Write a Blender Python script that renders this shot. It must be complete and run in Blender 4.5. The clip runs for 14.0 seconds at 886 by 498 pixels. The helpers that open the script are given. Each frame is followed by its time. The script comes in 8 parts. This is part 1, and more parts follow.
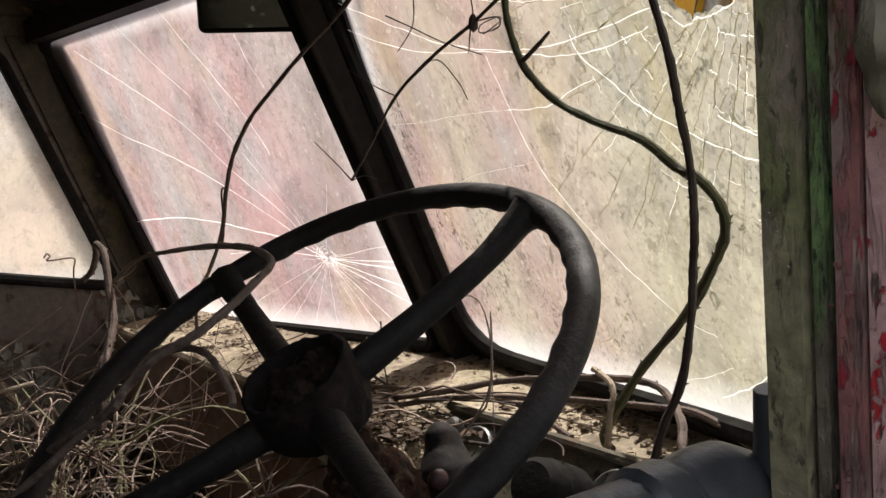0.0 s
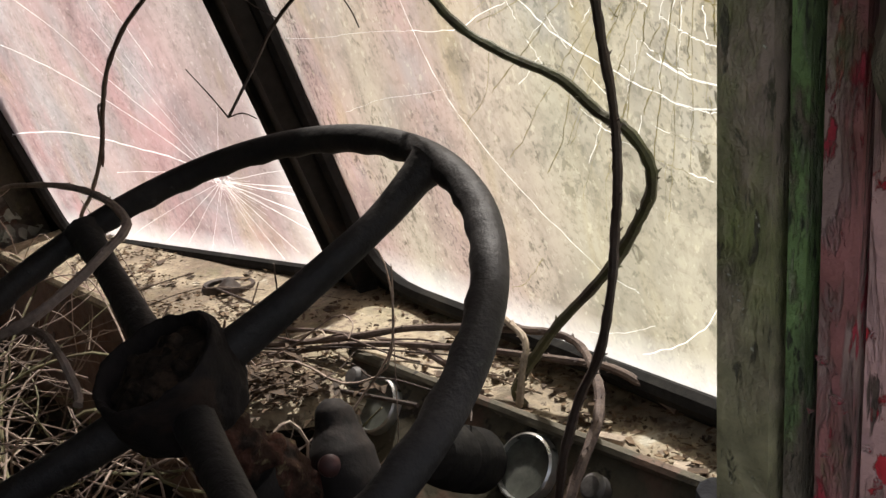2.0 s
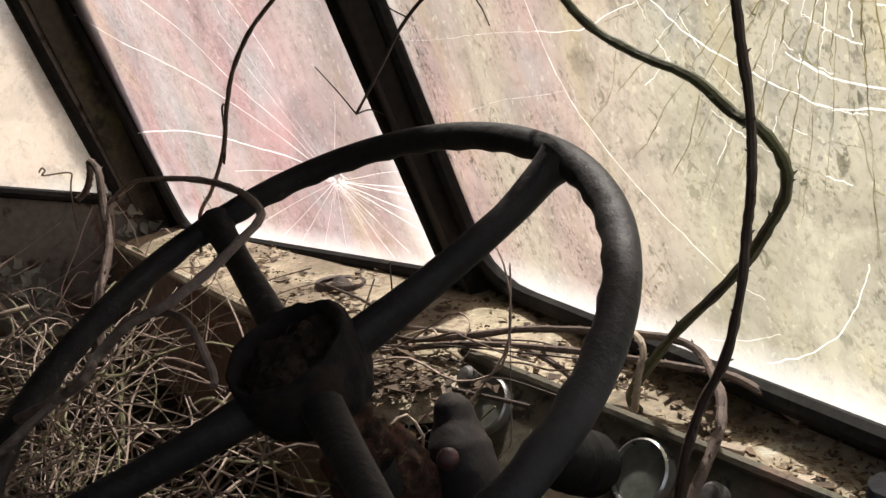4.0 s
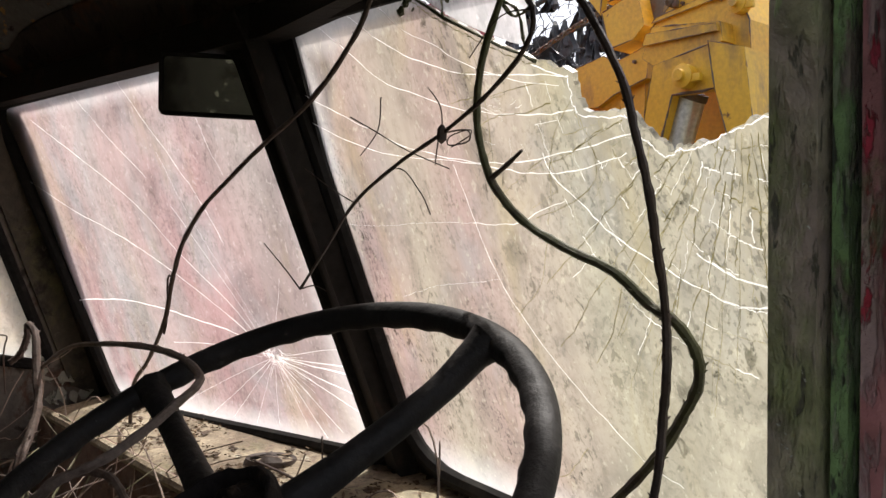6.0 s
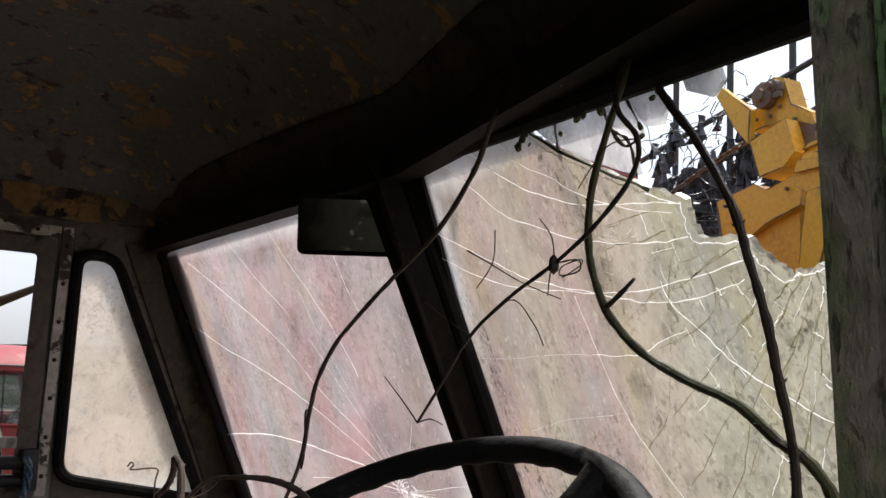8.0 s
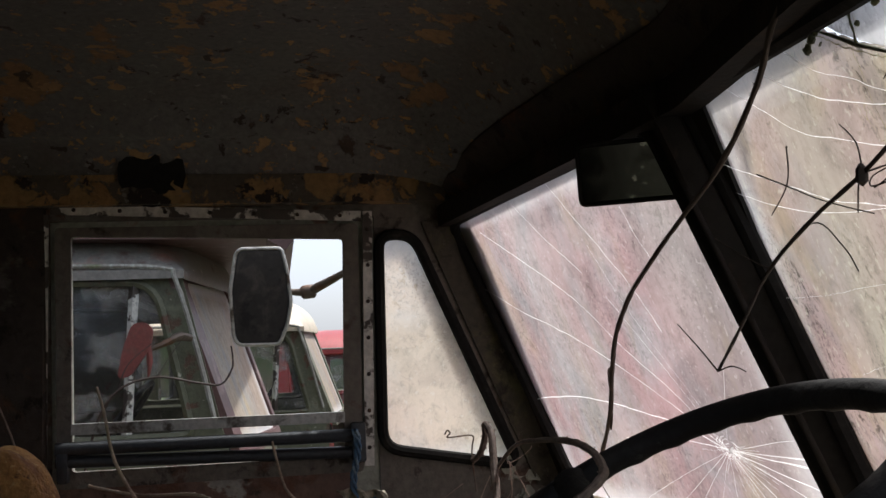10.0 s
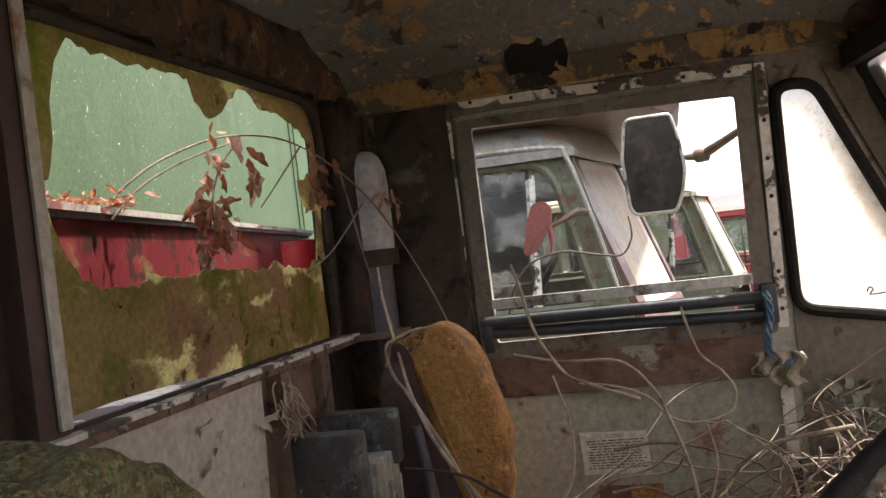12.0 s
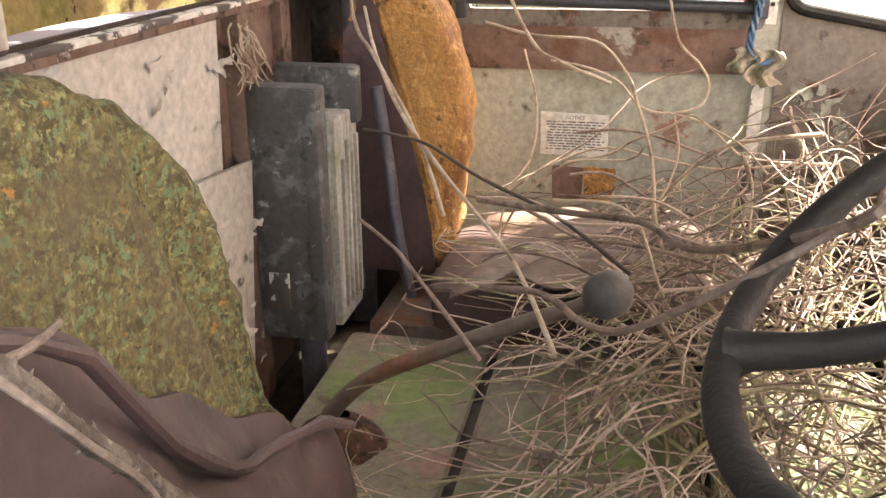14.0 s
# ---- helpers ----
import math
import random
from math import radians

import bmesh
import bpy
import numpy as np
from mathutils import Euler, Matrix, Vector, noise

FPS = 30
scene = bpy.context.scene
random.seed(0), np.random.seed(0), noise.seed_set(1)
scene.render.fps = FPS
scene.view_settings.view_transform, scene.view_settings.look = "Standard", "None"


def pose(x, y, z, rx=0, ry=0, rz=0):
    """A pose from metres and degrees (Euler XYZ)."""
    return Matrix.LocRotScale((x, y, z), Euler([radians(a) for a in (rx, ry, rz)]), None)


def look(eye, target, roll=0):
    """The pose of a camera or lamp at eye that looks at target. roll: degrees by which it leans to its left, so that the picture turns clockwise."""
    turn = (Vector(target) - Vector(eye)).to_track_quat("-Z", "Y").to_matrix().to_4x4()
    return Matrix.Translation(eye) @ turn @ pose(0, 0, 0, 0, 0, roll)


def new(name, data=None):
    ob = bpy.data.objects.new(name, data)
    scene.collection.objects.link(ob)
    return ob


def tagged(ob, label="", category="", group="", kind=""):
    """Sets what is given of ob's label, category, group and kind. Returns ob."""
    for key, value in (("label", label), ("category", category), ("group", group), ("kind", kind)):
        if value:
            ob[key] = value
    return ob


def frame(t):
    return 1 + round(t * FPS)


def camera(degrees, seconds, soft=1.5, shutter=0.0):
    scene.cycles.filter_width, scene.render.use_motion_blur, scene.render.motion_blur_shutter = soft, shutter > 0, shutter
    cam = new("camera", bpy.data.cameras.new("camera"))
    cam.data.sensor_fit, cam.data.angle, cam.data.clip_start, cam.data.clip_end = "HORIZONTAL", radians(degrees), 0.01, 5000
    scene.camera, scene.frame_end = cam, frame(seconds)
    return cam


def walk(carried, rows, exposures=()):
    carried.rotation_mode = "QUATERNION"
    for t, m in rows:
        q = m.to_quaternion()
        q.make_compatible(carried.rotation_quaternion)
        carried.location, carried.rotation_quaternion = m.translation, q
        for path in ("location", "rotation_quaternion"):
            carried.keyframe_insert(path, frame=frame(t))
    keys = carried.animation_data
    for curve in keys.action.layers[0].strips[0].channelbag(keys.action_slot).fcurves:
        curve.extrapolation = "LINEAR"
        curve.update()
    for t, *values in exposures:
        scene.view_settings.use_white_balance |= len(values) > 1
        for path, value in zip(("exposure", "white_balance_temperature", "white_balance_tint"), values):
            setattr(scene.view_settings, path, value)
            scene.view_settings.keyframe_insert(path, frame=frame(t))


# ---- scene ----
cam = camera(50.5, 14.0)
PATH = [
    (0, (0.196, 0.005, 1.837), (-1.416, 1.175, 1.656), -2.0),
    (0.5, (0.153, 0.049, 1.859), (-1.387, 1.29, 1.565), -2.4),
    (1, (0.121, 0.082, 1.869), (-1.375, 1.352, 1.484), -2.2),
    (1.5, (0.118, 0.088, 1.879), (-1.381, 1.337, 1.439), -2.3),
    (2, (0.114, 0.099, 1.88), (-1.37, 1.374, 1.462), -1.7),
    (2.5, (0.106, 0.105, 1.878), (-1.398, 1.357, 1.463), -2.0),
    (3, (0.103, 0.098, 1.876), (-1.472, 1.263, 1.474), -2.5),
    (5.5, (0.11, 0.059, 1.866), (-1.522, 1.172, 1.557), 0.4),
    (6, (0.14, 0.055, 1.866), (-1.43, 1.294, 1.87), 2.1),
    (6.5, (0.154, 0.042, 1.865), (-1.432, 1.258, 1.95), 2.0),
    (7, (0.161, 0.05, 1.865), (-1.475, 1.184, 2.061), 2.4),
    (9.5, (0.138, 0.138, 1.857), (-1.765, 0.709, 2.088), -1.4),
    (10, (0.108, 0.141, 1.854), (-1.851, 0.488, 2.061), -2.3),
    (10.5, (0.116, 0.139, 1.865), (-1.876, 0.228, 2.019), -3.2),
    (11, (0.118, 0.115, 1.851), (-1.873, -0.02, 1.979), -5.6),
    (11.5, (0.114, 0.121, 1.859), (-1.857, -0.204, 1.955), -6.3),
    (12, (0.119, 0.123, 1.856), (-1.824, -0.352, 1.853), -6.9),
    (12.5, (0.11, 0.099, 1.839), (-1.831, -0.351, 1.671), -5.9),
    (13, (0.098, 0.103, 1.86), (-1.848, -0.259, 1.571), -4.2),
    (13.5, (0.086, 0.086, 1.861), (-1.815, -0.336, 1.405), -2.6),
    (14, (0.046, 0.074, 1.844), (-1.788, -0.312, 1.145), -0.4),
]
SUN_DIR = (-0.27, 0.34, 0.90)     # towards the sun: ahead of the cab and a little to the passenger side
EXPOSURES = [(0.0, 0.80, 6600, 11), (1.2, 0.75, 6600, 11), (2.0, 0.85, 6600, 11), (3.2, 0.88, 6600, 11), (5.5, 1.05, 6500, 10), (6.0, 0.78, 6450, 11), (7.2, 0.45, 6300, 10), (9.3, 0.40, 6000, 10), (10.5, 0.6, 6150, 7), (11.0, 0.88, 6300, 6),
             (11.7, 1.68, 6450, 7), (12.1, 2.15, 6600, 9), (12.6, 2.75, 6750, 10), (13.0, 3.3, 6800, 10), (13.5, 3.65, 6850, 10), (14.0, 4.0, 7150, 11)]
walk(cam, [(t, look(eye, target, roll)) for t, eye, target, roll in PATH], EXPOSURES)

# ---------------------------------------------------------------- world and sun
world = bpy.data.worlds.new("world")
scene.world = world
world.use_nodes = True
wn = world.node_tree.nodes
sky = wn.new("ShaderNodeTexSky")
sky.sky_type, sky.sun_disc = "NISHITA", False
sd = Vector(SUN_DIR).normalized()
sky.sun_elevation = math.asin(sd.z)
sky.sun_rotation = math.atan2(sd.x, sd.y)
sky.air_density, sky.dust_density, sky.ozone_density = 0.7, 5.0, 0.4
wn["Background"].inputs["Strength"].default_value = 0.15
veil = wn.new("ShaderNodeMix")     # thin white cloud over the whole sky
veil.data_type = "RGBA"
veil.inputs[0].default_value, veil.inputs[7].default_value = 0.35, (8.0, 8.1, 8.3, 1)
world.node_tree.links.new(sky.outputs[0], veil.inputs[6])
world.node_tree.links.new(veil.outputs[2], wn["Background"].inputs["Color"])
sun = new("sun", bpy.data.lights.new("sun", "SUN"))
sun.data.energy, sun.data.angle, sun.data.color = 3.2, radians(2.5), (1.0, 0.96, 0.90)
sun.matrix_world = look((0, 0, 0), -sd)

# ---------------------------------------------------------------- materials


def ramp(nt, lo, hi):
    r = nt.nodes.new("ShaderNodeMapRange")
    r.inputs["From Min"].default_value, r.inputs["From Max"].default_value = lo, hi
    return r


def noise_node(nt, scale, detail=6, stretch=(1, 1, 1), rough=0.6, shift=0.0, warp=0.0):
    tc = nt.nodes.new("ShaderNodeTexCoord")
    mp = nt.nodes.new("ShaderNodeMapping")
    mp.inputs["Scale"].default_value = stretch
    mp.inputs["Location"].default_value = (shift, shift * 0.7, shift * 0.3)
    nz = nt.nodes.new("ShaderNodeTexNoise")
    nz.inputs["Scale"].default_value, nz.inputs["Detail"].default_value = scale, detail
    nz.inputs["Roughness"].default_value = rough
    nz.inputs["Distortion"].default_value = warp
    nt.links.new(tc.outputs["Object"], mp.inputs[0])
    nt.links.new(mp.outputs[0], nz.inputs[0])
    return nz.outputs[0]


def mixed(nt, fac, a, b):
    m = nt.nodes.new("ShaderNodeMix")
    m.data_type = "RGBA"
    for socket, value in ((m.inputs[0], fac), (m.inputs[6], a), (m.inputs[7], b)):
        if isinstance(value, (tuple, float, int)):
            socket.default_value = (*value, 1) if isinstance(value, tuple) else value
        else:
            nt.links.new(value, socket)
    return m.outputs[2]


def material(name, base, rough=0.7, metal=0.0, layers=(), bump=0.3, bump_scale=60, grain=0.25, bump_dist=0.004, coat=0.0, spec=0.5, relief=False):
    """A weathered surface. layers: (colour, scale, low, high, stretch, shift) laid over the base where a noise passes from low to high."""
    m = bpy.data.materials.new(name)
    m.use_nodes = True
    nt = m.node_tree
    p = nt.nodes["Principled BSDF"]
    fine = noise_node(nt, bump_scale, 5)
    g = ramp(nt, 0.3, 0.7)
    nt.links.new(fine, g.inputs[0])
    col = mixed(nt, g.outputs[0], tuple(c * (1 - grain) for c in base), tuple(min(1, c * (1 + grain)) for c in base))
    height = fine
    for n, (c, sc, lo, hi, *more) in enumerate(layers):
        st = more[0] if more else (1, 1, 1)
        sh = more[1] if len(more) > 1 else n * 3.7 + 1.3
        f = ramp(nt, lo, hi)
        nt.links.new(noise_node(nt, sc, 8, st, 0.62, sh, 0.3), f.inputs[0])
        v = mixed(nt, g.outputs[0], tuple(x * 0.75 for x in c), tuple(min(1, x * 1.2) for x in c))
        col = mixed(nt, f.outputs[0], col, v)
        if relief:
            sub = nt.nodes.new("ShaderNodeMath")
            sub.operation = "MULTIPLY_ADD"
            nt.links.new(f.outputs[0], sub.inputs[0])
            sub.inputs[1].default_value = -0.7
            nt.links.new(height, sub.inputs[2])
            height = sub.outputs[0]
    nt.links.new(col, p.inputs["Base Color"])
    p.inputs["Metallic"].default_value = metal
    p.inputs["Specular IOR Level"].default_value = spec
    p.inputs["Coat Weight"].default_value = coat
    rr = nt.nodes.new("ShaderNodeMapRange")
    rr.inputs["To Min"].default_value, rr.inputs["To Max"].default_value = max(0.05, rough - 0.12), min(1, rough + 0.12)
    nt.links.new(fine, rr.inputs[0])
    nt.links.new(rr.outputs[0], p.inputs["Roughness"])
    b = nt.nodes.new("ShaderNodeBump")
    b.inputs["Strength"].default_value, b.inputs["Distance"].default_value = bump, bump_dist
    nt.links.new(height, b.inputs["Height"])
    nt.links.new(b.outputs[0], p.inputs["Normal"])
    return m


def grimy_glass(name, film, dirt, pink, clear=0.25, shift=0.0, pink_edge=None, edge=0.85, grime=1.0, dusty=0.2):
    """Old glass under a film of algae and lichen: part clear, part translucent dirt. pink: second film tint, in the
    windscreen painted in for the red lorry behind it. pink_edge: x beyond which this tint fades.
    """
    m = bpy.data.materials.new(name)
    m.use_nodes = True
    nt = m.node_tree
    nt.nodes.remove(nt.nodes["Principled BSDF"])
    out = nt.nodes["Material Output"]

    def layer(scale, lo, hi, stretch=(1, 1, 1), detail=8, warp=0.3, sh=0.0, rough=0.65):
        r = ramp(nt, lo, hi)
        nt.links.new(noise_node(nt, scale, detail, stretch, rough, shift + sh, warp), r.inputs[0])
        return r.outputs[0]

    def times(a, b):
        mt = nt.nodes.new("ShaderNodeMath")
        mt.operation = "MULTIPLY"
        for sock, v in zip(mt.inputs, (a, b)):
            if isinstance(v, float):
                sock.default_value = v
            else:
                nt.links.new(v, sock)
        return mt.outputs[0]

    def shade(col, fac, gain):
        """Multiplies the colour by gain where fac is one."""
        mx = nt.nodes.new("ShaderNodeMix")
        mx.data_type, mx.blend_type = "RGBA", "MULTIPLY"
        nt.links.new(fac, mx.inputs[0])
        nt.links.new(col, mx.inputs[6])
        mx.inputs[7].default_value = (gain, gain, gain, 1) if isinstance(gain, float) else (*gain, 1)
        return mx.outputs[2]

    down = (1, 0.10, 0.10)      # drips run down the pane
    blotch = layer(4.2, 0.52, 0.68, (1, 0.8, 0.8), 7, 0.9, 5.0)
    # in the windscreen this tint paints in the red lorry seen through the film
    pinkness = layer(2.4, 0.20, 0.60, (1.5, 0.35, 0.35), 3, 0.4, 12.0, 0.5)
    ochre = layer(5.0, 0.52, 0.70, (1.5, 0.4, 0.4), 6, 0.6, 17.0)
    cool = layer(3.4, 0.50, 0.66, (1.2, 0.7, 0.7), 6, 0.8, 23.0)
    if pink_edge is not None:
        tc = nt.nodes.new("ShaderNodeTexCoord")
        sp = nt.nodes.new("ShaderNodeSeparateXYZ")
        nt.links.new(tc.outputs["Object"], sp.inputs[0])
        fade = ramp(nt, pink_edge + 0.13, pink_edge - 0.13)
        nt.links.new(sp.outputs[0], fade.inputs[0])
        pinkness = times(pinkness, fade.outputs[0])
    col = mixed(nt, pinkness, film, pink)
    col = mixed(nt, times(cool, 0.7), col, tuple(0.30 * sum(film) + 0.02 * k for k in (0.2, 0.6, 0.8)))
    col = mixed(nt, times(ochre, 0.5), col, (film[0] * 1.0, film[1] * 0.90, film[2] * 0.60))
    col = shade(col, times(blotch, 0.45 + 0.4 * grime), (0.58, 0.60, 0.62))
    col = shade(col, layer(9, 0.44, 0.66, down, 3, 0.3, 1.0, 0.5), 0.90)
    col = shade(col, layer(34, 0.46, 0.64, down, 4, 0.3, 2.0, 0.6), 0.90)
    col = shade(col, times(layer(13, 0.47, 0.66, (1, 1, 0.8), 8, 0.9, 21.0, 0.70), 0.3 + 0.7 * grime), 0.76)
    col = shade(col, layer(48, 0.50, 0.64, (1, 1, 0.8), 7, 0.6, 27.0, 0.72), 0.80)
    patch = times(layer(6.5, 0.42, 0.62, (1, 0.7, 0.7), 6, 0.8, 31.0, 0.65), grime)
    col = shade(col, times(layer(170, 0.54, 0.61, (1, 0.8, 0.8), 3, 0.2, 3.0, 0.6), patch), 0.55)
    col = shade(col, times(layer(70, 0.58, 0.64, (1, 0.7, 0.7), 4, 0.5, 6.0, 0.6), patch), tuple(min(1.0, d / max(0.05, c)) for d, c in zip(dirt, film)))
    col = mixed(nt, times(layer(120, 0.61, 0.66, (1, 0.7, 0.7), 3, 0.2, 14.0, 0.6), 0.2 + 0.25 * grime), col, tuple(min(1, c * 1.4) for c in film))
    # paler along the seal
    tc2 = nt.nodes.new("ShaderNodeTexCoord")
    sp2 = nt.nodes.new("ShaderNodeSeparateXYZ")
    nt.links.new(tc2.outputs["Generated"], sp2.inputs[0])
    near = None
    for axis in (0, 2):
        for flip in (False, True):
            value = sp2.outputs[axis]
            if flip:
                inv = nt.nodes.new("ShaderNodeMath")
                inv.operation = "SUBTRACT"
                inv.inputs[0].default_value = 1.0
                nt.links.new(value, inv.inputs[1])
                value = inv.outputs[0]
            if near is None:
                near = value
            else:
                mn = nt.nodes.new("ShaderNodeMath")
                mn.operation = "MINIMUM"
                nt.links.new(near, mn.inputs[0])
                nt.links.new(value, mn.inputs[1])
                near = mn.outputs[0]
    rim = ramp(nt, 0.11, 0.008)
    nt.links.new(near, rim.inputs[0])
    col = mixed(nt, times(rim.outputs[0], edge), col, (0.88, 0.88, 0.88))
    tr = nt.nodes.new("ShaderNodeBsdfTranslucent")
    df = nt.nodes.new("ShaderNodeBsdfDiffuse")
    cl = nt.nodes.new("ShaderNodeBsdfTransparent")
    gl = nt.nodes.new("ShaderNodeBsdfGlossy")
    gl.inputs["Roughness"].default_value = 0.25
    for s in (tr, df):
        nt.links.new(col, s.inputs["Color"])
    body = nt.nodes.new("ShaderNodeMixShader")
    body.inputs[0].default_value = dusty
    nt.links.new(tr.outputs[0], body.inputs[1])
    nt.links.new(df.outputs[0], body.inputs[2])
    see = nt.nodes.new("ShaderNodeMapRange")
    see.inputs["To Min"].default_value, see.inputs["To Max"].default_value = clear * 1.4, clear * 0.4
    nt.links.new(blotch, see.inputs[0])
    mix = nt.nodes.new("ShaderNodeMixShader")
    nt.links.new(see.outputs[0], mix.inputs[0])
    nt.links.new(body.outputs[0], mix.inputs[1])
    nt.links.new(cl.outputs[0], mix.inputs[2])
    shine = nt.nodes.new("ShaderNodeMixShader")
    shine.inputs[0].default_value = 0.03
    nt.links.new(mix.outputs[0], shine.inputs[1])
    nt.links.new(gl.outputs[0], shine.inputs[2])
    nt.links.new(shine.outputs[0], out.inputs[0])
    return m


def leafy(name, base, through_light, vary=0.5, layers=None):
    """Thin dry leaf or board that lets some light through."""
    m = material(name, base, 0.75, 0, layers or ((tuple(c * vary for c in base), 30, 0.5, 0.65),), 0.3, 90)
    nt = m.node_tree
    p = nt.nodes["Principled BSDF"]
    tr = nt.nodes.new("ShaderNodeBsdfTranslucent")
    nt.links.new(p.inputs["Base Color"].links[0].from_socket, tr.inputs["Color"])
    mx = nt.nodes.new("ShaderNodeMixShader")
    mx.inputs[0].default_value = through_light
    nt.links.new(p.outputs[0], mx.inputs[1])
    nt.links.new(tr.outputs[0], mx.inputs[2])
    nt.links.new(mx.outputs[0], nt.nodes["Material Output"].inputs[0])
    return m


RUST = (0.16, 0.06, 0.02)
M = {}
M["roof"] = material("peeling_headlining_paint", (0.125, 0.122, 0.114), 0.7, 0,
    (((0.10, 0.085, 0.07), 2.2, 0.52, 0.70), ((0.24, 0.14, 0.06), 6.5, 0.60, 0.625, (1, 1, 1)), ((0.34, 0.205, 0.085), 15, 0.592, 0.607, (1, 1, 1), 4.0), ((0.40, 0.24, 0.09), 24, 0.635, 0.65, (1, 1, 1), 9.0), ((0.05, 0.028, 0.016), 7, 0.635, 0.66, (1, 1, 1), 13.0), ((0.03, 0.018, 0.012), 19, 0.63, 0.645, (1, 1, 1), 8.0), ((0.22, 0.215, 0.20), 40, 0.64, 0.66, (1, 1, 1), 21.0)), 0.9, 70, relief=True)
M["side"] = material("peeling_grey_paint", (0.335, 0.34, 0.28), 0.6, 0,
    (((0.25, 0.15, 0.11), 5, 0.63, 0.66), ((0.07, 0.05, 0.035), 10, 0.62, 0.70), ((0.14, 0.15, 0.07), 3, 0.60, 0.80)), 0.5, 60, relief=True)
M["cant"] = material("flaking_ochre_rail_paint", (0.10, 0.082, 0.062), 0.75, 0,
    (((0.32, 0.195, 0.075), 8, 0.49, 0.515), ((0.34, 0.19, 0.07), 18, 0.58, 0.60), ((0.025, 0.016, 0.011), 13, 0.555, 0.575), ((0.20, 0.18, 0.15), 24, 0.62, 0.64)), 1.0, 70, relief=True)
M["switch"] = material("dull_grey_switch_paint", (0.020, 0.017, 0.016), 0.75, 0, (((0.040, 0.032, 0.028), 24, 0.55, 0.68),), 0.3, 80, spec=0.2)
M["brownvinyl"] = material("rotten_brown_vinyl", (0.095, 0.060, 0.045), 0.6, 0, (((0.17, 0.115, 0.085), 8, 0.56, 0.68), ((0.06, 0.04, 0.028), 9, 0.52, 0.62), ((0.14, 0.13, 0.05), 5, 0.60, 0.72)), 0.5, 60)
M["knob"] = material("worn_grey_knob", (0.060, 0.055, 0.052), 0.6, 0, (((0.11, 0.10, 0.095), 30, 0.55, 0.68),), 0.3, 80)
M["side_dark"] = material("dingy_peeling_brown_paint", (0.150, 0.132, 0.110), 0.75, 0,
    (((0.19, 0.18, 0.155), 6, 0.55, 0.62), ((0.10, 0.055, 0.036), 9, 0.56, 0.62), ((0.04, 0.03, 0.022), 14, 0.58, 0.66)), 0.6, 60, relief=True)
M["rear"] = material("flaking_cream_paint", (0.48, 0.45, 0.40), 0.6, 0,
    (((0.36, 0.20, 0.15), 4, 0.62, 0.65), ((0.10, 0.06, 0.04), 13, 0.68, 0.73), ((0.16, 0.16, 0.06), 4, 0.63, 0.80)), 0.5, 60, relief=True)
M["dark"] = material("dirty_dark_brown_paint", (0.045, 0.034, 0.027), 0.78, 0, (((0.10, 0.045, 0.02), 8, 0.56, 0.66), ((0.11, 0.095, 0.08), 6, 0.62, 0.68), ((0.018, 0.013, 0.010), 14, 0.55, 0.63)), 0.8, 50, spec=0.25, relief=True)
M["torn_lining"] = material("torn_rusty_headlining", (0.058, 0.038, 0.029), 0.85, 0, (((0.12, 0.06, 0.03), 9, 0.50, 0.60), ((0.21, 0.15, 0.085), 17, 0.60, 0.64), ((0.016, 0.011, 0.009), 12, 0.54, 0.62), ((0.16, 0.125, 0.095), 45, 0.62, 0.67)), 1.0, 60, spec=0.15, relief=True)
M["brown"] = material("rusty_brown_peeled_panel", (0.165, 0.105, 0.08), 0.8, 0, (((0.13, 0.06, 0.035), 8, 0.5, 0.62), ((0.34, 0.32, 0.28), 7, 0.62, 0.66), ((0.05, 0.035, 0.025), 16, 0.58, 0.66)), 0.7, 45, relief=True)
M["rubber"] = material("perished_black_rubber", (0.018, 0.017, 0.016), 0.8, 0, (((0.045, 0.042, 0.035), 14, 0.55, 0.75),), 0.4, 80, spec=0.08)
M["pillar"] = material("dark_pillar_paint", (0.021, 0.019, 0.017), 0.75, 0, (((0.05, 0.034, 0.026), 9, 0.55, 0.68), ((0.06, 0.065, 0.045), 6, 0.66, 0.76)), 0.4, 60, spec=0.08)
M["trim_moss"] = material("mossy_brown_trim", (0.070, 0.060, 0.044), 0.8, 0, (((0.11, 0.105, 0.05), 9, 0.52, 0.64), ((0.03, 0.024, 0.018), 14, 0.54, 0.64), ((0.15, 0.13, 0.10), 30, 0.63, 0.68)), 0.7, 70, relief=True)
M["dash"] = material("dusty_tan_dash", (0.42, 0.35, 0.24), 0.75, 0, (((0.18, 0.135, 0.085), 3.5, 0.44, 0.62), ((0.13, 0.10, 0.06), 14, 0.55, 0.65), ((0.20, 0.19, 0.09), 4, 0.55, 0.75), ((0.5, 0.46, 0.36), 22, 0.60, 0.68), ((0.20, 0.145, 0.10), 55, 0.54, 0.62), ((0.09, 0.065, 0.045), 120, 0.60, 0.66)), 0.8, 80)
M["panel"] = material("mossy_instrument_panel", (0.095, 0.082, 0.055), 0.75, 0, (((0.10, 0.105, 0.04), 7, 0.55, 0.7), ((0.15, 0.095, 0.065), 12, 0.54, 0.62), ((0.26, 0.19, 0.15), 40, 0.62, 0.68), ((0.02, 0.016, 0.012), 30, 0.58, 0.64)), 0.6, 70)
M["wheel"] = material("cracked_black_bakelite", (0.020, 0.0175, 0.0165), 0.62, 0, (((0.042, 0.036, 0.033), 9, 0.52, 0.70), ((0.018, 0.016, 0.015), 26, 0.58, 0.68), ((0.07, 0.065, 0.06), 70, 0.66, 0.72)), 0.5, 90, spec=0.3)
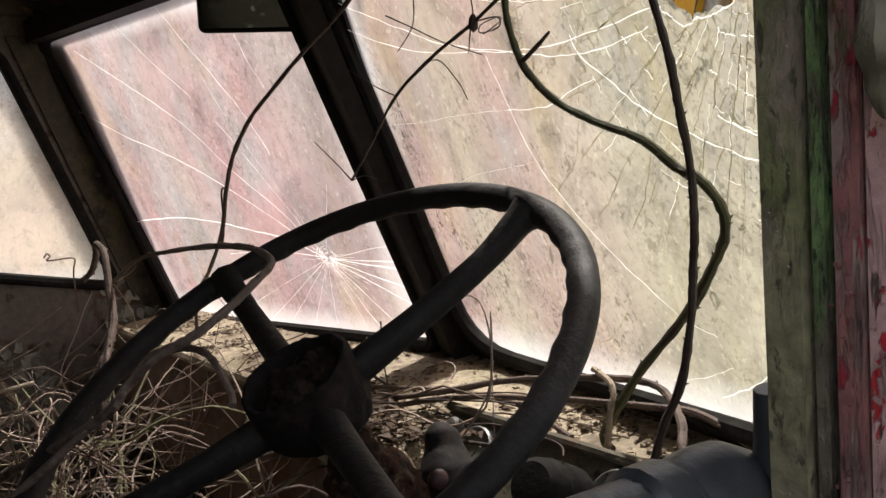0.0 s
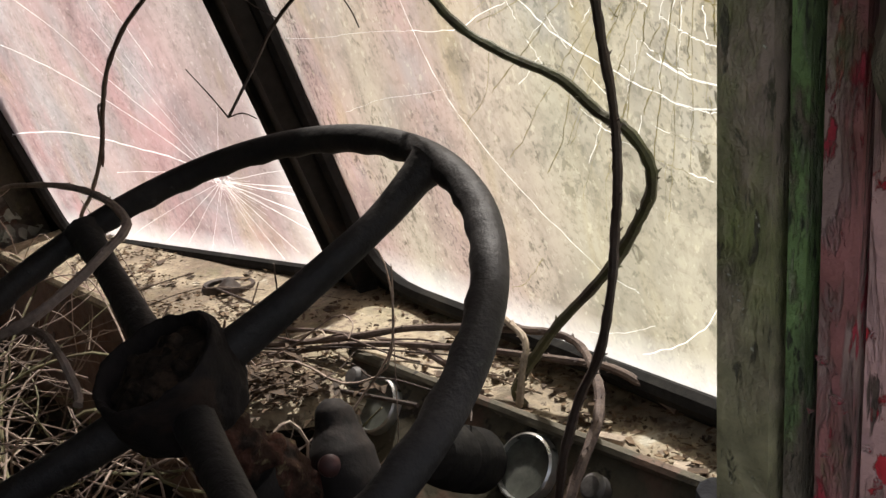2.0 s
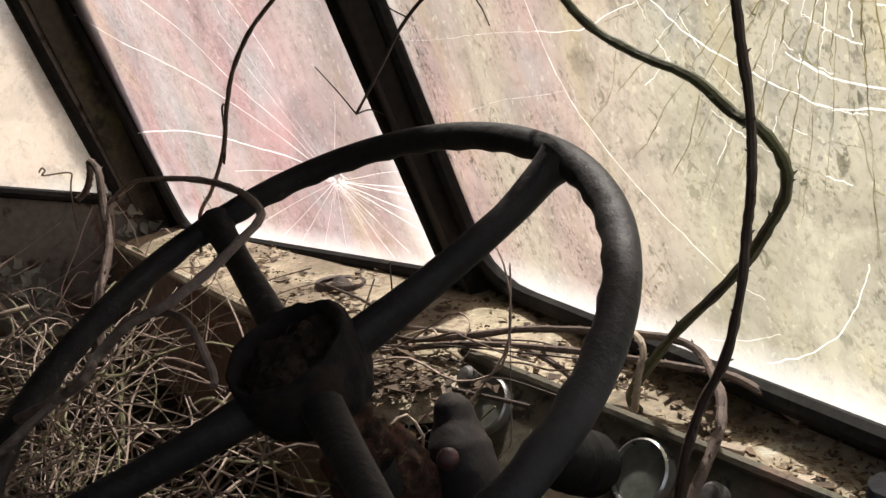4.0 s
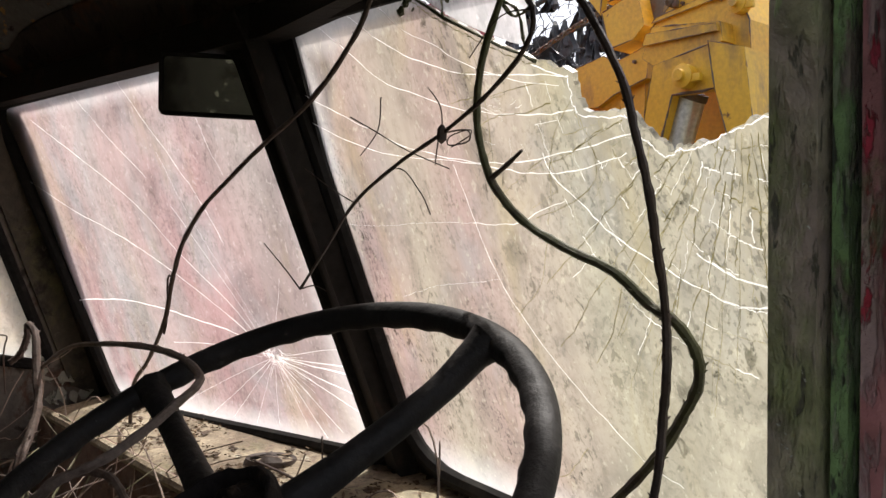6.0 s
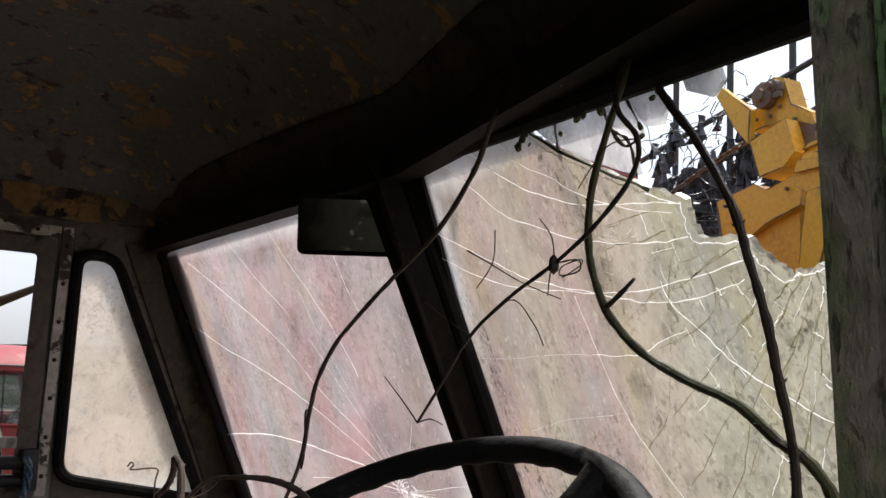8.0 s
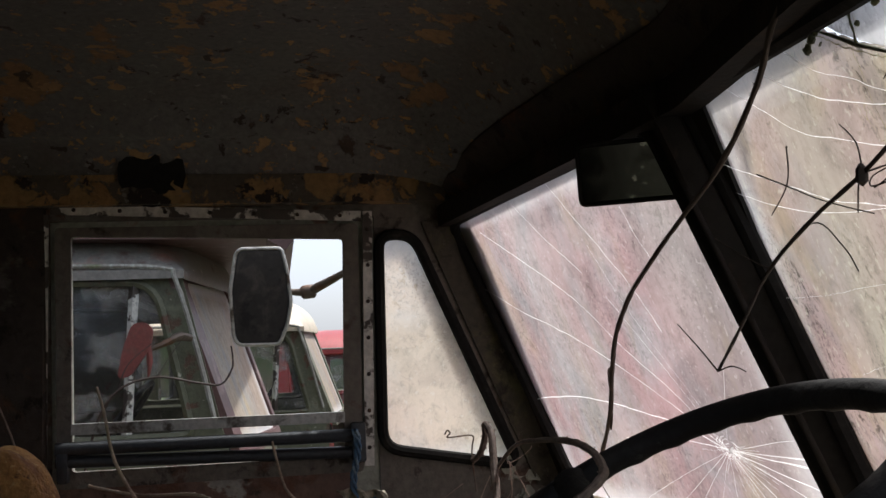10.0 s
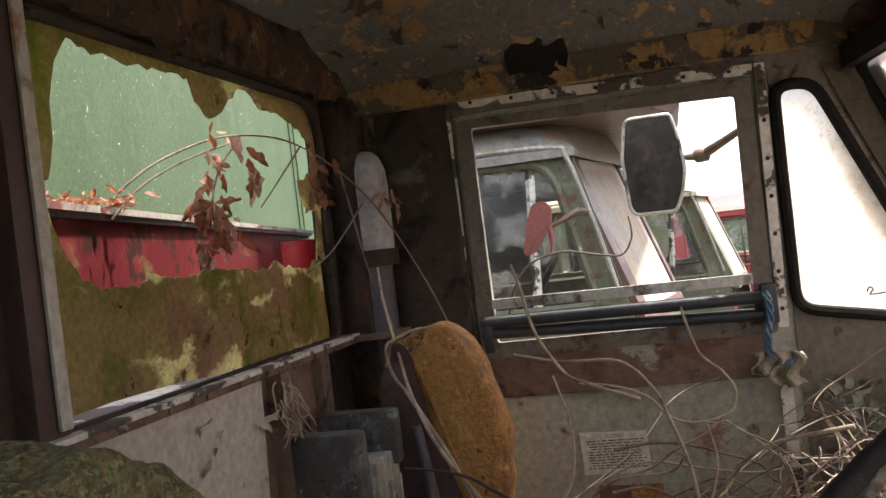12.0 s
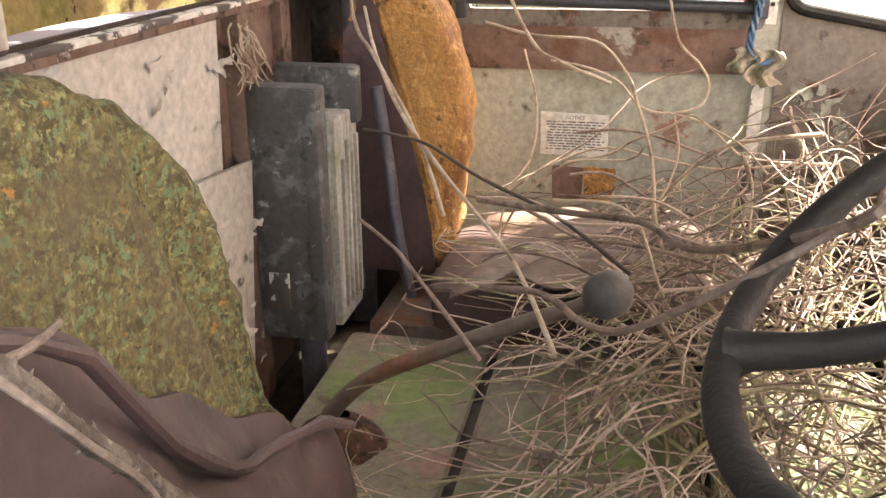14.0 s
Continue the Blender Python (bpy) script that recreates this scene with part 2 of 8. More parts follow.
M["hub_crust"] = material("brown_hub_crust", (0.026, 0.019, 0.014), 0.95, 0, (((0.055, 0.038, 0.026), 50, 0.52, 0.62), ((0.012, 0.009, 0.007), 90, 0.52, 0.62)), 1.0, 120, spec=0.1)
M["hub"] = material("rusty_hub", (0.013, 0.010, 0.009), 0.85, 0, (((0.028, 0.018, 0.013), 22, 0.52, 0.64),), 0.8, 60, spec=0.2)
M["tube"] = material("worn_black_tube", (0.045, 0.048, 0.053), 0.42, 0.3, (((0.16, 0.16, 0.15), 12, 0.58, 0.70),), 0.3, 70)
M["alu"] = material("dull_aluminium_strip", (0.50, 0.49, 0.46), 0.5, 0.6, (((0.12, 0.10, 0.08), 12, 0.5, 0.6),), 0.3, 70)
M["flake"] = material("flaked_white_strip", (0.62, 0.60, 0.55), 0.6, 0, (((0.07, 0.055, 0.045), 11, 0.50, 0.53),), 0.4, 60)
M["green_post"] = material("olive_green_post_paint", (0.20, 0.185, 0.115), 0.7, 0, (((0.235, 0.185, 0.155), 11, 0.47, 0.60), ((0.145, 0.165, 0.065), 26, 0.50, 0.66, (1.3, 1.3, 0.5)), ((0.18, 0.30, 0.10), 38, 0.62, 0.70, (1.5, 1.5, 0.35)), ((0.075, 0.07, 0.05), 110, 0.57, 0.63, (1.4, 1.4, 0.5)), ((0.40, 0.40, 0.34), 170, 0.67, 0.70)), 0.6, 90, 0.4, spec=0.2, relief=True)
M["moss_green"] = material("bright_green_algae_paint", (0.13, 0.21, 0.078), 0.75, 0, (((0.085, 0.125, 0.05), 70, 0.46, 0.58, (1, 1, 0.3)), ((0.20, 0.24, 0.14), 160, 0.55, 0.62, (1.5, 1.5, 0.4)), ((0.13, 0.105, 0.08), 26, 0.49, 0.54, (1, 1, 0.5)), ((0.03, 0.035, 0.02), 180, 0.58, 0.62, (1.5, 1.5, 0.3))), 0.8, 120, relief=True)
M["red_post"] = material("flaking_red_paint", (0.25, 0.098, 0.098), 0.7, 0, (((0.30, 0.20, 0.19), 80, 0.49, 0.58, (1.4, 1.4, 0.25)), ((0.33, 0.025, 0.045), 90, 0.57, 0.61, (1.3, 1.3, 0.4)), ((0.15, 0.085, 0.08), 34, 0.54, 0.64, (1.5, 1.5, 0.2)), ((0.055, 0.035, 0.03), 110, 0.60, 0.64, (1.7, 1.7, 0.2)), ((0.17, 0.17, 0.085), 26, 0.61, 0.70, (1, 1, 0.4))), 0.8, 70, relief=True)
M["groove"] = material("grimy_dark_groove", (0.022, 0.026, 0.016), 0.85, 0, (((0.05, 0.07, 0.03), 14, 0.55, 0.7),), 0.4, 80)
M["pink_skin"] = material("weathered_pink_outer_paint", (0.48, 0.29, 0.29), 0.7, 0, (((0.33, 0.21, 0.21), 50, 0.50, 0.60, (1.6, 1.6, 0.25)), ((0.46, 0.02, 0.035), 85, 0.58, 0.61, (1, 1, 0.6)), ((0.60, 0.50, 0.46), 55, 0.57, 0.66, (1.2, 1.2, 0.4)), ((0.09, 0.06, 0.05), 100, 0.62, 0.66, (1.7, 1.7, 0.2))), 0.8, 70, relief=True)
M["gaiter"] = material("mouldy_brown_gaiter", (0.055, 0.030, 0.021), 0.9, 0, (((0.095, 0.042, 0.030), 30, 0.50, 0.58, (1.5, 1.5, 0.4)), ((0.16, 0.12, 0.07), 45, 0.57, 0.63), ((0.022, 0.015, 0.012), 38, 0.52, 0.62)), 1.0, 110, spec=0.15)
M["dull_red"] = material("dull_red_mirror_shell", (0.21, 0.06, 0.05), 0.6, 0, (((0.18, 0.08, 0.06), 20, 0.52, 0.66),), 0.3, 60)
M["vinyl"] = material("torn_brown_vinyl", (0.062, 0.035, 0.032), 0.55, 0, (((0.13, 0.095, 0.085), 9, 0.60, 0.75), ((0.04, 0.025, 0.02), 7, 0.55, 0.65)), 0.4, 60)
M["mossfoam"] = material("moss_covered_foam", (0.165, 0.128, 0.05), 0.95, 0, (((0.09, 0.072, 0.03), 70, 0.48, 0.58), ((0.17, 0.21, 0.10), 110, 0.54, 0.60), ((0.29, 0.26, 0.11), 150, 0.55, 0.62), ((0.45, 0.20, 0.05), 60, 0.65, 0.69), ((0.05, 0.036, 0.018), 130, 0.59, 0.66), ((0.14, 0.10, 0.05), 9, 0.52, 0.70)), 1.0, 150, 0.5, 0.010)
M["foam"] = material("weathered_orange_foam", (0.38, 0.195, 0.06), 0.95, 0, (((0.20, 0.085, 0.025), 7, 0.48, 0.66, (1.4, 1.4, 0.5)), ((0.55, 0.33, 0.11), 16, 0.58, 0.70), ((0.11, 0.05, 0.02), 30, 0.60, 0.66), ((0.48, 0.30, 0.12), 90, 0.58, 0.66)), 1.0, 90, 0.3, 0.010)
M["blackbox"] = material("chalky_black_plastic", (0.064, 0.060, 0.056), 0.75, 0, (((0.17, 0.175, 0.17), 14, 0.50, 0.68), ((0.30, 0.31, 0.29), 30, 0.62, 0.70), ((0.03, 0.03, 0.03), 45, 0.58, 0.66)), 0.4, 80)
M["lichen"] = material("lichen_grey_plastic", (0.27, 0.255, 0.225), 0.85, 0, (((0.38, 0.38, 0.34), 18, 0.5, 0.62, (3, 3, 0.35)), ((0.14, 0.16, 0.06), 6, 0.58, 0.75)), 0.6, 90)
M["pipe"] = material("blue_grey_pipe_paint", (0.085, 0.08, 0.095), 0.55, 0, (((0.30, 0.30, 0.31), 5, 0.58, 0.70), ((0.07, 0.05, 0.04), 12, 0.6, 0.7)), 0.3, 60)
M["sleeve"] = material("worn_pale_sleeve", (0.40, 0.39, 0.40), 0.6, 0, (((0.16, 0.15, 0.16), 4, 0.52, 0.68), ((0.10, 0.07, 0.05), 12, 0.62, 0.70)), 0.3, 60)
M["vent"] = material("rusty_brown_vent", (0.055, 0.037, 0.028), 0.7, 0, (((0.16, 0.12, 0.085), 20, 0.55, 0.68), ((0.03, 0.02, 0.016), 30, 0.56, 0.66)), 0.5, 80)
M["steel"] = material("rusty_steel", (0.13, 0.10, 0.08), 0.6, 0.4, ((RUST, 12, 0.5, 0.65),), 0.4, 60)
M["cane"] = material("dry_bramble_bark", (0.20, 0.145, 0.115), 0.75, 0, (((0.10, 0.065, 0.045), 30, 0.5, 0.65), ((0.40, 0.33, 0.25), 18, 0.6, 0.72)), 0.5, 160)
M["brown_cane"] = material("purple_brown_bramble_bark", (0.135, 0.095, 0.075), 0.75, 0, (((0.06, 0.036, 0.030), 30, 0.5, 0.65), ((0.28, 0.20, 0.16), 24, 0.62, 0.72)), 0.5, 160)
M["heap"] = material("dry_purple_brown_twig", (0.40, 0.305, 0.245), 0.75, 0, (((0.16, 0.105, 0.085), 9, 0.50, 0.62), ((0.52, 0.43, 0.34), 14, 0.60, 0.70)), 0.4, 160)
M["green_cane"] = material("green_brown_bramble_bark", (0.085, 0.085, 0.035), 0.6, 0, (((0.05, 0.032, 0.022), 14, 0.5, 0.62),), 0.4, 160)
M["near_bark"] = material("thorny_tan_bark", (0.165, 0.125, 0.10), 0.8, 0, (((0.08, 0.055, 0.042), 60, 0.48, 0.60, (1, 1, 0.4)), ((0.30, 0.25, 0.20), 90, 0.60, 0.68)), 0.8, 200)
M["moss_cane"] = material("pale_mossy_cane", (0.21, 0.19, 0.105), 0.75, 0, (((0.12, 0.085, 0.055), 14, 0.5, 0.62), ((0.27, 0.28, 0.12), 10, 0.58, 0.68)), 0.4, 160)
M["dark_cane"] = material("dark_bramble_bark", (0.055, 0.036, 0.028), 0.65, 0, (((0.13, 0.09, 0.06), 22, 0.6, 0.72),), 0.4, 160)
M["straw"] = material("pale_dry_twig", (0.40, 0.325, 0.245), 0.75, 0, (((0.20, 0.145, 0.105), 12, 0.5, 0.62), ((0.30, 0.29, 0.12), 3, 0.58, 0.70)), 0.4, 160)
M["pale_leaf"] = leafy("crumbled_leaf_dust", (0.23, 0.155, 0.09), 0.15)
M["dead_leaf"] = leafy("dead_leaf", (0.10, 0.062, 0.035), 0.2)
M["rust_leaf"] = leafy("rust_brown_leaf", (0.27, 0.105, 0.05), 0.45, 0.35)
M["pink_leaf"] = leafy("faded_pinkish_leaf", (0.40, 0.23, 0.165), 0.45, 0.5)
M["board"] = leafy("mossy_fibre_board", (0.46, 0.38, 0.20), 0.75, 0.5, (((0.31, 0.27, 0.10), 3.5, 0.47, 0.62, (1, 1, 1.4)), ((0.45, 0.33, 0.21), 4.5, 0.50, 0.60, (1, 1, 1.0), 15.0), ((0.95, 0.86, 0.52), 6, 0.555, 0.61, (0.8, 1, 1.5), 3.0), ((0.25, 0.27, 0.07), 7, 0.56, 0.66, (1, 1, 0.7), 9.0), ((0.20, 0.125, 0.065), 9, 0.60, 0.66, (1, 1, 1.2), 6.0), ((0.05, 0.035, 0.02), 26, 0.67, 0.69)))
M["chrome"] = material("dull_chrome_ring", (0.62, 0.62, 0.60), 0.3, 0.9, (((0.2, 0.18, 0.15), 20, 0.58, 0.7),), 0.2, 60)
M["dial"] = material("grimy_gauge_glass", (0.10, 0.105, 0.09), 0.35, 0, (((0.19, 0.195, 0.17), 20, 0.5, 0.65), ((0.07, 0.07, 0.05), 34, 0.6, 0.7)), 0.2, 60)
M["redknob"] = material("dull_red_knob", (0.045, 0.014, 0.012), 0.5, 0, (((0.10, 0.03, 0.03), 40, 0.5, 0.65),), 0.2, 60)
M["paper"] = material("stained_paper_notice", (0.62, 0.61, 0.56), 0.8, 0, (((0.42, 0.42, 0.30), 12, 0.55, 0.7),), 0.2, 60)
M["ink"] = material("black_print", (0.12, 0.12, 0.12), 0.8, 0, (), 0.1, 60)
M["rope"] = material("blue_rope", (0.075, 0.15, 0.25), 0.8, 0, (((0.28, 0.36, 0.42), 40, 0.55, 0.65),), 0.7, 200)
M["rag"] = material("dirty_rag", (0.40, 0.36, 0.28), 0.9, 0, (((0.14, 0.14, 0.07), 14, 0.5, 0.65),), 0.6, 90)
M["mirrorglass"] = material("old_mirror", (0.055, 0.052, 0.05), 0.2, 1.0, (((0.03, 0.027, 0.025), 16, 0.48, 0.56), ((0.22, 0.21, 0.20), 40, 0.62, 0.66)), 0.05, 40)
M["hump"] = material("mossy_engine_cover", (0.145, 0.13, 0.095), 0.85, 0, (((0.115, 0.15, 0.05), 5, 0.48, 0.60), ((0.20, 0.125, 0.10), 8, 0.57, 0.63), ((0.07, 0.06, 0.04), 14, 0.6, 0.7)), 0.6, 60, relief=True)
M["floor"] = material("littered_cab_floor", (0.07, 0.055, 0.04), 0.9, 0, (((0.14, 0.11, 0.06), 9, 0.5, 0.65),), 0.7, 50)
M["yellow"] = material("chipped_yellow_machine_paint", (0.62, 0.355, 0.022), 0.5, 0, (((0.58, 0.31, 0.025), 1.6, 0.45, 0.65), ((0.16, 0.08, 0.025), 8, 0.66, 0.69), ((0.30, 0.17, 0.04), 3.0, 0.60, 0.70, (1, 1, 0.3))), 0.12, 40, 0.12)
M["rod"] = material("polished_ram_rod", (0.62, 0.60, 0.58), 0.35, 0.7, (((0.30, 0.2, 0.14), 6, 0.6, 0.75, (3, 3, 0.4)),), 0.1, 40)
M["iron"] = material("dark_iron", (0.05, 0.048, 0.047), 0.6, 0.2, ((RUST, 6, 0.58, 0.7),), 0.3, 60)
M["dull_mirror"] = material("mottled_dark_mirror_face", (0.030, 0.026, 0.025), 0.4, 0.0, (((0.085, 0.07, 0.062), 12, 0.5, 0.66), ((0.012, 0.010, 0.010), 22, 0.55, 0.63), ((0.16, 0.15, 0.14), 9, 0.66, 0.76)), 0.1, 60)
M["tarp"] = material("black_plastic_sheet", (0.03, 0.03, 0.035), 0.4, 0, (((0.10, 0.10, 0.11), 3, 0.5, 0.65),), 0.8, 5, bump_dist=0.05)
M["red_body"] = material("faded_red_lorry_paint", (0.36, 0.075, 0.085), 0.55, 0, (((0.40, 0.22, 0.21), 1.6, 0.50, 0.66, (1, 1, 0.4)), ((0.14, 0.045, 0.04), 4, 0.60, 0.72)), 0.3, 30)
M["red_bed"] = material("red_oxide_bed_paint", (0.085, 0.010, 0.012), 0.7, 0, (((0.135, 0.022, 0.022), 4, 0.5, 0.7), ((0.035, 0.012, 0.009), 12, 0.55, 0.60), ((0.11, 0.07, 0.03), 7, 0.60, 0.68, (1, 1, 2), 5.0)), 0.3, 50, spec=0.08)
M["rail_pale"] = material("scuffed_pale_rail_paint", (0.26, 0.23, 0.20), 0.6, 0, (((0.16, 0.05, 0.04), 7, 0.50, 0.60), ((0.38, 0.38, 0.32), 14, 0.58, 0.68), ((0.05, 0.03, 0.02), 20, 0.62, 0.68)), 0.4, 60)
M["bed_red_bright"] = material("bright_red_bed_paint", (0.26, 0.012, 0.014), 0.45, 0, (((0.17, 0.012, 0.012), 5, 0.5, 0.64), ((0.06, 0.025, 0.015), 10, 0.62, 0.68)), 0.2, 50, spec=0.3)
M["green_wall"] = material("specked_green_sheet", (0.064, 0.090, 0.050), 0.75, 0, (((0.054, 0.080, 0.042), 1.2, 0.45, 0.65), ((0.60, 0.66, 0.58), 34, 0.685, 0.70), ((0.70, 0.73, 0.68), 75, 0.69, 0.70), ((0.40, 0.46, 0.38), 22, 0.70, 0.72, (1, 1, 0.3), 6.0), ((0.074, 0.098, 0.060), 5, 0.56, 0.66, (1, 1, 0.4), 3.0)), 0.15, 40, spec=0.08)
M["cab_green"] = material("faded_green_cab_paint", (0.10, 0.102, 0.062), 0.62, 0, (((0.19, 0.185, 0.13), 4, 0.52, 0.68), ((0.10, 0.05, 0.03), 9, 0.58, 0.63), ((0.05, 0.05, 0.04), 3, 0.56, 0.70), ((0.36, 0.33, 0.27), 30, 0.66, 0.68)), 0.5, 50, relief=True)
M["cab_cream"] = material("faded_cream_cab_paint", (0.60, 0.52, 0.40), 0.55, 0, (((0.42, 0.40, 0.24), 4, 0.55, 0.7), ((0.25, 0.14, 0.09), 10, 0.66, 0.72)), 0.3, 50)
M["cab_roof"] = material("faded_grey_cab_roof", (0.20, 0.185, 0.165), 0.55, 0, (((0.26, 0.10, 0.065), 3, 0.54, 0.66), ((0.11, 0.055, 0.04), 7, 0.58, 0.68), ((0.40, 0.37, 0.32), 16, 0.64, 0.69)), 0.3, 50)
M["cab_maroon"] = material("faded_maroon_pillar_paint", (0.10, 0.05, 0.045), 0.5, 0, (((0.30, 0.22, 0.20), 6, 0.58, 0.7),), 0.3, 50)
M["cab_red"] = material("bright_red_cab_paint", (0.33, 0.035, 0.035), 0.45, 0, (((0.5, 0.2, 0.17), 4, 0.56, 0.7),), 0.2, 50)
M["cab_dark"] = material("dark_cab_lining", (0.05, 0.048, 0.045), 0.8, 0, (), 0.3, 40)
M["grass"] = material("rough_yard_ground", (0.12, 0.11, 0.075), 0.95, 0, (((0.07, 0.10, 0.035), 1.2, 0.45, 0.6), ((0.22, 0.20, 0.17), 3, 0.6, 0.7)), 0.8, 20, bump_dist=0.03)
M["far"] = material("far_hedge", (0.06, 0.075, 0.035), 0.95, 0, (((0.11, 0.10, 0.06), 0.6, 0.45, 0.6),), 0.5, 3)
M["crack"] = leafy("fractured_glass_edge", (0.97, 0.97, 0.96), 0.92, 0.95)
M["joint_moss"] = leafy("thin_moss_in_the_joints", (0.25, 0.22, 0.10), 0.55, 0.5, (((0.11, 0.10, 0.045), 60, 0.5, 0.62),))
M["moss_dark"] = material("dark_dry_moss", (0.10, 0.10, 0.055), 0.95, 0, (((0.19, 0.18, 0.10), 60, 0.5, 0.62),), 0.8, 150)
# pink of the next two: the red lorry's colour showing through, put into the film
M["glass_p"] = grimy_glass("grimy_passenger_glass", (0.51, 0.475, 0.45), (0.20, 0.20, 0.17), (0.50, 0.345, 0.345), 0.15, 0.0, edge=0.85, grime=0.5)
M["glass_d"] = grimy_glass("lichen_driver_glass", (0.50, 0.475, 0.385), (0.13, 0.125, 0.085), (0.51, 0.375, 0.36), 0.15, 4.0, -0.62, 0.82)
M["glass_q"] = grimy_glass("streaked_quarter_glass", (0.95, 0.92, 0.80), (0.66, 0.56, 0.36), (0.93, 0.80, 0.70), 0.25, 7.0, grime=0.55)
# pale diffuse film paints in the reflections on the neighbour's door glass
M["glass_w"] = grimy_glass("pale_reflection_side_glass", (0.62, 0.60, 0.54), (0.40, 0.36, 0.30), (0.58, 0.55, 0.50), 0.72, 3.0, grime=0.3, dusty=0.7, edge=0.5)
M["glass_s"] = grimy_glass("pale_shard_glass", (0.80, 0.80, 0.77), (0.30, 0.30, 0.24), (0.74, 0.70, 0.70), 0.25, 9.0, grime=0.5, edge=0.6)
M["glass_n"] = grimy_glass("dusty_neighbour_glass", (0.62, 0.545, 0.44), (0.40, 0.35, 0.28), (0.55, 0.45, 0.37), 0.06, 2.0, grime=0.15, dusty=0.7)

# ---------------------------------------------------------------- building helpers


def thing(name, base=(0, 0, 0), label="", category="", group="", kind=""):
    e = new(name)
    e.location = base
    e.empty_display_size = 0.05
    return tagged(e, label, category, group, kind)


def part(name, bm, mat, parent=None, label="", smooth=True):
    """Links a bmesh that is written in world coordinates as one mesh under its parent."""
    me = bpy.data.meshes.new(name)
    origin = Vector((0, 0, 0))
    up = parent
    while up is not None:
        origin += up.location
        up = up.parent
    bmesh.ops.translate(bm, verts=bm.verts, vec=-origin)
    bmesh.ops.recalc_face_normals(bm, faces=bm.faces)
    bm.to_mesh(me)
    bm.free()
    me.materials.append(M[mat] if isinstance(mat, str) else mat)
    if smooth:
        for poly in me.polygons:
            poly.use_smooth = True
        me.set_sharp_from_angle(angle=radians(38))
    ob = new(name, me)
    ob.parent = parent
    return tagged(ob, label)


def catmull(pts, step=6):
    pts = [Vector(p) for p in pts]
    if len(pts) < 3:
        return pts
    out = []
    for i in range(len(pts) - 1):
        a, b, c, d = pts[max(i - 1, 0)], pts[i], pts[i + 1], pts[min(i + 2, len(pts) - 1)]
        for k in range(step):
            t = k / step
            out.append(0.5 * (2 * b + (c - a) * t + (2 * a - 5 * b + 4 * c - d) * t * t + (3 * b - a - 3 * c + d) * t ** 3))
    return out + [pts[-1]]


def sweep(bm, pts, radius, sides=8, closed=False, profile=None):
    """A tube along pts. radius: one number or one for each point. profile: own outline as (a, b) pairs."""
    pts = [Vector(p) for p in pts]
    n = len(pts)
    radii = [radius] * n if isinstance(radius, (int, float)) else list(radius)
    if len(radii) != n:
        radii = [float(v) for v in np.interp(np.linspace(0, 1, n), np.linspace(0, 1, len(radii)), radii)]
    shape = profile or [(math.cos(2 * math.pi * k / sides), math.sin(2 * math.pi * k / sides)) for k in range(sides)]
    side, rings = None, []
    for i, p in enumerate(pts):
        d = (pts[(i + 1) % n] - pts[i - 1]) if closed or 0 < i < n - 1 else (pts[1] - p if i == 0 else p - pts[-2])
        d.normalize()
        if side is None:
            side = d.cross(Vector((0, 0, 1)) if abs(d.z) < 0.95 else Vector((0, 1, 0))).normalized()
        side = (side - d * side.dot(d)).normalized()
        other = d.cross(side)
        rings.append([bm.verts.new(p + radii[i] * (a * side + b * other)) for a, b in shape])
    m = len(shape)
    for i in range(n if closed else n - 1):
        a, b = rings[i], rings[(i + 1) % n]
        for k in range(m):
            bm.faces.new((a[k], a[(k + 1) % m], b[(k + 1) % m], b[k]))
    if not closed:
        bm.faces.new(rings[0][::-1])
        bm.faces.new(rings[-1])
    return bm


def tube(pts, radius, sides=10, smooth_path=False, **more):
    return sweep(bmesh.new(), catmull(pts) if smooth_path else pts, radius, sides, **more)


def block(lo, hi, bevel=0.004, bm=None, turn=None):
    """A box with rounded edges between two corners; turn: a Matrix about its middle."""
    own = bmesh.new()
    bmesh.ops.create_cube(own, size=1.0)
    lo, hi = Vector(lo), Vector(hi)
    size = hi - lo
    bmesh.ops.transform(own, matrix=Matrix.Diagonal((*size, 1)), verts=own.verts)
    if bevel:
        bmesh.ops.bevel(own, geom=own.edges[:], offset=min(bevel, 0.45 * min(abs(s) for s in size)), segments=2, affect="EDGES", profile=0.6)
    if turn is not None:
        bmesh.ops.transform(own, matrix=turn.to_4x4(), verts=own.verts)
    bmesh.ops.translate(own, verts=own.verts, vec=(lo + hi) / 2)
    if bm is None:
        return own
    tmp = bpy.data.meshes.new("tmp")
    own.to_mesh(tmp)
    own.free()
    bm.from_mesh(tmp)
    bpy.data.meshes.remove(tmp)
    return bm


def rounded(points, radius, steps=5):
    """A polygon with its corners rounded; radius: one for all or one for each corner."""
    n, out = len(points), []
    for i, p in enumerate(points):
        r = radius if isinstance(radius, (int, float)) else radius[i]
        p, a, b = Vector(p), Vector(points[i - 1]), Vector(points[(i + 1) % n])
        if r <= 0:
            out.append(tuple(p))
            continue
        u, v = a - p, b - p
        ru, rv = min(r, u.length * 0.48), min(r, v.length * 0.48)
        s, e = p + u.normalized() * ru, p + v.normalized() * rv
        for k in range(steps + 1):
            t = k / steps
            out.append(tuple((1 - t) ** 2 * s + 2 * t * (1 - t) * p + t * t * e))
    return out


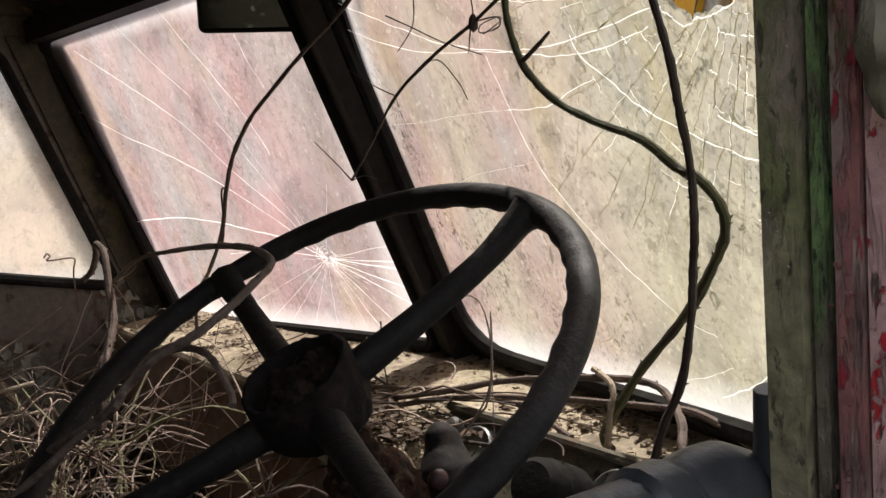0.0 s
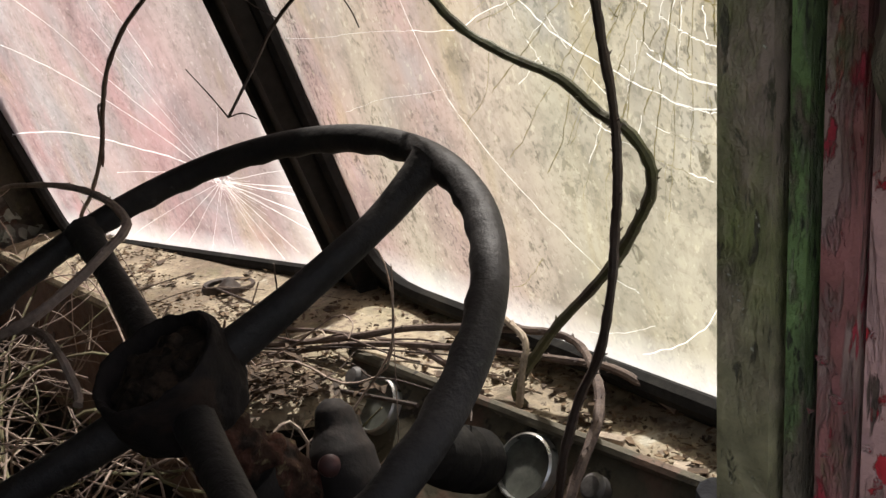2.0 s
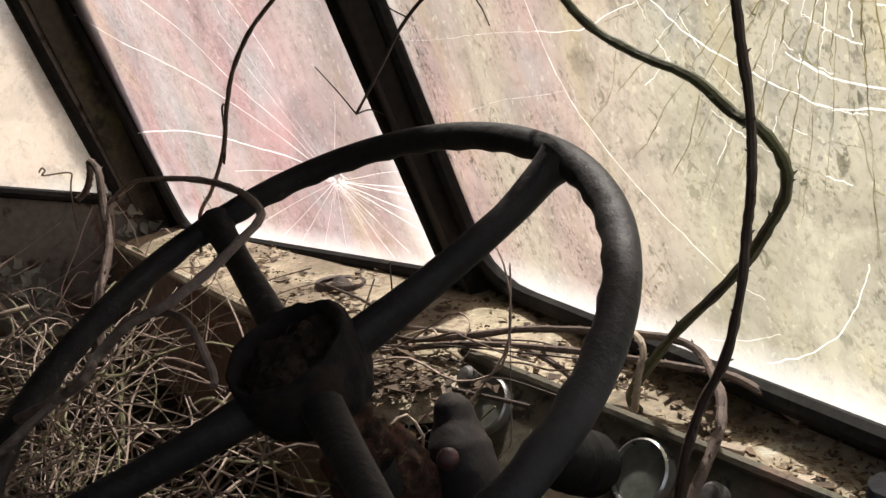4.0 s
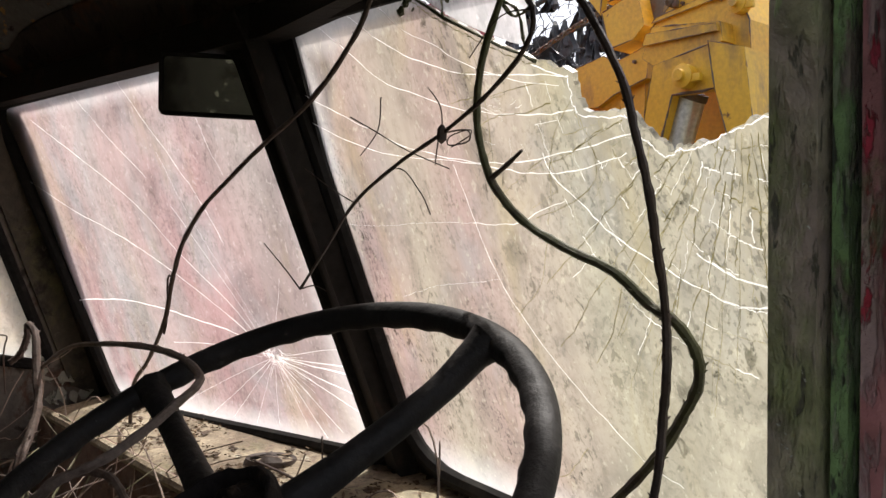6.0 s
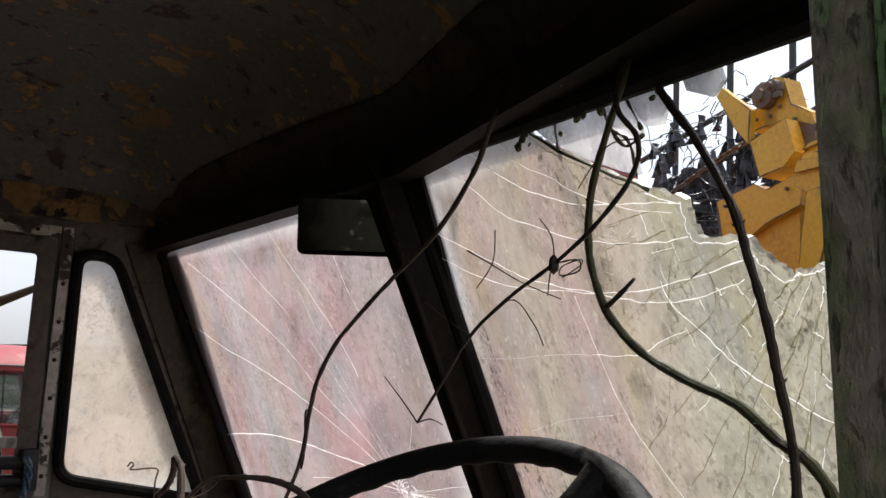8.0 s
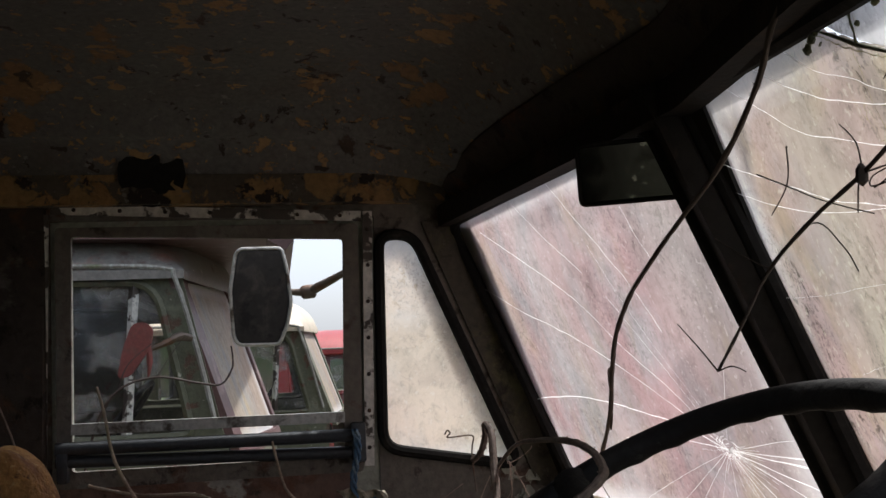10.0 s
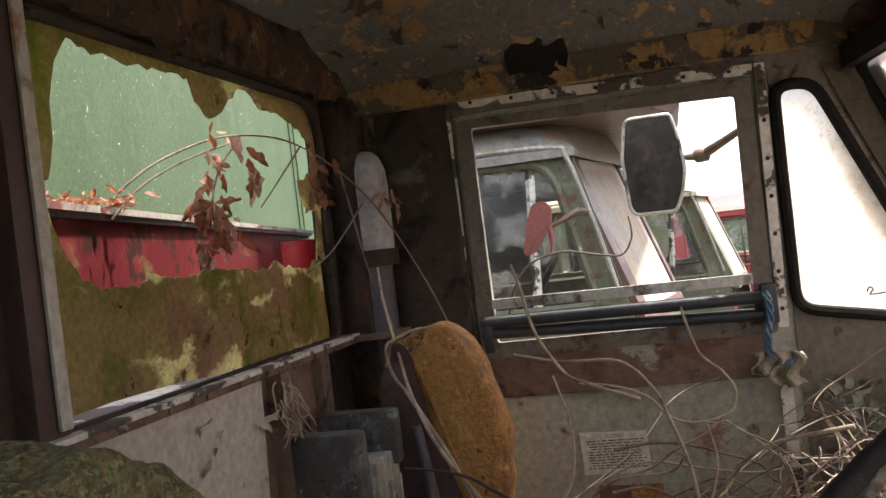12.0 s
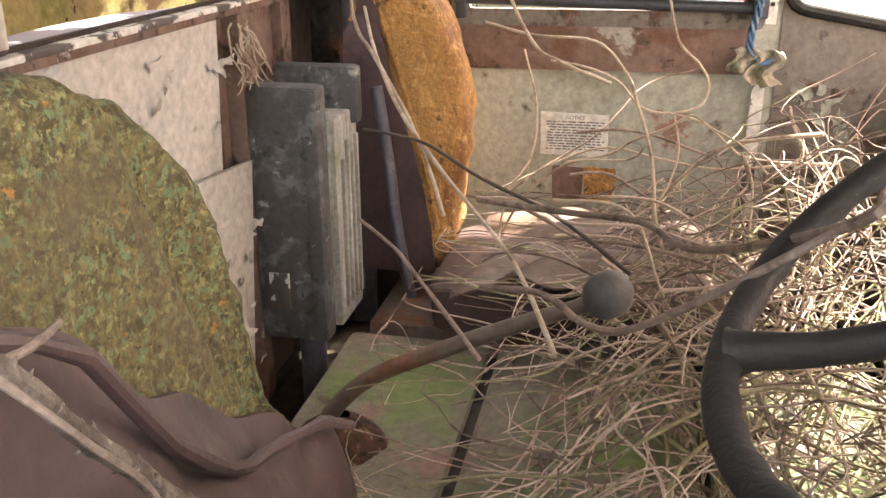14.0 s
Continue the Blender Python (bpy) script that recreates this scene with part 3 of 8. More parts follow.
def plate(outer, holes, place, thick):
    """A sheet with openings right through it. outer and holes: (a, b) outlines; place(a, b, w) gives the world point."""
    bm = bmesh.new()
    loops, edges = [], []
    for loop in (outer, *holes):
        vs = [bm.verts.new((a, b, 0)) for a, b in loop]
        loops.append(vs)
        edges += [bm.edges.new((vs[i], vs[(i + 1) % len(vs)])) for i in range(len(vs))]
    bmesh.ops.triangle_fill(bm, use_beauty=True, use_dissolve=False, edges=edges, normal=(0, 0, 1))
    front = bm.faces[:]
    back = {v: bm.verts.new((v.co.x, v.co.y, thick)) for v in bm.verts[:]}
    for f in front:
        bm.faces.new([back[v] for v in reversed(f.verts)])
    for vs in loops:
        for i in range(len(vs)):
            a, b = vs[i], vs[(i + 1) % len(vs)]
            bm.faces.new((a, b, back[b], back[a]))
    for v in bm.verts:
        v.co = Vector(place(*v.co))
    return bm


def lathe(profile, centre, axis, steps=24, bm=None):
    """A turned solid: (radius, height) pairs round an axis."""
    bm = bm or bmesh.new()
    axis = Vector(axis).normalized()
    u = axis.orthogonal().normalized()
    v = axis.cross(u)
    rings = []
    for r, h in profile:
        if r < 1e-6:
            rings.append([bm.verts.new(Vector(centre) + axis * h)])
        else:
            rings.append([bm.verts.new(Vector(centre) + axis * h + r * (math.cos(2 * math.pi * k / steps) * u + math.sin(2 * math.pi * k / steps) * v)) for k in range(steps)])
    for a, b in zip(rings, rings[1:]):
        for k in range(steps):
            j = (k + 1) % steps
            if len(a) == 1 and len(b) == 1:
                continue
            if len(a) == 1:
                bm.faces.new((a[0], b[j], b[k]))
            elif len(b) == 1:
                bm.faces.new((a[k], a[j], b[0]))
            else:
                bm.faces.new((a[k], a[j], b[j], b[k]))
    return bm


def roughen(bm, amount, scale, seed=0.0):
    bm.normal_update()
    for v in bm.verts:
        v.co += v.normal * amount * noise.noise(v.co * scale + Vector((seed, seed, seed)))
    return bm


def grid(place, nu, nv):
    bm = bmesh.new()
    rows = [[bm.verts.new(place(i / nu, j / nv)) for j in range(nv + 1)] for i in range(nu + 1)]
    for i in range(nu):
        for j in range(nv):
            bm.faces.new((rows[i][j], rows[i + 1][j], rows[i + 1][j + 1], rows[i][j + 1]))
    return bm


def ribbon(pts, half, across):
    """A flat strip along pts; half: half its width at each point; across(d): its side for a heading."""
    bm, prev = bmesh.new(), None
    for i, p in enumerate(pts):
        d = (pts[min(i + 1, len(pts) - 1)] - pts[max(i - 1, 0)]).normalized()
        s = across(d) * half[i]
        pair = (bm.verts.new(p - s), bm.verts.new(p + s))
        if prev:
            bm.faces.new((prev[0], prev[1], pair[1], pair[0]))
        prev = pair
    return bm


def thicken(bm, vec):
    """Gives an open sheet a body by pushing a copy along vec."""
    faces = bm.faces[:]
    border = [e for e in bm.edges if e.is_boundary]
    back = {v: bm.verts.new(v.co + Vector(vec)) for v in bm.verts[:]}
    for f in faces:
        bm.faces.new([back[v] for v in reversed(f.verts)])
    for e in border:
        a, b = e.verts
        bm.faces.new((a, b, back[b], back[a]))
    return bm


# ---------------------------------------------------------------- the cab shell
X0 = -1.085           # middle of the windscreen
REAR = -0.65          # inner face of the rear wall
DRIVER = -0.035       # inner face of the driver's side


def side_x(z):
    """Inner face of the passenger side, which leans in towards the roof."""
    return -2.111 + (z - 1.705) * 0.056


def on_side(a, b, w):
    return (side_x(b) - w, a, b)


def screen(side, u, v, w=0.0):
    """The raked two-pane windscreen: u from the middle to the corner, v from the bottom to the top, w outwards."""
    s = -1 if side == "p" else 1
    cb, ct = Vector((X0, 0.955, 1.525)), Vector((X0, 0.725, 2.170))
    kb, kt = Vector((X0 + s * 0.945, 0.82, 1.505)), Vector((X0 + s * 0.945, 0.57, 2.14))
    p = (cb * (1 - u) + kb * u) * (1 - v) + (ct * (1 - u) + kt * u) * v
    n = (kb - cb).cross(ct - cb).normalized() * (1 if s > 0 else -1)
    if n.y < 0:
        n = -n
    return p + n * w


def on_rear(a, b, w):
    return (a, REAR - w, b)


# floor, engine cover, bulkhead
part("floor", block((-2.16, REAR - 0.04, 0.80), (0.05, 1.0, 0.85), 0.01), "floor")
tagged(bpy.data.objects["floor"], "dark rusty cab floor under dead leaves", "floor", kind="structure")
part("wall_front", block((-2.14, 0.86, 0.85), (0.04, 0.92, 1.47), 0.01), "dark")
tagged(bpy.data.objects["wall_front"], "dark painted bulkhead below the dashboard", "wall", kind="structure")

hump = thing("engine_cover", (-1.13, 0.15, 0.85), "mossy pale engine cover panels between the seats", "engine cover")
part("body", roughen(block((-1.55, -0.45, 0.85), (-0.72, 0.80, 1.035), 0.05), 0.006, 9), "dark", hump)
for k, (a, b) in enumerate(((-0.44, -0.165), (-0.15, 0.20), (0.215, 0.50), (0.515, 0.78))):
    part("top_panel", roughen(roughen(block((-1.54 + 0.01 * k, a, 1.03), (-0.74 - 0.008 * k, b, 1.058 - 0.004 * (k % 2)), 0.012), 0.006, 9, k), 0.003, 30), "hump", hump, "mossy pale panel with flaking paint")

# passenger side wall with the door opening and the quarter window
quarter = rounded([(0.374, 1.624), (0.376, 2.122), (0.458, 2.122), (0.700, 1.566)], [0.045, 0.035, 0.04, 0.045])
wall_p = part("wall_west", plate([(-0.72, 0.84), (0.98, 0.84), (0.98, 1.36), (0.86, 1.47), (0.575, 2.17), (0.55, 2.26), (-0.72, 2.26)],
              [[(-0.358, 0.90), (-0.358, 2.165), (0.366, 2.165), (0.366, 0.90)], quarter], on_side, 0.035), "side_dark", smooth=False)
tagged(wall_p, "dingy cab side with brown-grey peeling paint", "wall", kind="structure")

part("pillar_trim", plate([(0.478, 2.15), (0.575, 2.17), (0.86, 1.47), (0.742, 1.52)], [], lambda a, b, w: on_side(a, b, w - 0.008), 0.007), "trim_moss", wall_p, "dark raked pillar trim", smooth=False)

# quarter window: rubber seal and streaked pane
seal_path = [on_side(a, b, -0.004) for a, b in quarter]
quarter_win = thing("window_1", on_side(0.52, 1.6, 0), "narrow raked quarter window with streaked dirty glass", "window", kind="structure")
part("seal", tube(seal_path, 0.013, 8, closed=True), "rubber", quarter_win, "black rubber seal")
part("pane", plate(quarter, [], lambda a, b, w: on_side(a, b, w + 0.012), 0.005), "glass_q", quarter_win, "streaked dirty glass pane", smooth=False).visible_shadow = False

# passenger door
door = thing("door_1", on_side(0.0, 0.92, 0.0), "grey passenger door with its window wound down", "door", kind="structure")
window_hole = rounded([(-0.318, 1.60), (-0.318, 2.134), (0.295, 2.122), (0.288, 1.60)], 0.012, 3)
part("door_panel", plate([(-0.3575, 0.91), (-0.3575, 2.1645), (0.3655, 2.1645), (0.3655, 0.91)], [window_hole], lambda a, b, w: on_side(a, b, w + 0.004), 0.032), "side", door, smooth=False)
part("window_frame", plate(rounded([(-0.345, 1.575), (-0.345, 2.15), (0.327, 2.15), (0.327, 1.575)], 0.01, 2),
     [rounded([(-0.314, 1.612), (-0.311, 2.130), (0.291, 2.114), (0.283, 1.612)], 0.008, 2)], lambda a, b, w: on_side(a, b, w - 0.012), 0.014), "side_dark", door, "dingy brown window frame", smooth=False)
part("peeled_panel", roughen(block((side_x(1.53) - 0.002, -0.345, 1.475), (side_x(1.53) + 0.010, 0.30, 1.592), 0.006), 0.004, 14), "brown", door, "rusty brown panel with peeled paint")
for a0, b0, a1, b1, nm in ((-0.356, 2.167, 0.332, 2.190, "top_strip"), (-0.382, 1.60, -0.360, 2.167, "rear_strip"), (0.336, 1.60, 0.358, 2.19, "front_strip")):
    part(nm, plate([(a0, b0), (a1, b0), (a1, b1), (a0, b1)], [], lambda a, b, w: on_side(a - 0.016 * (2.0 - b), b - 0.036 * a, w - 0.014), 0.006), "flake", door, "white strip with most of its paint flaked off", smooth=False)
    for k in range(7):
        t = (k + 0.5) / 7
        horizontal = a1 - a0 > b1 - b0
        a, b = (a0 + (a1 - a0) * t, (b0 + b1) / 2) if horizontal else ((a0 + a1) / 2, b0 + (b1 - b0) * t)
        part("screw", lathe([(0, 0.003), (0.004, 0.002), (0.005, 0)], on_side(a - 0.016 * (2.0 - b), b - 0.036 * a, -0.0145), (1, 0, 0), 8), "dark", door)
part("glass_channel", tube([on_side(-0.315, 1.705, -0.006), on_side(0.286, 1.702, -0.006)], 1.0, profile=[(-0.007, -0.012), (0.007, -0.012), (0.007, 0.012), (-0.007, 0.012)]), "alu", door, "dull aluminium glass channel", smooth=False)
part("rail", tube([on_side(-0.345, 1.664, -0.022), on_side(0.320, 1.660, -0.022)], 0.015, 12), "tube", door, "black grab rail")
part("rail", tube([on_side(-0.345, 1.636, -0.02), on_side(0.300, 1.622, -0.02)], 0.0135, 12), "tube", door, "black grab rail")
part("rail_bracket", block(on_side(0.300, 1.600, 0.004), on_side(0.332, 1.69, -0.034), 0.006), "tube", door)
part("rail_bracket", block(on_side(-0.342, 1.59, 0.004), on_side(-0.318, 1.665, -0.034), 0.006), "tube", door)
part("seam_strip", plate([(0.318, 0.92), (0.345, 0.92), (0.345, 1.465), (0.318, 1.465)], [], lambda a, b, w: on_side(a, b, w - 0.012), 0.012), "flake", door, "flaked white seam strip", smooth=False)

for a0, a1, b0, b1, mt, lb in ((-0.115, -0.046, 1.160, 1.242, "brown", "bare brown patch where paint has come off"), (-0.039, 0.030, 1.158, 1.242, "foam", "ochre stained patch")):
    part("bare_patch", plate(rounded([(a0, b0), (a1, b0 - 0.004), (a1 + 0.004, b1), (a0 - 0.003, b1 + 0.003)], 0.004, 2), [], lambda a, b, w: on_side(a, b, w + 0.002), 0.004), mt, door, lb, smooth=False)

# blue rope tied round the front end of the grab rail, with a rag
rope = thing("rope", on_side(0.315, 1.50, -0.05), "frayed blue rope knotted round the grab rail", "rope")
for k in range(3):
    pts = [Vector(on_side(0.306 + 0.0055 * math.sin(i * 1.1 + 2.1 * k) + 0.006 * math.sin(i * 0.5), 1.675 - 0.0125 * i, -0.045 - 0.005 * math.cos(i * 1.1 + 2.1 * k))) for i in range(12)]
    pts += [Vector(on_side(0.318 + 0.012 * i + 0.004 * k, 1.515 - 0.006 * math.sin(i + k), -0.05)) for i in range(3)]
    part("strand", tube(pts, 0.0038, 7, True), "rope", rope)
rag = thing("rag", on_side(0.33, 1.49, -0.04), "crumpled dirty cloth hung from the rope", "rag")
part("cloth", roughen(grid(lambda u, v: Vector(on_side(0.325 + 0.06 * (u - 0.3) + 0.012 * math.sin(7 * v), 1.535 - 0.075 * v, -0.045 - 0.012 * math.sin(9 * u + 3 * v))), 10, 10), 0.008, 40), "rag", rag)
rag.children[0].modifiers.new("body", "SOLIDIFY").thickness = 0.003

# paper notice on the door
notice = thing("notice", on_side(-0.06, 1.28, -0.004), "stained white paper notice pasted on the door", "notice")
part("sheet", plate([(-0.146, 1.274), (0.012, 1.270), (0.011, 1.372), (-0.147, 1.377)], [], lambda a, b, w: on_side(a, b, w - 0.0045), 0.001), "paper", notice, smooth=False)
txt = bpy.data.curves.new("heading", "FONT")
txt.body, txt.size, txt.align_x, txt.extrude = "NOTICE", 0.0125, "CENTER", 0.0002
head = new("heading", txt)
head.data.materials.append(M["ink"])
head.parent = notice
head.matrix_local = Matrix.Translation(Vector(on_side(-0.066, 1.3605, -0.0058)) - notice.location) @ Matrix(((0, 0, 1, 0), (1, 0, 0, 0), (0, 1, 0, 0), (0, 0, 0, 1)))
rnd = random.Random(4)
for row in range(11):
    z = 1.354 - row * 0.0066
    a, end = -0.136 + rnd.uniform(0, 0.012), 0.004 - rnd.uniform(0, 0.02)
    bars = bmesh.new()
    while a < end:
        wdt = min(rnd.uniform(0.006, 0.02), end - a)
        block(on_side(a, z - 0.0015, -0.0048), on_side(a + wdt, z + 0.0015, -0.0056), 0, bars)
        a += wdt + 0.0032
    part("line_of_print", bars, "ink", notice, smooth=False)

# rear wall with the broken window
rear_hole = rounded([(-0.905, 1.676), (-0.905, 2.225), (-1.955, 2.225), (-1.91, 1.676)], [0.02, 0.05, 0.12, 0.03])
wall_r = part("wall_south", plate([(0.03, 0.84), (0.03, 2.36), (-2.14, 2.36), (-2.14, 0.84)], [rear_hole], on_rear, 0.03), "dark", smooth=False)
tagged(wall_r, "dark grimy rear cab wall with broken window openings", "wall", kind="structure")
part("post", block((-0.900, REAR - 0.02, 1.681), (-0.833, REAR + 0.030, 2.30), 0.008), "vinyl", wall_r, "dull purple-brown window post")
part("cover_strip", block((-0.889, REAR + 0.031, 1.69), (-0.866, REAR + 0.037, 2.26), 0.002), "rear", wall_r, "pale strip down the window post")
part("window_frame", tube([on_rear(a, b, -0.004) for a, b in rear_hole], 0.011, 6, closed=True), "dark", wall_r)
def torn_lining(u, v):
    """Headlining over the rear window: bulging, with a torn lower edge."""
    x = -2.06 + 2.02 * u
    torn = 0.010 * noise.noise(Vector((x * 9, 3.0, 0))) + 0.006 * noise.noise(Vector((x * 31, 7.0, 0)))
    z0 = 2.226 + torn
    return Vector((x, REAR + 0.046 + 0.012 * math.sin(math.pi * v) + 0.010 * noise.noise(Vector((x * 6, v * 2, 1.0))), z0 + (2.35 - z0) * v))


part("header_panel", block((-2.06, REAR + 0.001, 2.232), (-0.04, REAR + 0.038, 2.35), 0.004), "dark", wall_r)
part("torn_lining", thicken(roughen(roughen(grid(torn_lining, 170, 14), 0.006, 22), 0.003, 70), (0, -0.004, 0)), "torn_lining", wall_r, "rust-brown torn headlining over the rear window")
rnd = random.Random(53)
for k in range(12):
    x, ln = rnd.uniform(-1.95, -0.95), rnd.uniform(0.008, 0.03)
    top = torn_lining((x + 2.06) / 2.02, 0.0)
    part("loose_shred", thicken(roughen(grid(lambda u, v, t=top, w=rnd.uniform(0.006, 0.022), h=ln: t + Vector((w * (u - 0.5) * (1 - 0.7 * v), 0.006 * math.sin(4 * v + 3 * u), 0.006 - h * v)), 4, 6), 0.004, 60, k), (0, -0.0015, 0)), "torn_lining", wall_r)
part("sill_angle", roughen(block((-2.03, REAR - 0.11, 1.672), (-0.30, REAR + 0.036, 1.680), 0.002), 0.002, 20), "flake", wall_r, "chipped pale angle iron sill")
part("sill_flange", block((-2.03, REAR + 0.031, 1.660), (-0.30, REAR + 0.036, 1.674), 0.001), "brown", wall_r, "rusty flange of the sill")
for k in range(14):
    part("rivet", lathe([(0, 0.004), (0.004, 0.003), (0.006, 0)], (-0.42 - 0.115 * k, REAR + 0.036, 1.666), (0, 1, 0), 8), "brown", wall_r)
part("lining_panel", roughen(plate([(-0.20, 0.90), (-1.385, 0.90), (-1.455, 1.655), (-0.20, 1.66)], [], lambda a, b, w: on_rear(a, b, -0.02 + w), 0.012), 0.003, 5), "rear", wall_r, "cream lining panel with paint flaking to pink", smooth=False)
part("lining_panel", roughen(plate([(-1.25, 0.92), (-1.43, 0.92), (-1.505, 1.402), (-1.27, 1.42)], [], lambda a, b, w: on_rear(a, b, -0.045 + w), 0.01), 0.003, 5), "rear", wall_r, "loose cream lining panel", smooth=False)
part("stud", block((-1.55, REAR, 0.9), (-1.50, REAR + 0.04, 1.66), 0.005), "brown", wall_r)
part("stud", block((-1.78, REAR, 0.9), (-1.73, REAR + 0.03, 1.66), 0.005), "brown", wall_r)
part("rust_panel", plate([(-1.47, 0.9), (-1.75, 0.9), (-1.75, 1.66), (-1.47, 1.66)], [], lambda a, b, w: on_rear(a, b, -0.008 + w), 0.006), "brown", wall_r, smooth=False)
bpy.data.objects["rust_panel"]["label"] = "rusty brown panel"

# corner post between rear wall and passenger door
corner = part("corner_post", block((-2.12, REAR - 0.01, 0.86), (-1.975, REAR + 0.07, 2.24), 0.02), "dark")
tagged(corner, "dark dingy rear corner post of the cab", "post", kind="structure")
part("door_post", block((side_x(1.7) + 0.0, -0.55, 0.86), (side_x(1.7) + 0.045, -0.365, 2.20), 0.012), "dark", corner, "dark door post")
duct = thing("duct", (-2.04, REAR + 0.1, 0.86), "blue-grey upright duct with a worn white top", "duct")
part("upper_sleeve", roughen(tube([(-2.035, REAR + 0.075, 1.86), (-2.035, REAR + 0.075, 2.02), (-2.035, REAR + 0.075, 2.06), (-2.035, REAR + 0.074, 2.085), (-2.035, REAR + 0.072, 2.10), (-2.035, REAR + 0.070, 2.107)], [0.053, 0.053, 0.050, 0.041, 0.027, 0.010], 22), 0.003, 18), "sleeve", duct, "worn white upper sleeve")
part("clamp", lathe([(0.050, -0.02), (0.060, -0.02), (0.060, 0.02), (0.050, 0.02)], (-2.035, REAR + 0.075, 1.85), (0, 0, 1), 18), "dark", duct)
part("pipe", tube([(-2.035, REAR + 0.075, 0.86), (-2.035, REAR + 0.075, 1.86)], 0.042, 16), "pipe", duct)

part("gusset", roughen(plate([(-1.94, 1.664), (-2.09, 1.664), (-2.085, 1.61), (-2.04, 1.595)], [], lambda a, b, w: (a, REAR + 0.125 - w, b), 0.006), 0.003, 30), "brown", corner, "rusty gusset below the sill", smooth=False)
part("sill_end", roughen(block((-2.10, REAR + 0.03, 1.664), (-1.93, REAR + 0.135, 1.676), 0.003), 0.003, 25), "brown", corner, "rusty end of the sill")

# broken fibre board in the rear window
rnd = random.Random(11)
board = thing("fibre_board", (-1.4, REAR - 0.02, 1.69), "mossy broken fibre board filling the foot of the rear window", "board")


def ragged(a, b, n, amount, seed):
    """Points from a to b with a torn edge."""
    r = random.Random(seed)
    out = []
    for k in range(n + 1):
        t = k / n
        jag = amount * (noise.noise(Vector((t * 9, seed, 0))) + 0.5 * r.uniform(-1, 1)) * (1 if 0 < k < n else 0)
        out.append((a[0] + (b[0] - a[0]) * t, a[1] + (b[1] - a[1]) * t + jag))
    return out


LOWER = [(-0.957, 2.006), (-0.972, 1.948), (-1.008, 1.890), (-1.025, 1.869), (-1.12, 1.854), (-1.192, 1.861), (-1.199, 1.871), (-1.288, 1.858), (-1.378, 1.866), (-1.599, 1.855), (-1.631, 1.871), (-1.682, 1.854), (-1.852, 1.845), (-1.876, 1.863)]
UPPER = [(-0.957, 2.006), (-0.978, 2.06), (-0.98, 2.113), (-1.0, 2.17), (-1.036, 2.21), (-1.093, 2.195), (-1.172, 2.195), (-1.318, 2.205), (-1.374, 2.203), (-1.392, 2.162), (-1.438, 2.138), (-1.475, 2.15), (-1.515, 2.178), (-1.576, 2.213), (-1.623, 2.207), (-1.666, 2.18), (-1.752, 2.183), (-1.87, 2.155), (-1.915, 2.12), (-1.90, 2.032), (-1.905, 1.954), (-1.876, 1.863)]


def torn_edge(points, seed, amount=0.008):
    out = []
    for k, (a, b) in enumerate(zip(points, points[1:])):
        n = max(2, int(math.dist(a, b) / 0.014))
        out += ragged(a, b, n, amount, seed + k)[:-1]
    return out + [points[-1]]


part("lower_board", plate([(-1.22, 1.693), (-1.05, 1.696), (-0.895, 1.694), (-0.895, 2.006)] + torn_edge(LOWER, 3) + [(-1.935, 1.863), (-1.915, 1.68), (-1.50, 1.683), (-1.36, 1.684)], [], lambda a, b, w: (a, REAR - 0.012 - w + 0.012 * math.sin(7 * a) * (b - 1.67) / 0.2, b), 0.004), "board", board, "mossy yellow-brown torn board", smooth=False)
part("upper_board", plate([(-0.895, 2.24), (-0.895, 2.006)] + torn_edge(UPPER, 31) + [(-1.935, 1.863), (-1.96, 2.24)], [], lambda a, b, w: (a, REAR - 0.008 - w, b), 0.004), "board", board, "torn board hanging from the window's top", smooth=False)
part("scrap", plate([(-1.80, 1.985), (-1.85, 1.972), (-1.912, 1.98), (-1.917, 2.045), (-1.885, 2.04), (-1.852, 2.058), (-1.825, 2.04), (-1.785, 2.04)], [], lambda a, b, w: (a, REAR + 0.004 - w, b), 0.003), "board", board, "small yellow mossy scrap", smooth=False)

# roof and its rails


def roof_at(u, v):
    x = -2.085 + u * 2.05
    y0, y1 = REAR, 0.735 - 0.155 * abs(x - X0) / 0.945
    y = y0 + v * (y1 - y0)
    s, t = abs(u - 0.5) * 2, abs(v - 0.5) * 2
    rise = 0.235 * (1 - s ** 6) * ((1 - t ** 6) if v > 0.5 else 0.55 + 0.45 * (1 - t ** 6))
    ridge = 0.016 * math.exp(-((s - 0.85) / 0.022) ** 2) + 0.010 * math.exp(-((t - 0.86) / 0.03) ** 2) * (1 if s < 0.85 and v > 0.5 else 0)
    return Vector((x, y, 2.20 + rise - ridge + 0.006 * noise.noise(Vector((x * 3, y * 3, 1)))))


roof = part("ceiling", thicken(grid(roof_at, 150, 70), (0, 0, 0.03)), "roof")
tagged(roof, "grey cab ceiling with peeling rust-stained paint", "ceiling", kind="structure")
for nm, y in (("cant_rail", 0.0),):
    rail = part(nm, roughen(tube([(-2.062, REAR, 2.225), (-2.062, 0.53, 2.225)], 1.0, profile=[(-0.03, -0.036), (0.03, -0.036), (0.03, 0.03), (-0.03, 0.03)]), 0.003, 8), "cant")
    tagged(rail, "peeling cant rail over the passenger door", "rail", kind="structure")
# solid black disc: the dark inside of the rust hole is put into its colour
hole_thing = part("ceiling_hole", roughen(lathe([(0, 0.004), (0.050, 0.006), (0.076, 0.006), (0.072, -0.006), (0.03, -0.012), (0, -0.012)], (-2.022, -0.13, 2.266), (1.0, 0, -0.45), 26), 0.014, 30), "rubber")
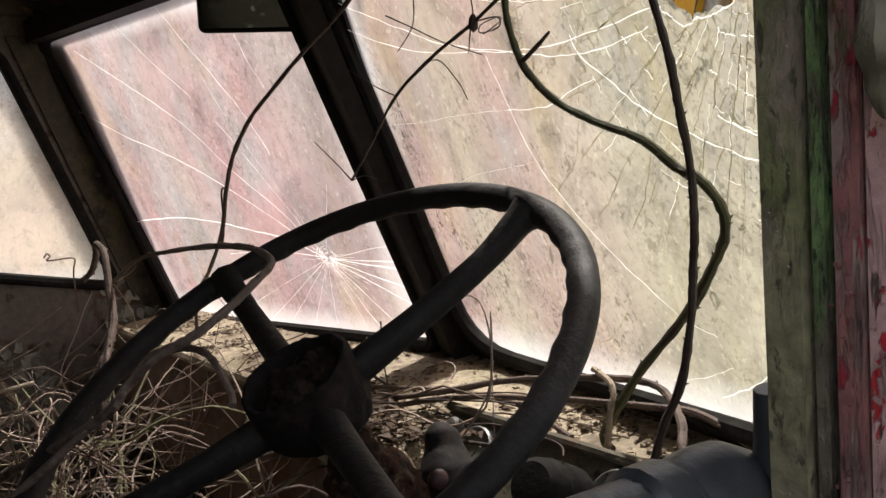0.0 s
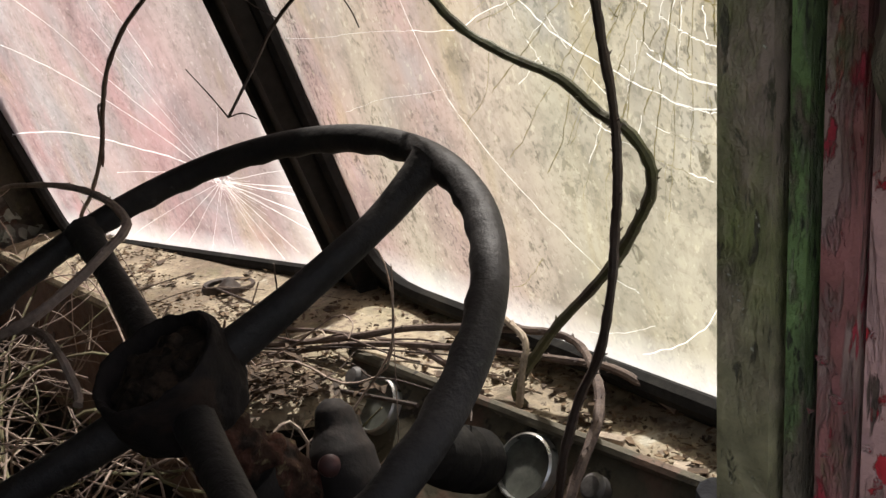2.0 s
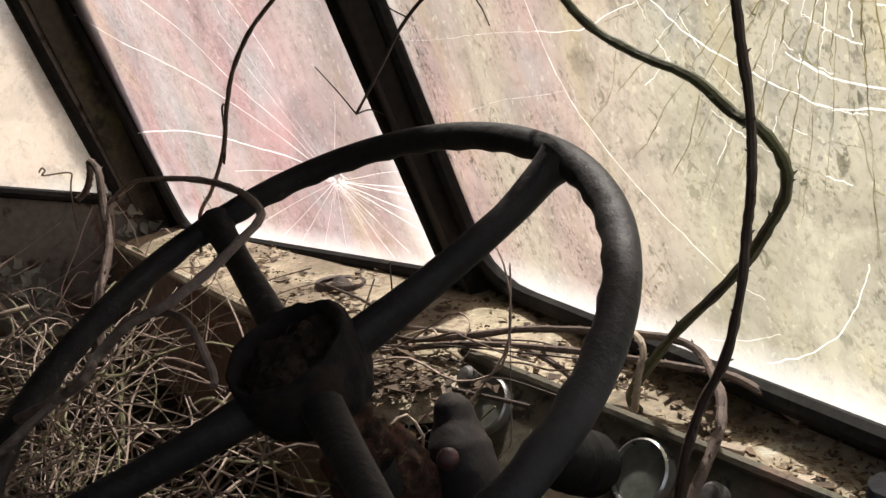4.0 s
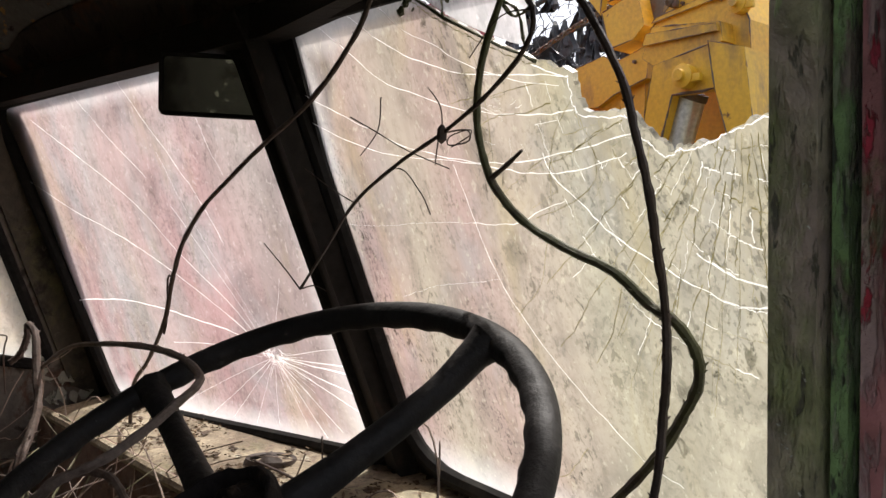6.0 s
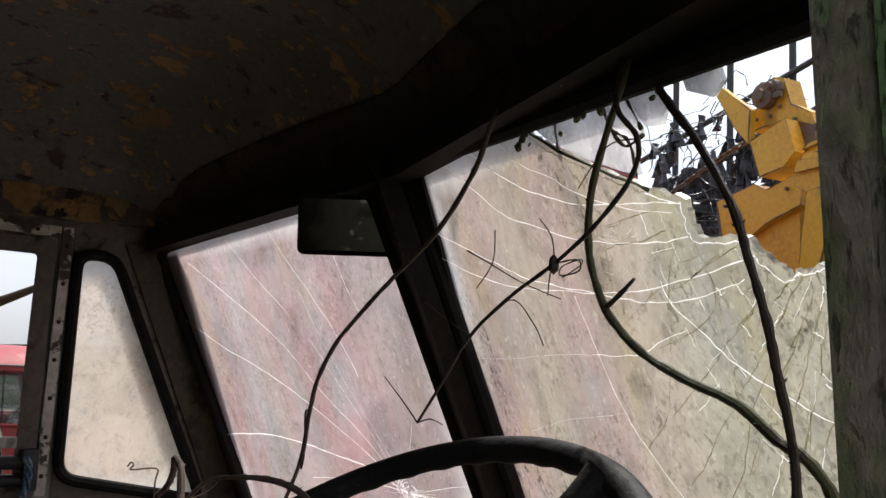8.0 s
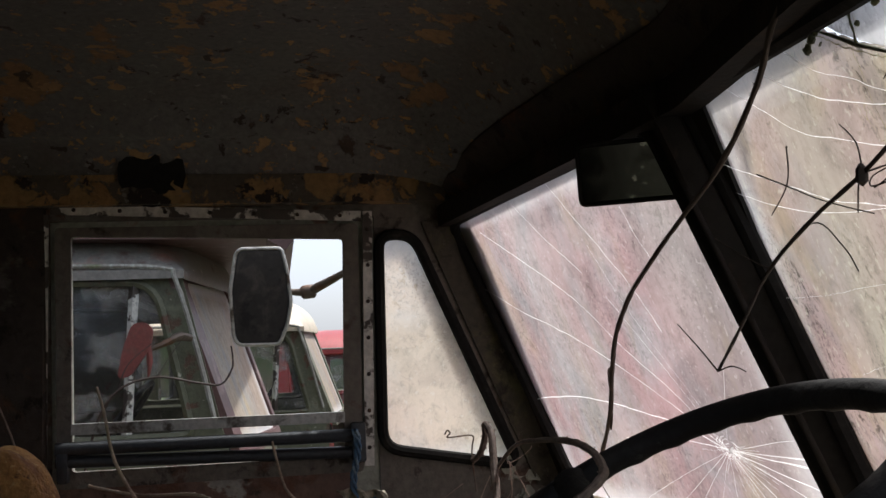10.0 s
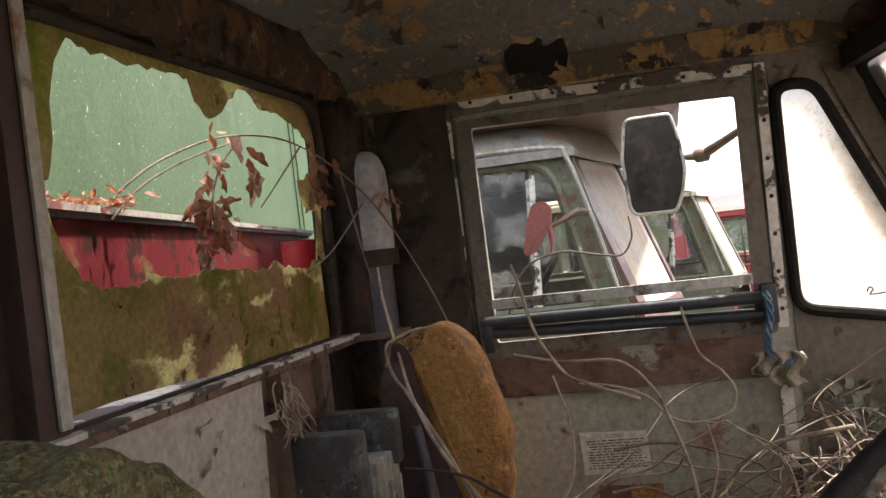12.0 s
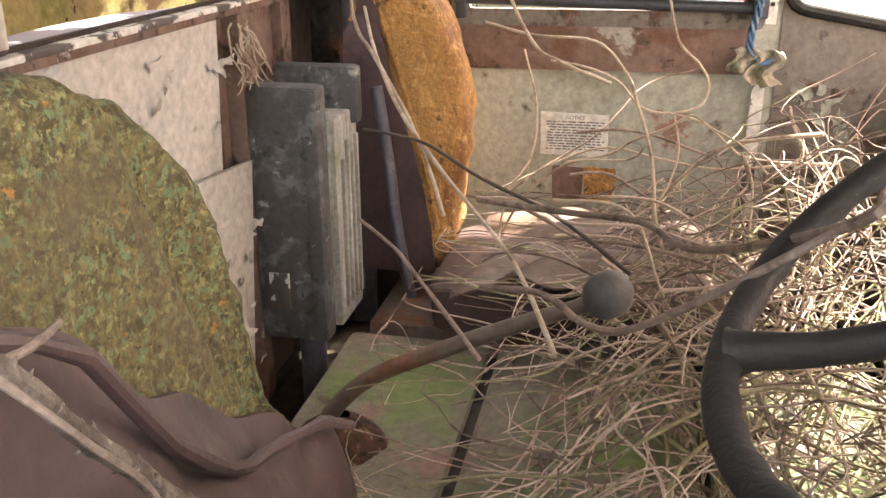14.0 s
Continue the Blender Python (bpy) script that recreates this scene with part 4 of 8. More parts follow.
tagged(hole_thing, "black disc for the dark of the ragged rust hole above the door", "hole", kind="structure")

# dark sheet under the roof's front lip, added to paint in the shade there
lining = part("header_lining", thicken(grid(lambda u, v: roof_at(0.03 + 0.94 * u, 0.955 + 0.045 * v) + Vector((0, -0.005, -0.006)), 40, 10), (0, 0.001, 0.004)), "dark")
tagged(lining, "dark strip added for the shade over the windscreen", "lining", kind="structure")

# windscreen frame, seals and middle pillar
hole_p = rounded([(0.044, -0.006), (0.134, 1.022), (1.068, 1.018), (0.998, -0.026)], [0.04, 0.05, 0.07, 0.07])
hole_d = rounded([(0.076, 0.018), (-0.048, 1.036), (0.985, 0.953), (0.985, 0.054)], [0.13, 0.05, 0.06, 0.08])
screen_frame = thing("windscreen_frame", (X0, 0.9, 1.5), "dark windscreen surround with a middle pillar", "window frame", kind="structure")
for side, hole in (("p", hole_p), ("d", hole_d)):
    u_lo = 0.0 if side == "p" else -0.075
    part("surround", plate([(u_lo, -0.10), (1.10, -0.10), (1.10, 1.085), (u_lo, 1.085)], [hole], lambda a, b, w, s=side: screen(s, a, b, w), 0.035), "pillar", screen_frame, smooth=False)
    part("seal", tube([screen(side, a, b, -0.004) for a, b in hole], 0.013, 8, closed=True), "rubber", screen_frame, "black rubber seal")
part("pillar", tube([screen("d", 0.018, -0.08, -0.002), screen("p", 0.094, 1.08, -0.002)], 1.0, profile=[(-0.046, -0.01), (-0.026, -0.02), (0.026, -0.02), (0.046, -0.01), (0.046, 0.02), (-0.046, 0.02)]), "pillar", screen_frame, "dark middle pillar", smooth=False)
part("header", tube([screen("p", 1.06, 1.06, -0.008), screen("p", 0.02, 1.055, -0.008), screen("d", 0.02, 1.055, -0.008), screen("d", 1.06, 1.06, -0.008)], 1.0, profile=[(-0.02, -0.015), (0.02, -0.015), (0.02, 0.035), (-0.02, 0.035)]), "pillar", screen_frame, smooth=False)
a_post = [on_side(0.61, 2.15, -0.01), on_side(0.83, 1.56, -0.01), on_side(0.90, 1.36, -0.01)]
part("corner_pillar", tube(a_post, 1.0, profile=[(-0.05, -0.03), (0.05, -0.03), (0.05, 0.03), (-0.05, 0.03)]), "pillar", screen_frame, "dark leaning corner pillar", smooth=False)

# panes
pane_p = part("window_2", plate(rounded([(0.03, -0.02), (0.12, 1.035), (1.082, 1.032), (1.012, -0.04)], 0.05), [], lambda a, b, w: screen("p", a, b, 0.006 + w), 0.005), "glass_p", smooth=False)
tagged(pane_p, "dirty pinkish windscreen pane with a star crack", "windscreen", kind="structure")
pane_p.visible_shadow = False
break_line = [(0.995, 0.80), (0.93, 0.745), (0.879, 0.732), (0.844, 0.719), (0.81, 0.705), (0.787, 0.704), (0.766, 0.696), (0.752, 0.714), (0.74, 0.729), (0.726, 0.752), (0.69, 0.754), (0.66, 0.763), (0.655, 0.778), (0.657, 0.813), (0.604, 0.839),
              (0.587, 0.85), (0.55, 0.87), (0.501, 0.902), (0.448, 0.937), (0.416, 0.963), (0.388, 0.985), (0.37, 1.012)]
jag = random.Random(2)
fine_break = []
for (a0, b0), (a1, b1) in zip(break_line, break_line[1:]):
    for k in range(4):
        t = k / 4
        fine_break.append((a0 + (a1 - a0) * t + (jag.uniform(-0.004, 0.004) if k else 0), b0 + (b1 - b0) * t + (jag.uniform(-0.005, 0.005) if k else 0)))
fine_break.append(break_line[-1])
pane_d = part("window_3", plate([(0.06, 0.03), (0.13, -0.002), (0.995, 0.03)] + fine_break + [(-0.06, 1.035), (-0.055, 0.95), (0.045, 0.15)], [], lambda a, b, w: screen("d", a, b, 0.006 + w), 0.006), "glass_d", smooth=False)
tagged(pane_d, "shattered lichen-grown windscreen pane with a gaping hole", "windscreen", kind="structure")
pane_d.visible_shadow = False
shards = [[(0.392, 1.0), (0.42, 0.968), (0.448, 0.945), (0.460, 1.0)], [(0.464, 1.0), (0.452, 0.941), (0.502, 0.908), (0.566, 0.873), (0.592, 0.862), (0.596, 0.911), (0.568, 0.938), (0.561, 0.99)],
          [(0.566, 0.985), (0.571, 0.941), (0.584, 0.908), (0.616, 0.913), (0.613, 0.938), (0.60, 0.985)], [(0.606, 0.98), (0.625, 0.922), (0.652, 0.916), (0.668, 0.938), (0.66, 0.975)], [(0.70, 0.98), (0.702, 0.945), (0.735, 0.925), (0.752, 0.94), (0.75, 0.975)],
          [(0.862, 0.965), (0.878, 0.919), (0.892, 0.878), (0.905, 0.85), (0.985, 0.80), (0.985, 0.96)]]
for s in shards:
    o = part("shard", plate(s, [], lambda a, b, w: screen("d", a, b, 0.006 + w), 0.005), "glass_s", pane_d, "cracked glass shard still in the frame", smooth=False)
    o.visible_shadow = False

# cracks: fractured lines that catch the light


def crack(parent, side, pts, r=0.0009, seed=0, mat="crack"):
    rr = random.Random(seed)
    r *= 0.72 if side == "d" else 0.85
    line = []
    flat = [Vector((a, b, 0)) for a, b in pts]
    for p in (catmull(flat, 5) if len(flat) > 2 else [flat[0].lerp(flat[1], k / 6) for k in range(7)]):
        line.append(screen(side, p.x + rr.uniform(-0.0015, 0.0015), p.y + rr.uniform(-0.0015, 0.0015), -0.001))
    rad = [r * rr.uniform(0.45, 1.15) for _ in line]
    out = (screen(side, 0.5, 0.5, 1.0) - screen(side, 0.5, 0.5, 0.0)).normalized()
    part("crack" if mat == "crack" else "mossy_joint", ribbon(line, rad, lambda d: d.cross(out).normalized()), mat, parent, smooth=False)


STAR = (0.285, 0.23)
for w, pts in ((0.0015, [(1.027, 0.343), (0.95, 0.353), (0.763, 0.358), (0.607, 0.336), (0.518, 0.316), (0.398, 0.288), (0.334, 0.256), STAR]), (0.0010, [(1.06, 0.775), (0.884, 0.658), (0.699, 0.56), (0.556, 0.464), (0.414, 0.352), STAR]),
               (0.0008, [(0.926, 0.947), (0.761, 0.804), (0.609, 0.662), (0.497, 0.507), (0.385, 0.379), STAR]), (0.0006, [(0.712, 0.989), (0.635, 0.868), (0.535, 0.733)]), (0.0005, [(0.482, 0.655), (0.403, 0.492), STAR]),
               (0.0008, [(0.534, 1.007), (0.476, 0.879), (0.42, 0.762), (0.378, 0.665), (0.339, 0.539)]), (0.0006, [(0.309, 0.868), (0.298, 0.788), (0.277, 0.719)]), (0.0010, [(0.636, 0.235), (0.492, 0.245), (0.357, 0.242), STAR]),
               (0.0014, [STAR, (0.06, 0.228)]), (0.0020, [STAR, (0.06, 0.206)]), (0.0014, [STAR, (0.065, 0.15)]), (0.0009, [STAR, (0.07, 0.104)]), (0.0010, [STAR, (0.144, 0.045)]), (0.0009, [STAR, (0.192, 0.016)]), (0.0004, [STAR, (0.243, 0.041)]), (0.0005, [STAR, (0.065, 0.279)]),
               (0.0004, [STAR, (0.57, 0.09), (0.753, -0.02)]), (0.0004, [STAR, (0.579, 0.009)]), (0.0004, [STAR, (0.492, 0.017)]), (0.0004, [STAR, (0.414, 0.015)]), (0.0004, [STAR, (0.337, 0.022)]), (0.0003, [(0.30, 0.30), (0.42, 0.60), (0.47, 0.80)]), (0.0003, [(0.20, 0.45), (0.26, 0.30), STAR])):
    crack(pane_p, "p", pts, w, len(pane_p.children))
rnd = random.Random(8)
for k in range(18):
    ang = rnd.uniform(math.pi * 0.9, math.pi * 2.1)
    ln = rnd.uniform(0.03, 0.12)
    crack(pane_p, "p", [STAR, (STAR[0] + ln * math.cos(ang), STAR[1] + 1.2 * ln * math.sin(ang))], 0.0004, 40 + k)
for k in range(30):
    ang, d, sz = rnd.uniform(0, 6.28), rnd.uniform(0.003, 0.034), rnd.uniform(0.002, 0.008)
    crack(pane_p, "p", [(STAR[0] + d * math.cos(ang), STAR[1] + d * math.sin(ang)), (STAR[0] + (d + sz) * math.cos(ang + 0.5), STAR[1] + (d + sz) * math.sin(ang + 0.5))], rnd.uniform(0.0006, 0.0016), 300 + k)
part("impact", lathe([(0, 0.001), (0.004, 0.0015), (0.007, 0)], screen("p", *STAR, 0.004), (0, -1, 0.3), 9), "crack", pane_p)
for w, pts in ((0.0007, [(0.304, 0.996), (0.361, 0.937), (0.421, 0.901), (0.485, 0.856), (0.567, 0.82), (0.64, 0.80)]), (0.0009, [(0.101, 1.006), (0.185, 0.937), (0.267, 0.867), (0.351, 0.829), (0.462, 0.787), (0.60, 0.765), (0.655, 0.765)]), (0.0010, [(-0.032, 0.889), (0.075, 0.837), (0.195, 0.782), (0.285, 0.741), (0.371, 0.719), (0.494, 0.692), (0.559, 0.68), (0.639, 0.68), (0.72, 0.70)]),
               (0.0009, [(-0.04, 0.832), (0.072, 0.781), (0.213, 0.734), (0.354, 0.713), (0.471, 0.70), (0.56, 0.70), (0.66, 0.712), (0.73, 0.725)]), (0.0009, [(0.213, 0.998), (0.294, 0.932), (0.384, 0.879), (0.481, 0.843), (0.60, 0.822), (0.656, 0.81)]), (0.0009, [(0.4, 0.702), (0.414, 0.641), (0.428, 0.56), (0.45, 0.485), (0.486, 0.424), (0.526, 0.362), (0.582, 0.298), (0.646, 0.233), (0.699, 0.211)]),
               (0.0002, [(0.027, 0.584), (0.151, 0.584), (0.296, 0.595), (0.414, 0.598)]), (0.0008, [(0.414, 0.598), (0.502, 0.599), (0.564, 0.622), (0.608, 0.635)]), (0.0002, [(0.168, 0.434), (0.283, 0.469), (0.392, 0.489), (0.454, 0.501)]), (0.0013, [(0.588, 0.71), (0.599, 0.674), (0.636, 0.631), (0.671, 0.59), (0.714, 0.559), (0.761, 0.532), (0.805, 0.51), (0.83, 0.505), (0.90, 0.512), (0.97, 0.52)]),
               (0.0015, [(0.782, 0.568), (0.812, 0.548), (0.836, 0.538), (0.90, 0.53), (0.97, 0.535)]), (0.0009, [(0.681, 0.095), (0.737, 0.137), (0.788, 0.197), (0.815, 0.258), (0.832, 0.311)]), (0.0004, [(0.60, 0.10), (0.66, 0.125), (0.71, 0.16)])):
    crack(pane_d, "d", pts, w, 90 + len(pane_d.children))
# the net of broken safety glass below the hole: short pieces of rings and spokes, pale edges and grown-over joints
HIT = (0.875, 0.80)


def on_net(r, a):
    """A place of the shattered part by metres and angle from the blow."""
    return (HIT[0] + r * math.cos(a) / 0.945, HIT[1] + r * math.sin(a) / 0.685)


def in_pane(a, b):
    if a > 0.975 or b < 0.10:
        return False
    edge = sorted(break_line)
    return b < float(np.interp(a, [q[0] for q in edge], [q[1] for q in edge])) - 0.004


rnd = random.Random(19)
spokes = [math.pi * (0.99 + 0.72 * (k + rnd.uniform(-0.25, 0.25)) / 30) for k in range(31)]
ring_r = [0.075, 0.10, 0.122, 0.148, 0.175, 0.205, 0.238, 0.275]
for k, a in enumerate(spokes):
    for r0, r1 in zip(ring_r, ring_r[1:] + [0.33]):
        if rnd.random() < (0.25 if r0 < 0.2 else 0.62):
            continue
        p, q = on_net(r0, a + rnd.gauss(0, 0.012)), on_net(r1, a + rnd.gauss(0, 0.012))
        if in_pane(*p) and in_pane(*q):
            crack(pane_d, "d", [p, q], rnd.choice((0.0003, 0.0004, 0.0006, 0.0009)), 600 + k, "crack" if rnd.random() < 0.45 else "joint_moss")
for k, a in enumerate(spokes):
    reach = rnd.uniform(0.24, 0.46)
    line = [on_net(r, a + rnd.gauss(0, 0.006) + 0.05 * (r - 0.1)) for r in np.arange(0.06, reach, 0.045)]
    line = [q for q in line if in_pane(*q)]
    if len(line) > 3 and k % 4 != 3:
        crack(pane_d, "d", line, rnd.choice((0.0005, 0.0007, 0.0009)), 640 + k, "joint_moss")
for n, r in enumerate(ring_r):
    for a0, a1 in zip(spokes, spokes[1:]):
        if rnd.random() < 0.30:
            continue
        p, q = on_net(r + 0.006 * math.sin(5 * a0 + n), a0), on_net(r + 0.006 * math.sin(5 * a1 + n), a1)
        if in_pane(*p) and in_pane(*q):
            crack(pane_d, "d", [p, q], rnd.choice((0.0003, 0.0005, 0.0007, 0.0010)), 700 + n, "crack" if rnd.random() < 0.5 else "joint_moss")
for k in range(46):
    a, b = rnd.uniform(0.42, 0.76), rnd.uniform(0.66, 0.86)
    if not in_pane(a, b + 0.02):
        continue
    t = rnd.choice((-0.3, 0.1, 1.4, 1.8)) + rnd.gauss(0, 0.2)
    ln = rnd.uniform(0.012, 0.045)
    q = (a + ln * math.cos(t), b + 1.3 * ln * math.sin(t))
    if in_pane(*q):
        crack(pane_d, "d", [(a, b), q], rnd.choice((0.0002, 0.0004, 0.0006)), 800 + k, "crack" if rnd.random() < 0.4 else "joint_moss")
for pts in ([(0.655, 0.78), (0.62, 0.74), (0.60, 0.70), (0.585, 0.64), (0.57, 0.60)], [(0.50, 0.90), (0.505, 0.80), (0.49, 0.70)], [(0.66, 0.76), (0.672, 0.70), (0.66, 0.66), (0.61, 0.63), (0.55, 0.61)], [(0.448, 0.937), (0.445, 0.86), (0.45, 0.78)], [(0.73, 0.60), (0.68, 0.53), (0.64, 0.44), (0.60, 0.38)],
            [(0.76, 0.56), (0.74, 0.48), (0.70, 0.40)], [(0.56, 0.57), (0.53, 0.50), (0.47, 0.44)], [(0.46, 0.134), (0.49, 0.15), (0.518, 0.182), (0.55, 0.223)], [(0.84, 0.52), (0.845, 0.46), (0.85, 0.40)]):
    crack(pane_d, "d", pts, 0.0007, 900 + int(1000 * pts[0][0]), "joint_moss")
for k in range(len(break_line) - 1):
    (a0, b0), (a1, b1) = break_line[k], break_line[k + 1]
    crack(pane_d, "d", [(a0, b0 - 0.003), ((a0 + a1) / 2 + rnd.gauss(0, 0.002), (b0 + b1) / 2 - 0.005), (a1, b1 - 0.003)], 0.0009, 950 + k, "crack" if k < 14 else "joint_moss")
rnd = random.Random(8)
moss_edge = tube([screen("d", a, b, 0.004) for a, b in break_line[14:]], 0.0022, 6)
part("moss_line", roughen(moss_edge, 0.003, 140), "moss_dark", pane_d, "dark moss along the broken edge")
def catmull2(pts):
    return [(p.x, p.y) for p in catmull([Vector((a, b, 0)) for a, b in pts], 6)]


for pts in ([(0.45, 0.938), (0.456, 0.97), (0.462, 1.0)], [(0.568, 0.938), (0.585, 0.906), (0.62, 0.912)], [(0.563, 0.985), (0.568, 0.938), (0.594, 0.911), (0.592, 0.86)], [(0.604, 0.98), (0.614, 0.95), (0.622, 0.92)], [(0.862, 0.965), (0.878, 0.919), (0.905, 0.85)]):
    part("moss_line", roughen(tube([screen("d", a, b, 0.004) for a, b in catmull2(pts)], 0.0016, 6), 0.0025, 140), "moss_dark", pane_d)

tuft_at = random.Random(29)
for k in range(22):
    a = tuft_at.uniform(0.37, 0.68)
    c = screen("d", a, tuft_at.uniform(0.955, 1.015) - 0.05 * (a - 0.37), -0.006)
    r = tuft_at.uniform(0.002, 0.0045)
    part("moss_tuft", roughen(roughen(lathe([(0, -r * 1.6), (r * 0.7, -r), (r, 0), (r * 0.7, r), (0, r * 1.3)], c, (tuft_at.uniform(-1, 1), 0.2, 1), 12), r * 1.2, 90, k), r * 0.6, 260, k), "moss_dark", pane_d, "dark moss tuft on the broken edge")

# driver's side: wall, door with its window opening, layered paint on the reveal
wall_e = part("wall_east", plate([(0.365, 0.84), (0.98, 0.84), (0.98, 1.36), (0.86, 1.47), (0.575, 2.17), (0.55, 2.26), (0.365, 2.26)],
              [rounded([(0.40, 1.612), (0.40, 2.10), (0.452, 2.10), (0.69, 1.59)], 0.03)], lambda a, b, w: (DRIVER + w, a, b), 0.03), "pillar", smooth=False)
tagged(wall_e, "dark cab side ahead of the driver's door", "wall", kind="structure")
rear_e = part("wall_east_rear", plate([(-0.68, 0.84), (-0.37, 0.84), (-0.37, 2.26), (-0.68, 2.26)], [], lambda a, b, w: (DRIVER + w, a, b), 0.03), "pillar", smooth=False)
tagged(rear_e, "dark cab side behind the driver's door", "wall", kind="structure")
over_e = part("wall_east_top", plate([(-0.37, 2.165), (0.365, 2.165), (0.365, 2.26), (-0.37, 2.26)], [], lambda a, b, w: (DRIVER + w, a, b), 0.03), "pillar", smooth=False)
tagged(over_e, "dark rail over the driver's door", "wall", kind="structure")
door2 = thing("door_2", (DRIVER, 0.0, 0.92), "driver's door with flaking green and red paint", "door", kind="structure")


def frame_ring(y1, inset):
    return [(-0.366, 0.91), (-0.366, 2.162), (0.415, 2.162), (0.415, 0.91)], rounded([(-0.30, 1.655 + inset), (-0.30, 2.12), (y1, 2.12), (y1, 1.655 + inset)], 0.01, 2)


for nm, x0, x1, y1, inset, mt, lb in (("inner_frame", -0.039, -0.0215, 0.338, 0.0, "green_post", "olive green painted inner frame"), ("groove", -0.0215, -0.0182, 0.350, -0.01, "groove", "dark grimy groove"),
                                      ("channel", -0.0182, -0.0125, 0.341, -0.004, "moss_green", "bright green algae in the glass channel"), ("groove", -0.0125, -0.0075, 0.350, -0.01, "groove", "dark grimy groove"),
                                      ("outer_frame", -0.0075, 0.0030, 0.340, -0.002, "red_post", "flaking red painted outer frame"), ("groove", 0.0030, 0.0045, 0.346, -0.008, "groove", "dark seam"), ("outer_skin", 0.0045, 0.034, 0.342, -0.006, "pink_skin", "weathered pink and red outer skin")):
    outer, inner = frame_ring(y1, inset)
    part(nm, plate(outer, [inner], lambda a, b, w, q=x0: (q + w, a - 0.055 * (b - 1.80) * (1 if a > 0 else 0) + 0.0012 * noise.noise(Vector((q * 90, b * 9, 0))) * (1 if 0.2 < a < 0.36 else 0), b), x1 - x0), mt, door2, lb, smooth=False)
part("rail", tube([(-0.062, -0.27, 1.672), (-0.062, 0.318, 1.686)], 0.021, 14), "tube", door2, "black grab rail")
part("collar", lathe([(0.021, -0.012), (0.0245, -0.008), (0.0245, 0.008), (0.021, 0.012)], (-0.062, 0.296, 1.6855), (0, 1, 0.02), 16), "tube", door2)
part("elbow", tube([(-0.062, 0.312, 1.686), (-0.062, 0.335, 1.688), (-0.060, 0.352, 1.680), (-0.055, 0.366, 1.66)], [0.021, 0.023, 0.022, 0.016], 14, True), "tube", door2)
part("bracket", roughen(tube([(-0.045, 0.352, 1.735), (-0.046, 0.358, 1.70), (-0.05, 0.363, 1.665), (-0.05, 0.364, 1.60)], [0.007, 0.010, 0.013, 0.012], 10, True), 0.001, 50), "tube", door2)

part("perished_seal", roughen(roughen(tube([(0.0195, 0.330, 1.849), (0.0195, 0.328, 1.858), (0.0195, 0.327, 1.88), (0.020, 0.327, 1.93), (0.021, 0.327, 2.02)], [0.003, 0.008, 0.011, 0.011, 0.011], 14, True), 0.006, 60), 0.003, 160), "hump", door2, "perished mossy rubber seal")


# curled flakes of paint still clinging to wall and lining


def flake_mesh(name, mat, seed):
    rr = random.Random(seed)
    w, h, curl = rr.uniform(0.008, 0.018), rr.uniform(0.010, 0.024), rr.uniform(0.35, 0.9)
    bm = grid(lambda u, v: Vector(((u - 0.5) * w * (1 + 0.5 * math.sin(5 * v + seed)), v * h * (1 + 0.3 * math.sin(4 * u + seed)), curl * h * v * v * 0.8 + 0.0008)), 3, 3)
    me = bpy.data.meshes.new(name)
    bm.to_mesh(me)
    bm.free()
    me.materials.append(M[mat])
    return me


def flakes(parent, mat, count, spot, facing, seed, size=1.0):
    """Curled paint chips as pieces of a wall; spot(rnd) gives a place, facing the wall's outward normal."""
    rr = random.Random(seed)
    shapes = [flake_mesh("paint_flake", mat, seed + k) for k in range(5)]
    n = Vector(facing).normalized()
    a = n.orthogonal().normalized()
    base = Matrix((a, n.cross(a), n)).transposed()
    org = parent.location.copy()
    for k in range(count):
        o = new("paint_flake", rr.choice(shapes))
        o.parent = parent
        m = base @ Matrix.Rotation(rr.uniform(0, 6.28), 3, "Z")
        o.matrix_local = Matrix.Translation(Vector(spot(rr)) - org) @ m.to_4x4() @ Matrix.Scale(size * rr.uniform(0.6, 1.6), 4)


def patchy(spot, scale, keep, rr):
    for _ in range(60):
        q = Vector(spot(rr))
        if noise.noise(q * scale) > keep:
            break
    return q


flakes(wall_p, "side", 120, lambda rr: patchy(lambda g: on_side(g.uniform(0.39, 0.80), g.uniform(1.15, 1.56), -0.0005), 9, 0.12, rr), (1, 0, 0), 5)
flakes(wall_r, "rear", 60, lambda rr: patchy(lambda g: (g.uniform(-1.44, -0.60), REAR + 0.0215, g.uniform(1.20, 1.64)), 7, 0.15, rr), (0, 1, 0), 11)
flakes(wall_r, "rear", 14, lambda rr: (rr.uniform(-1.49, -1.29), REAR + 0.0465, rr.uniform(1.0, 1.38)), (0, 1, 0), 17)

flakes(door2, "red_post", 40, lambda rr: (rr.uniform(-0.0085, 0.0015), 0.3397, rr.uniform(1.66, 2.10)), (0, -1, 0), 23, 0.10)
flakes(door2, "pink_skin", 50, lambda rr: (rr.uniform(0.006, 0.030), 0.3417, rr.uniform(1.66, 2.10)), (0, -1, 0), 29, 0.11)

rag2 = thing("rag", on_side(0.29, 1.50, -0.04), "dirty pale cloth scrap knotted behind the rope", "rag")
part("cloth", roughen(grid(lambda u, v: Vector(on_side(0.275 + 0.05 * (u - 0.2) + 0.010 * math.sin(6 * v), 1.542 - 0.055 * v, -0.040 - 0.012 * math.sin(8 * u + 4 * v))), 10, 10), 0.008, 40), "rag", rag2)
rag2.children[0].modifiers.new("body", "SOLIDIFY").thickness = 0.003
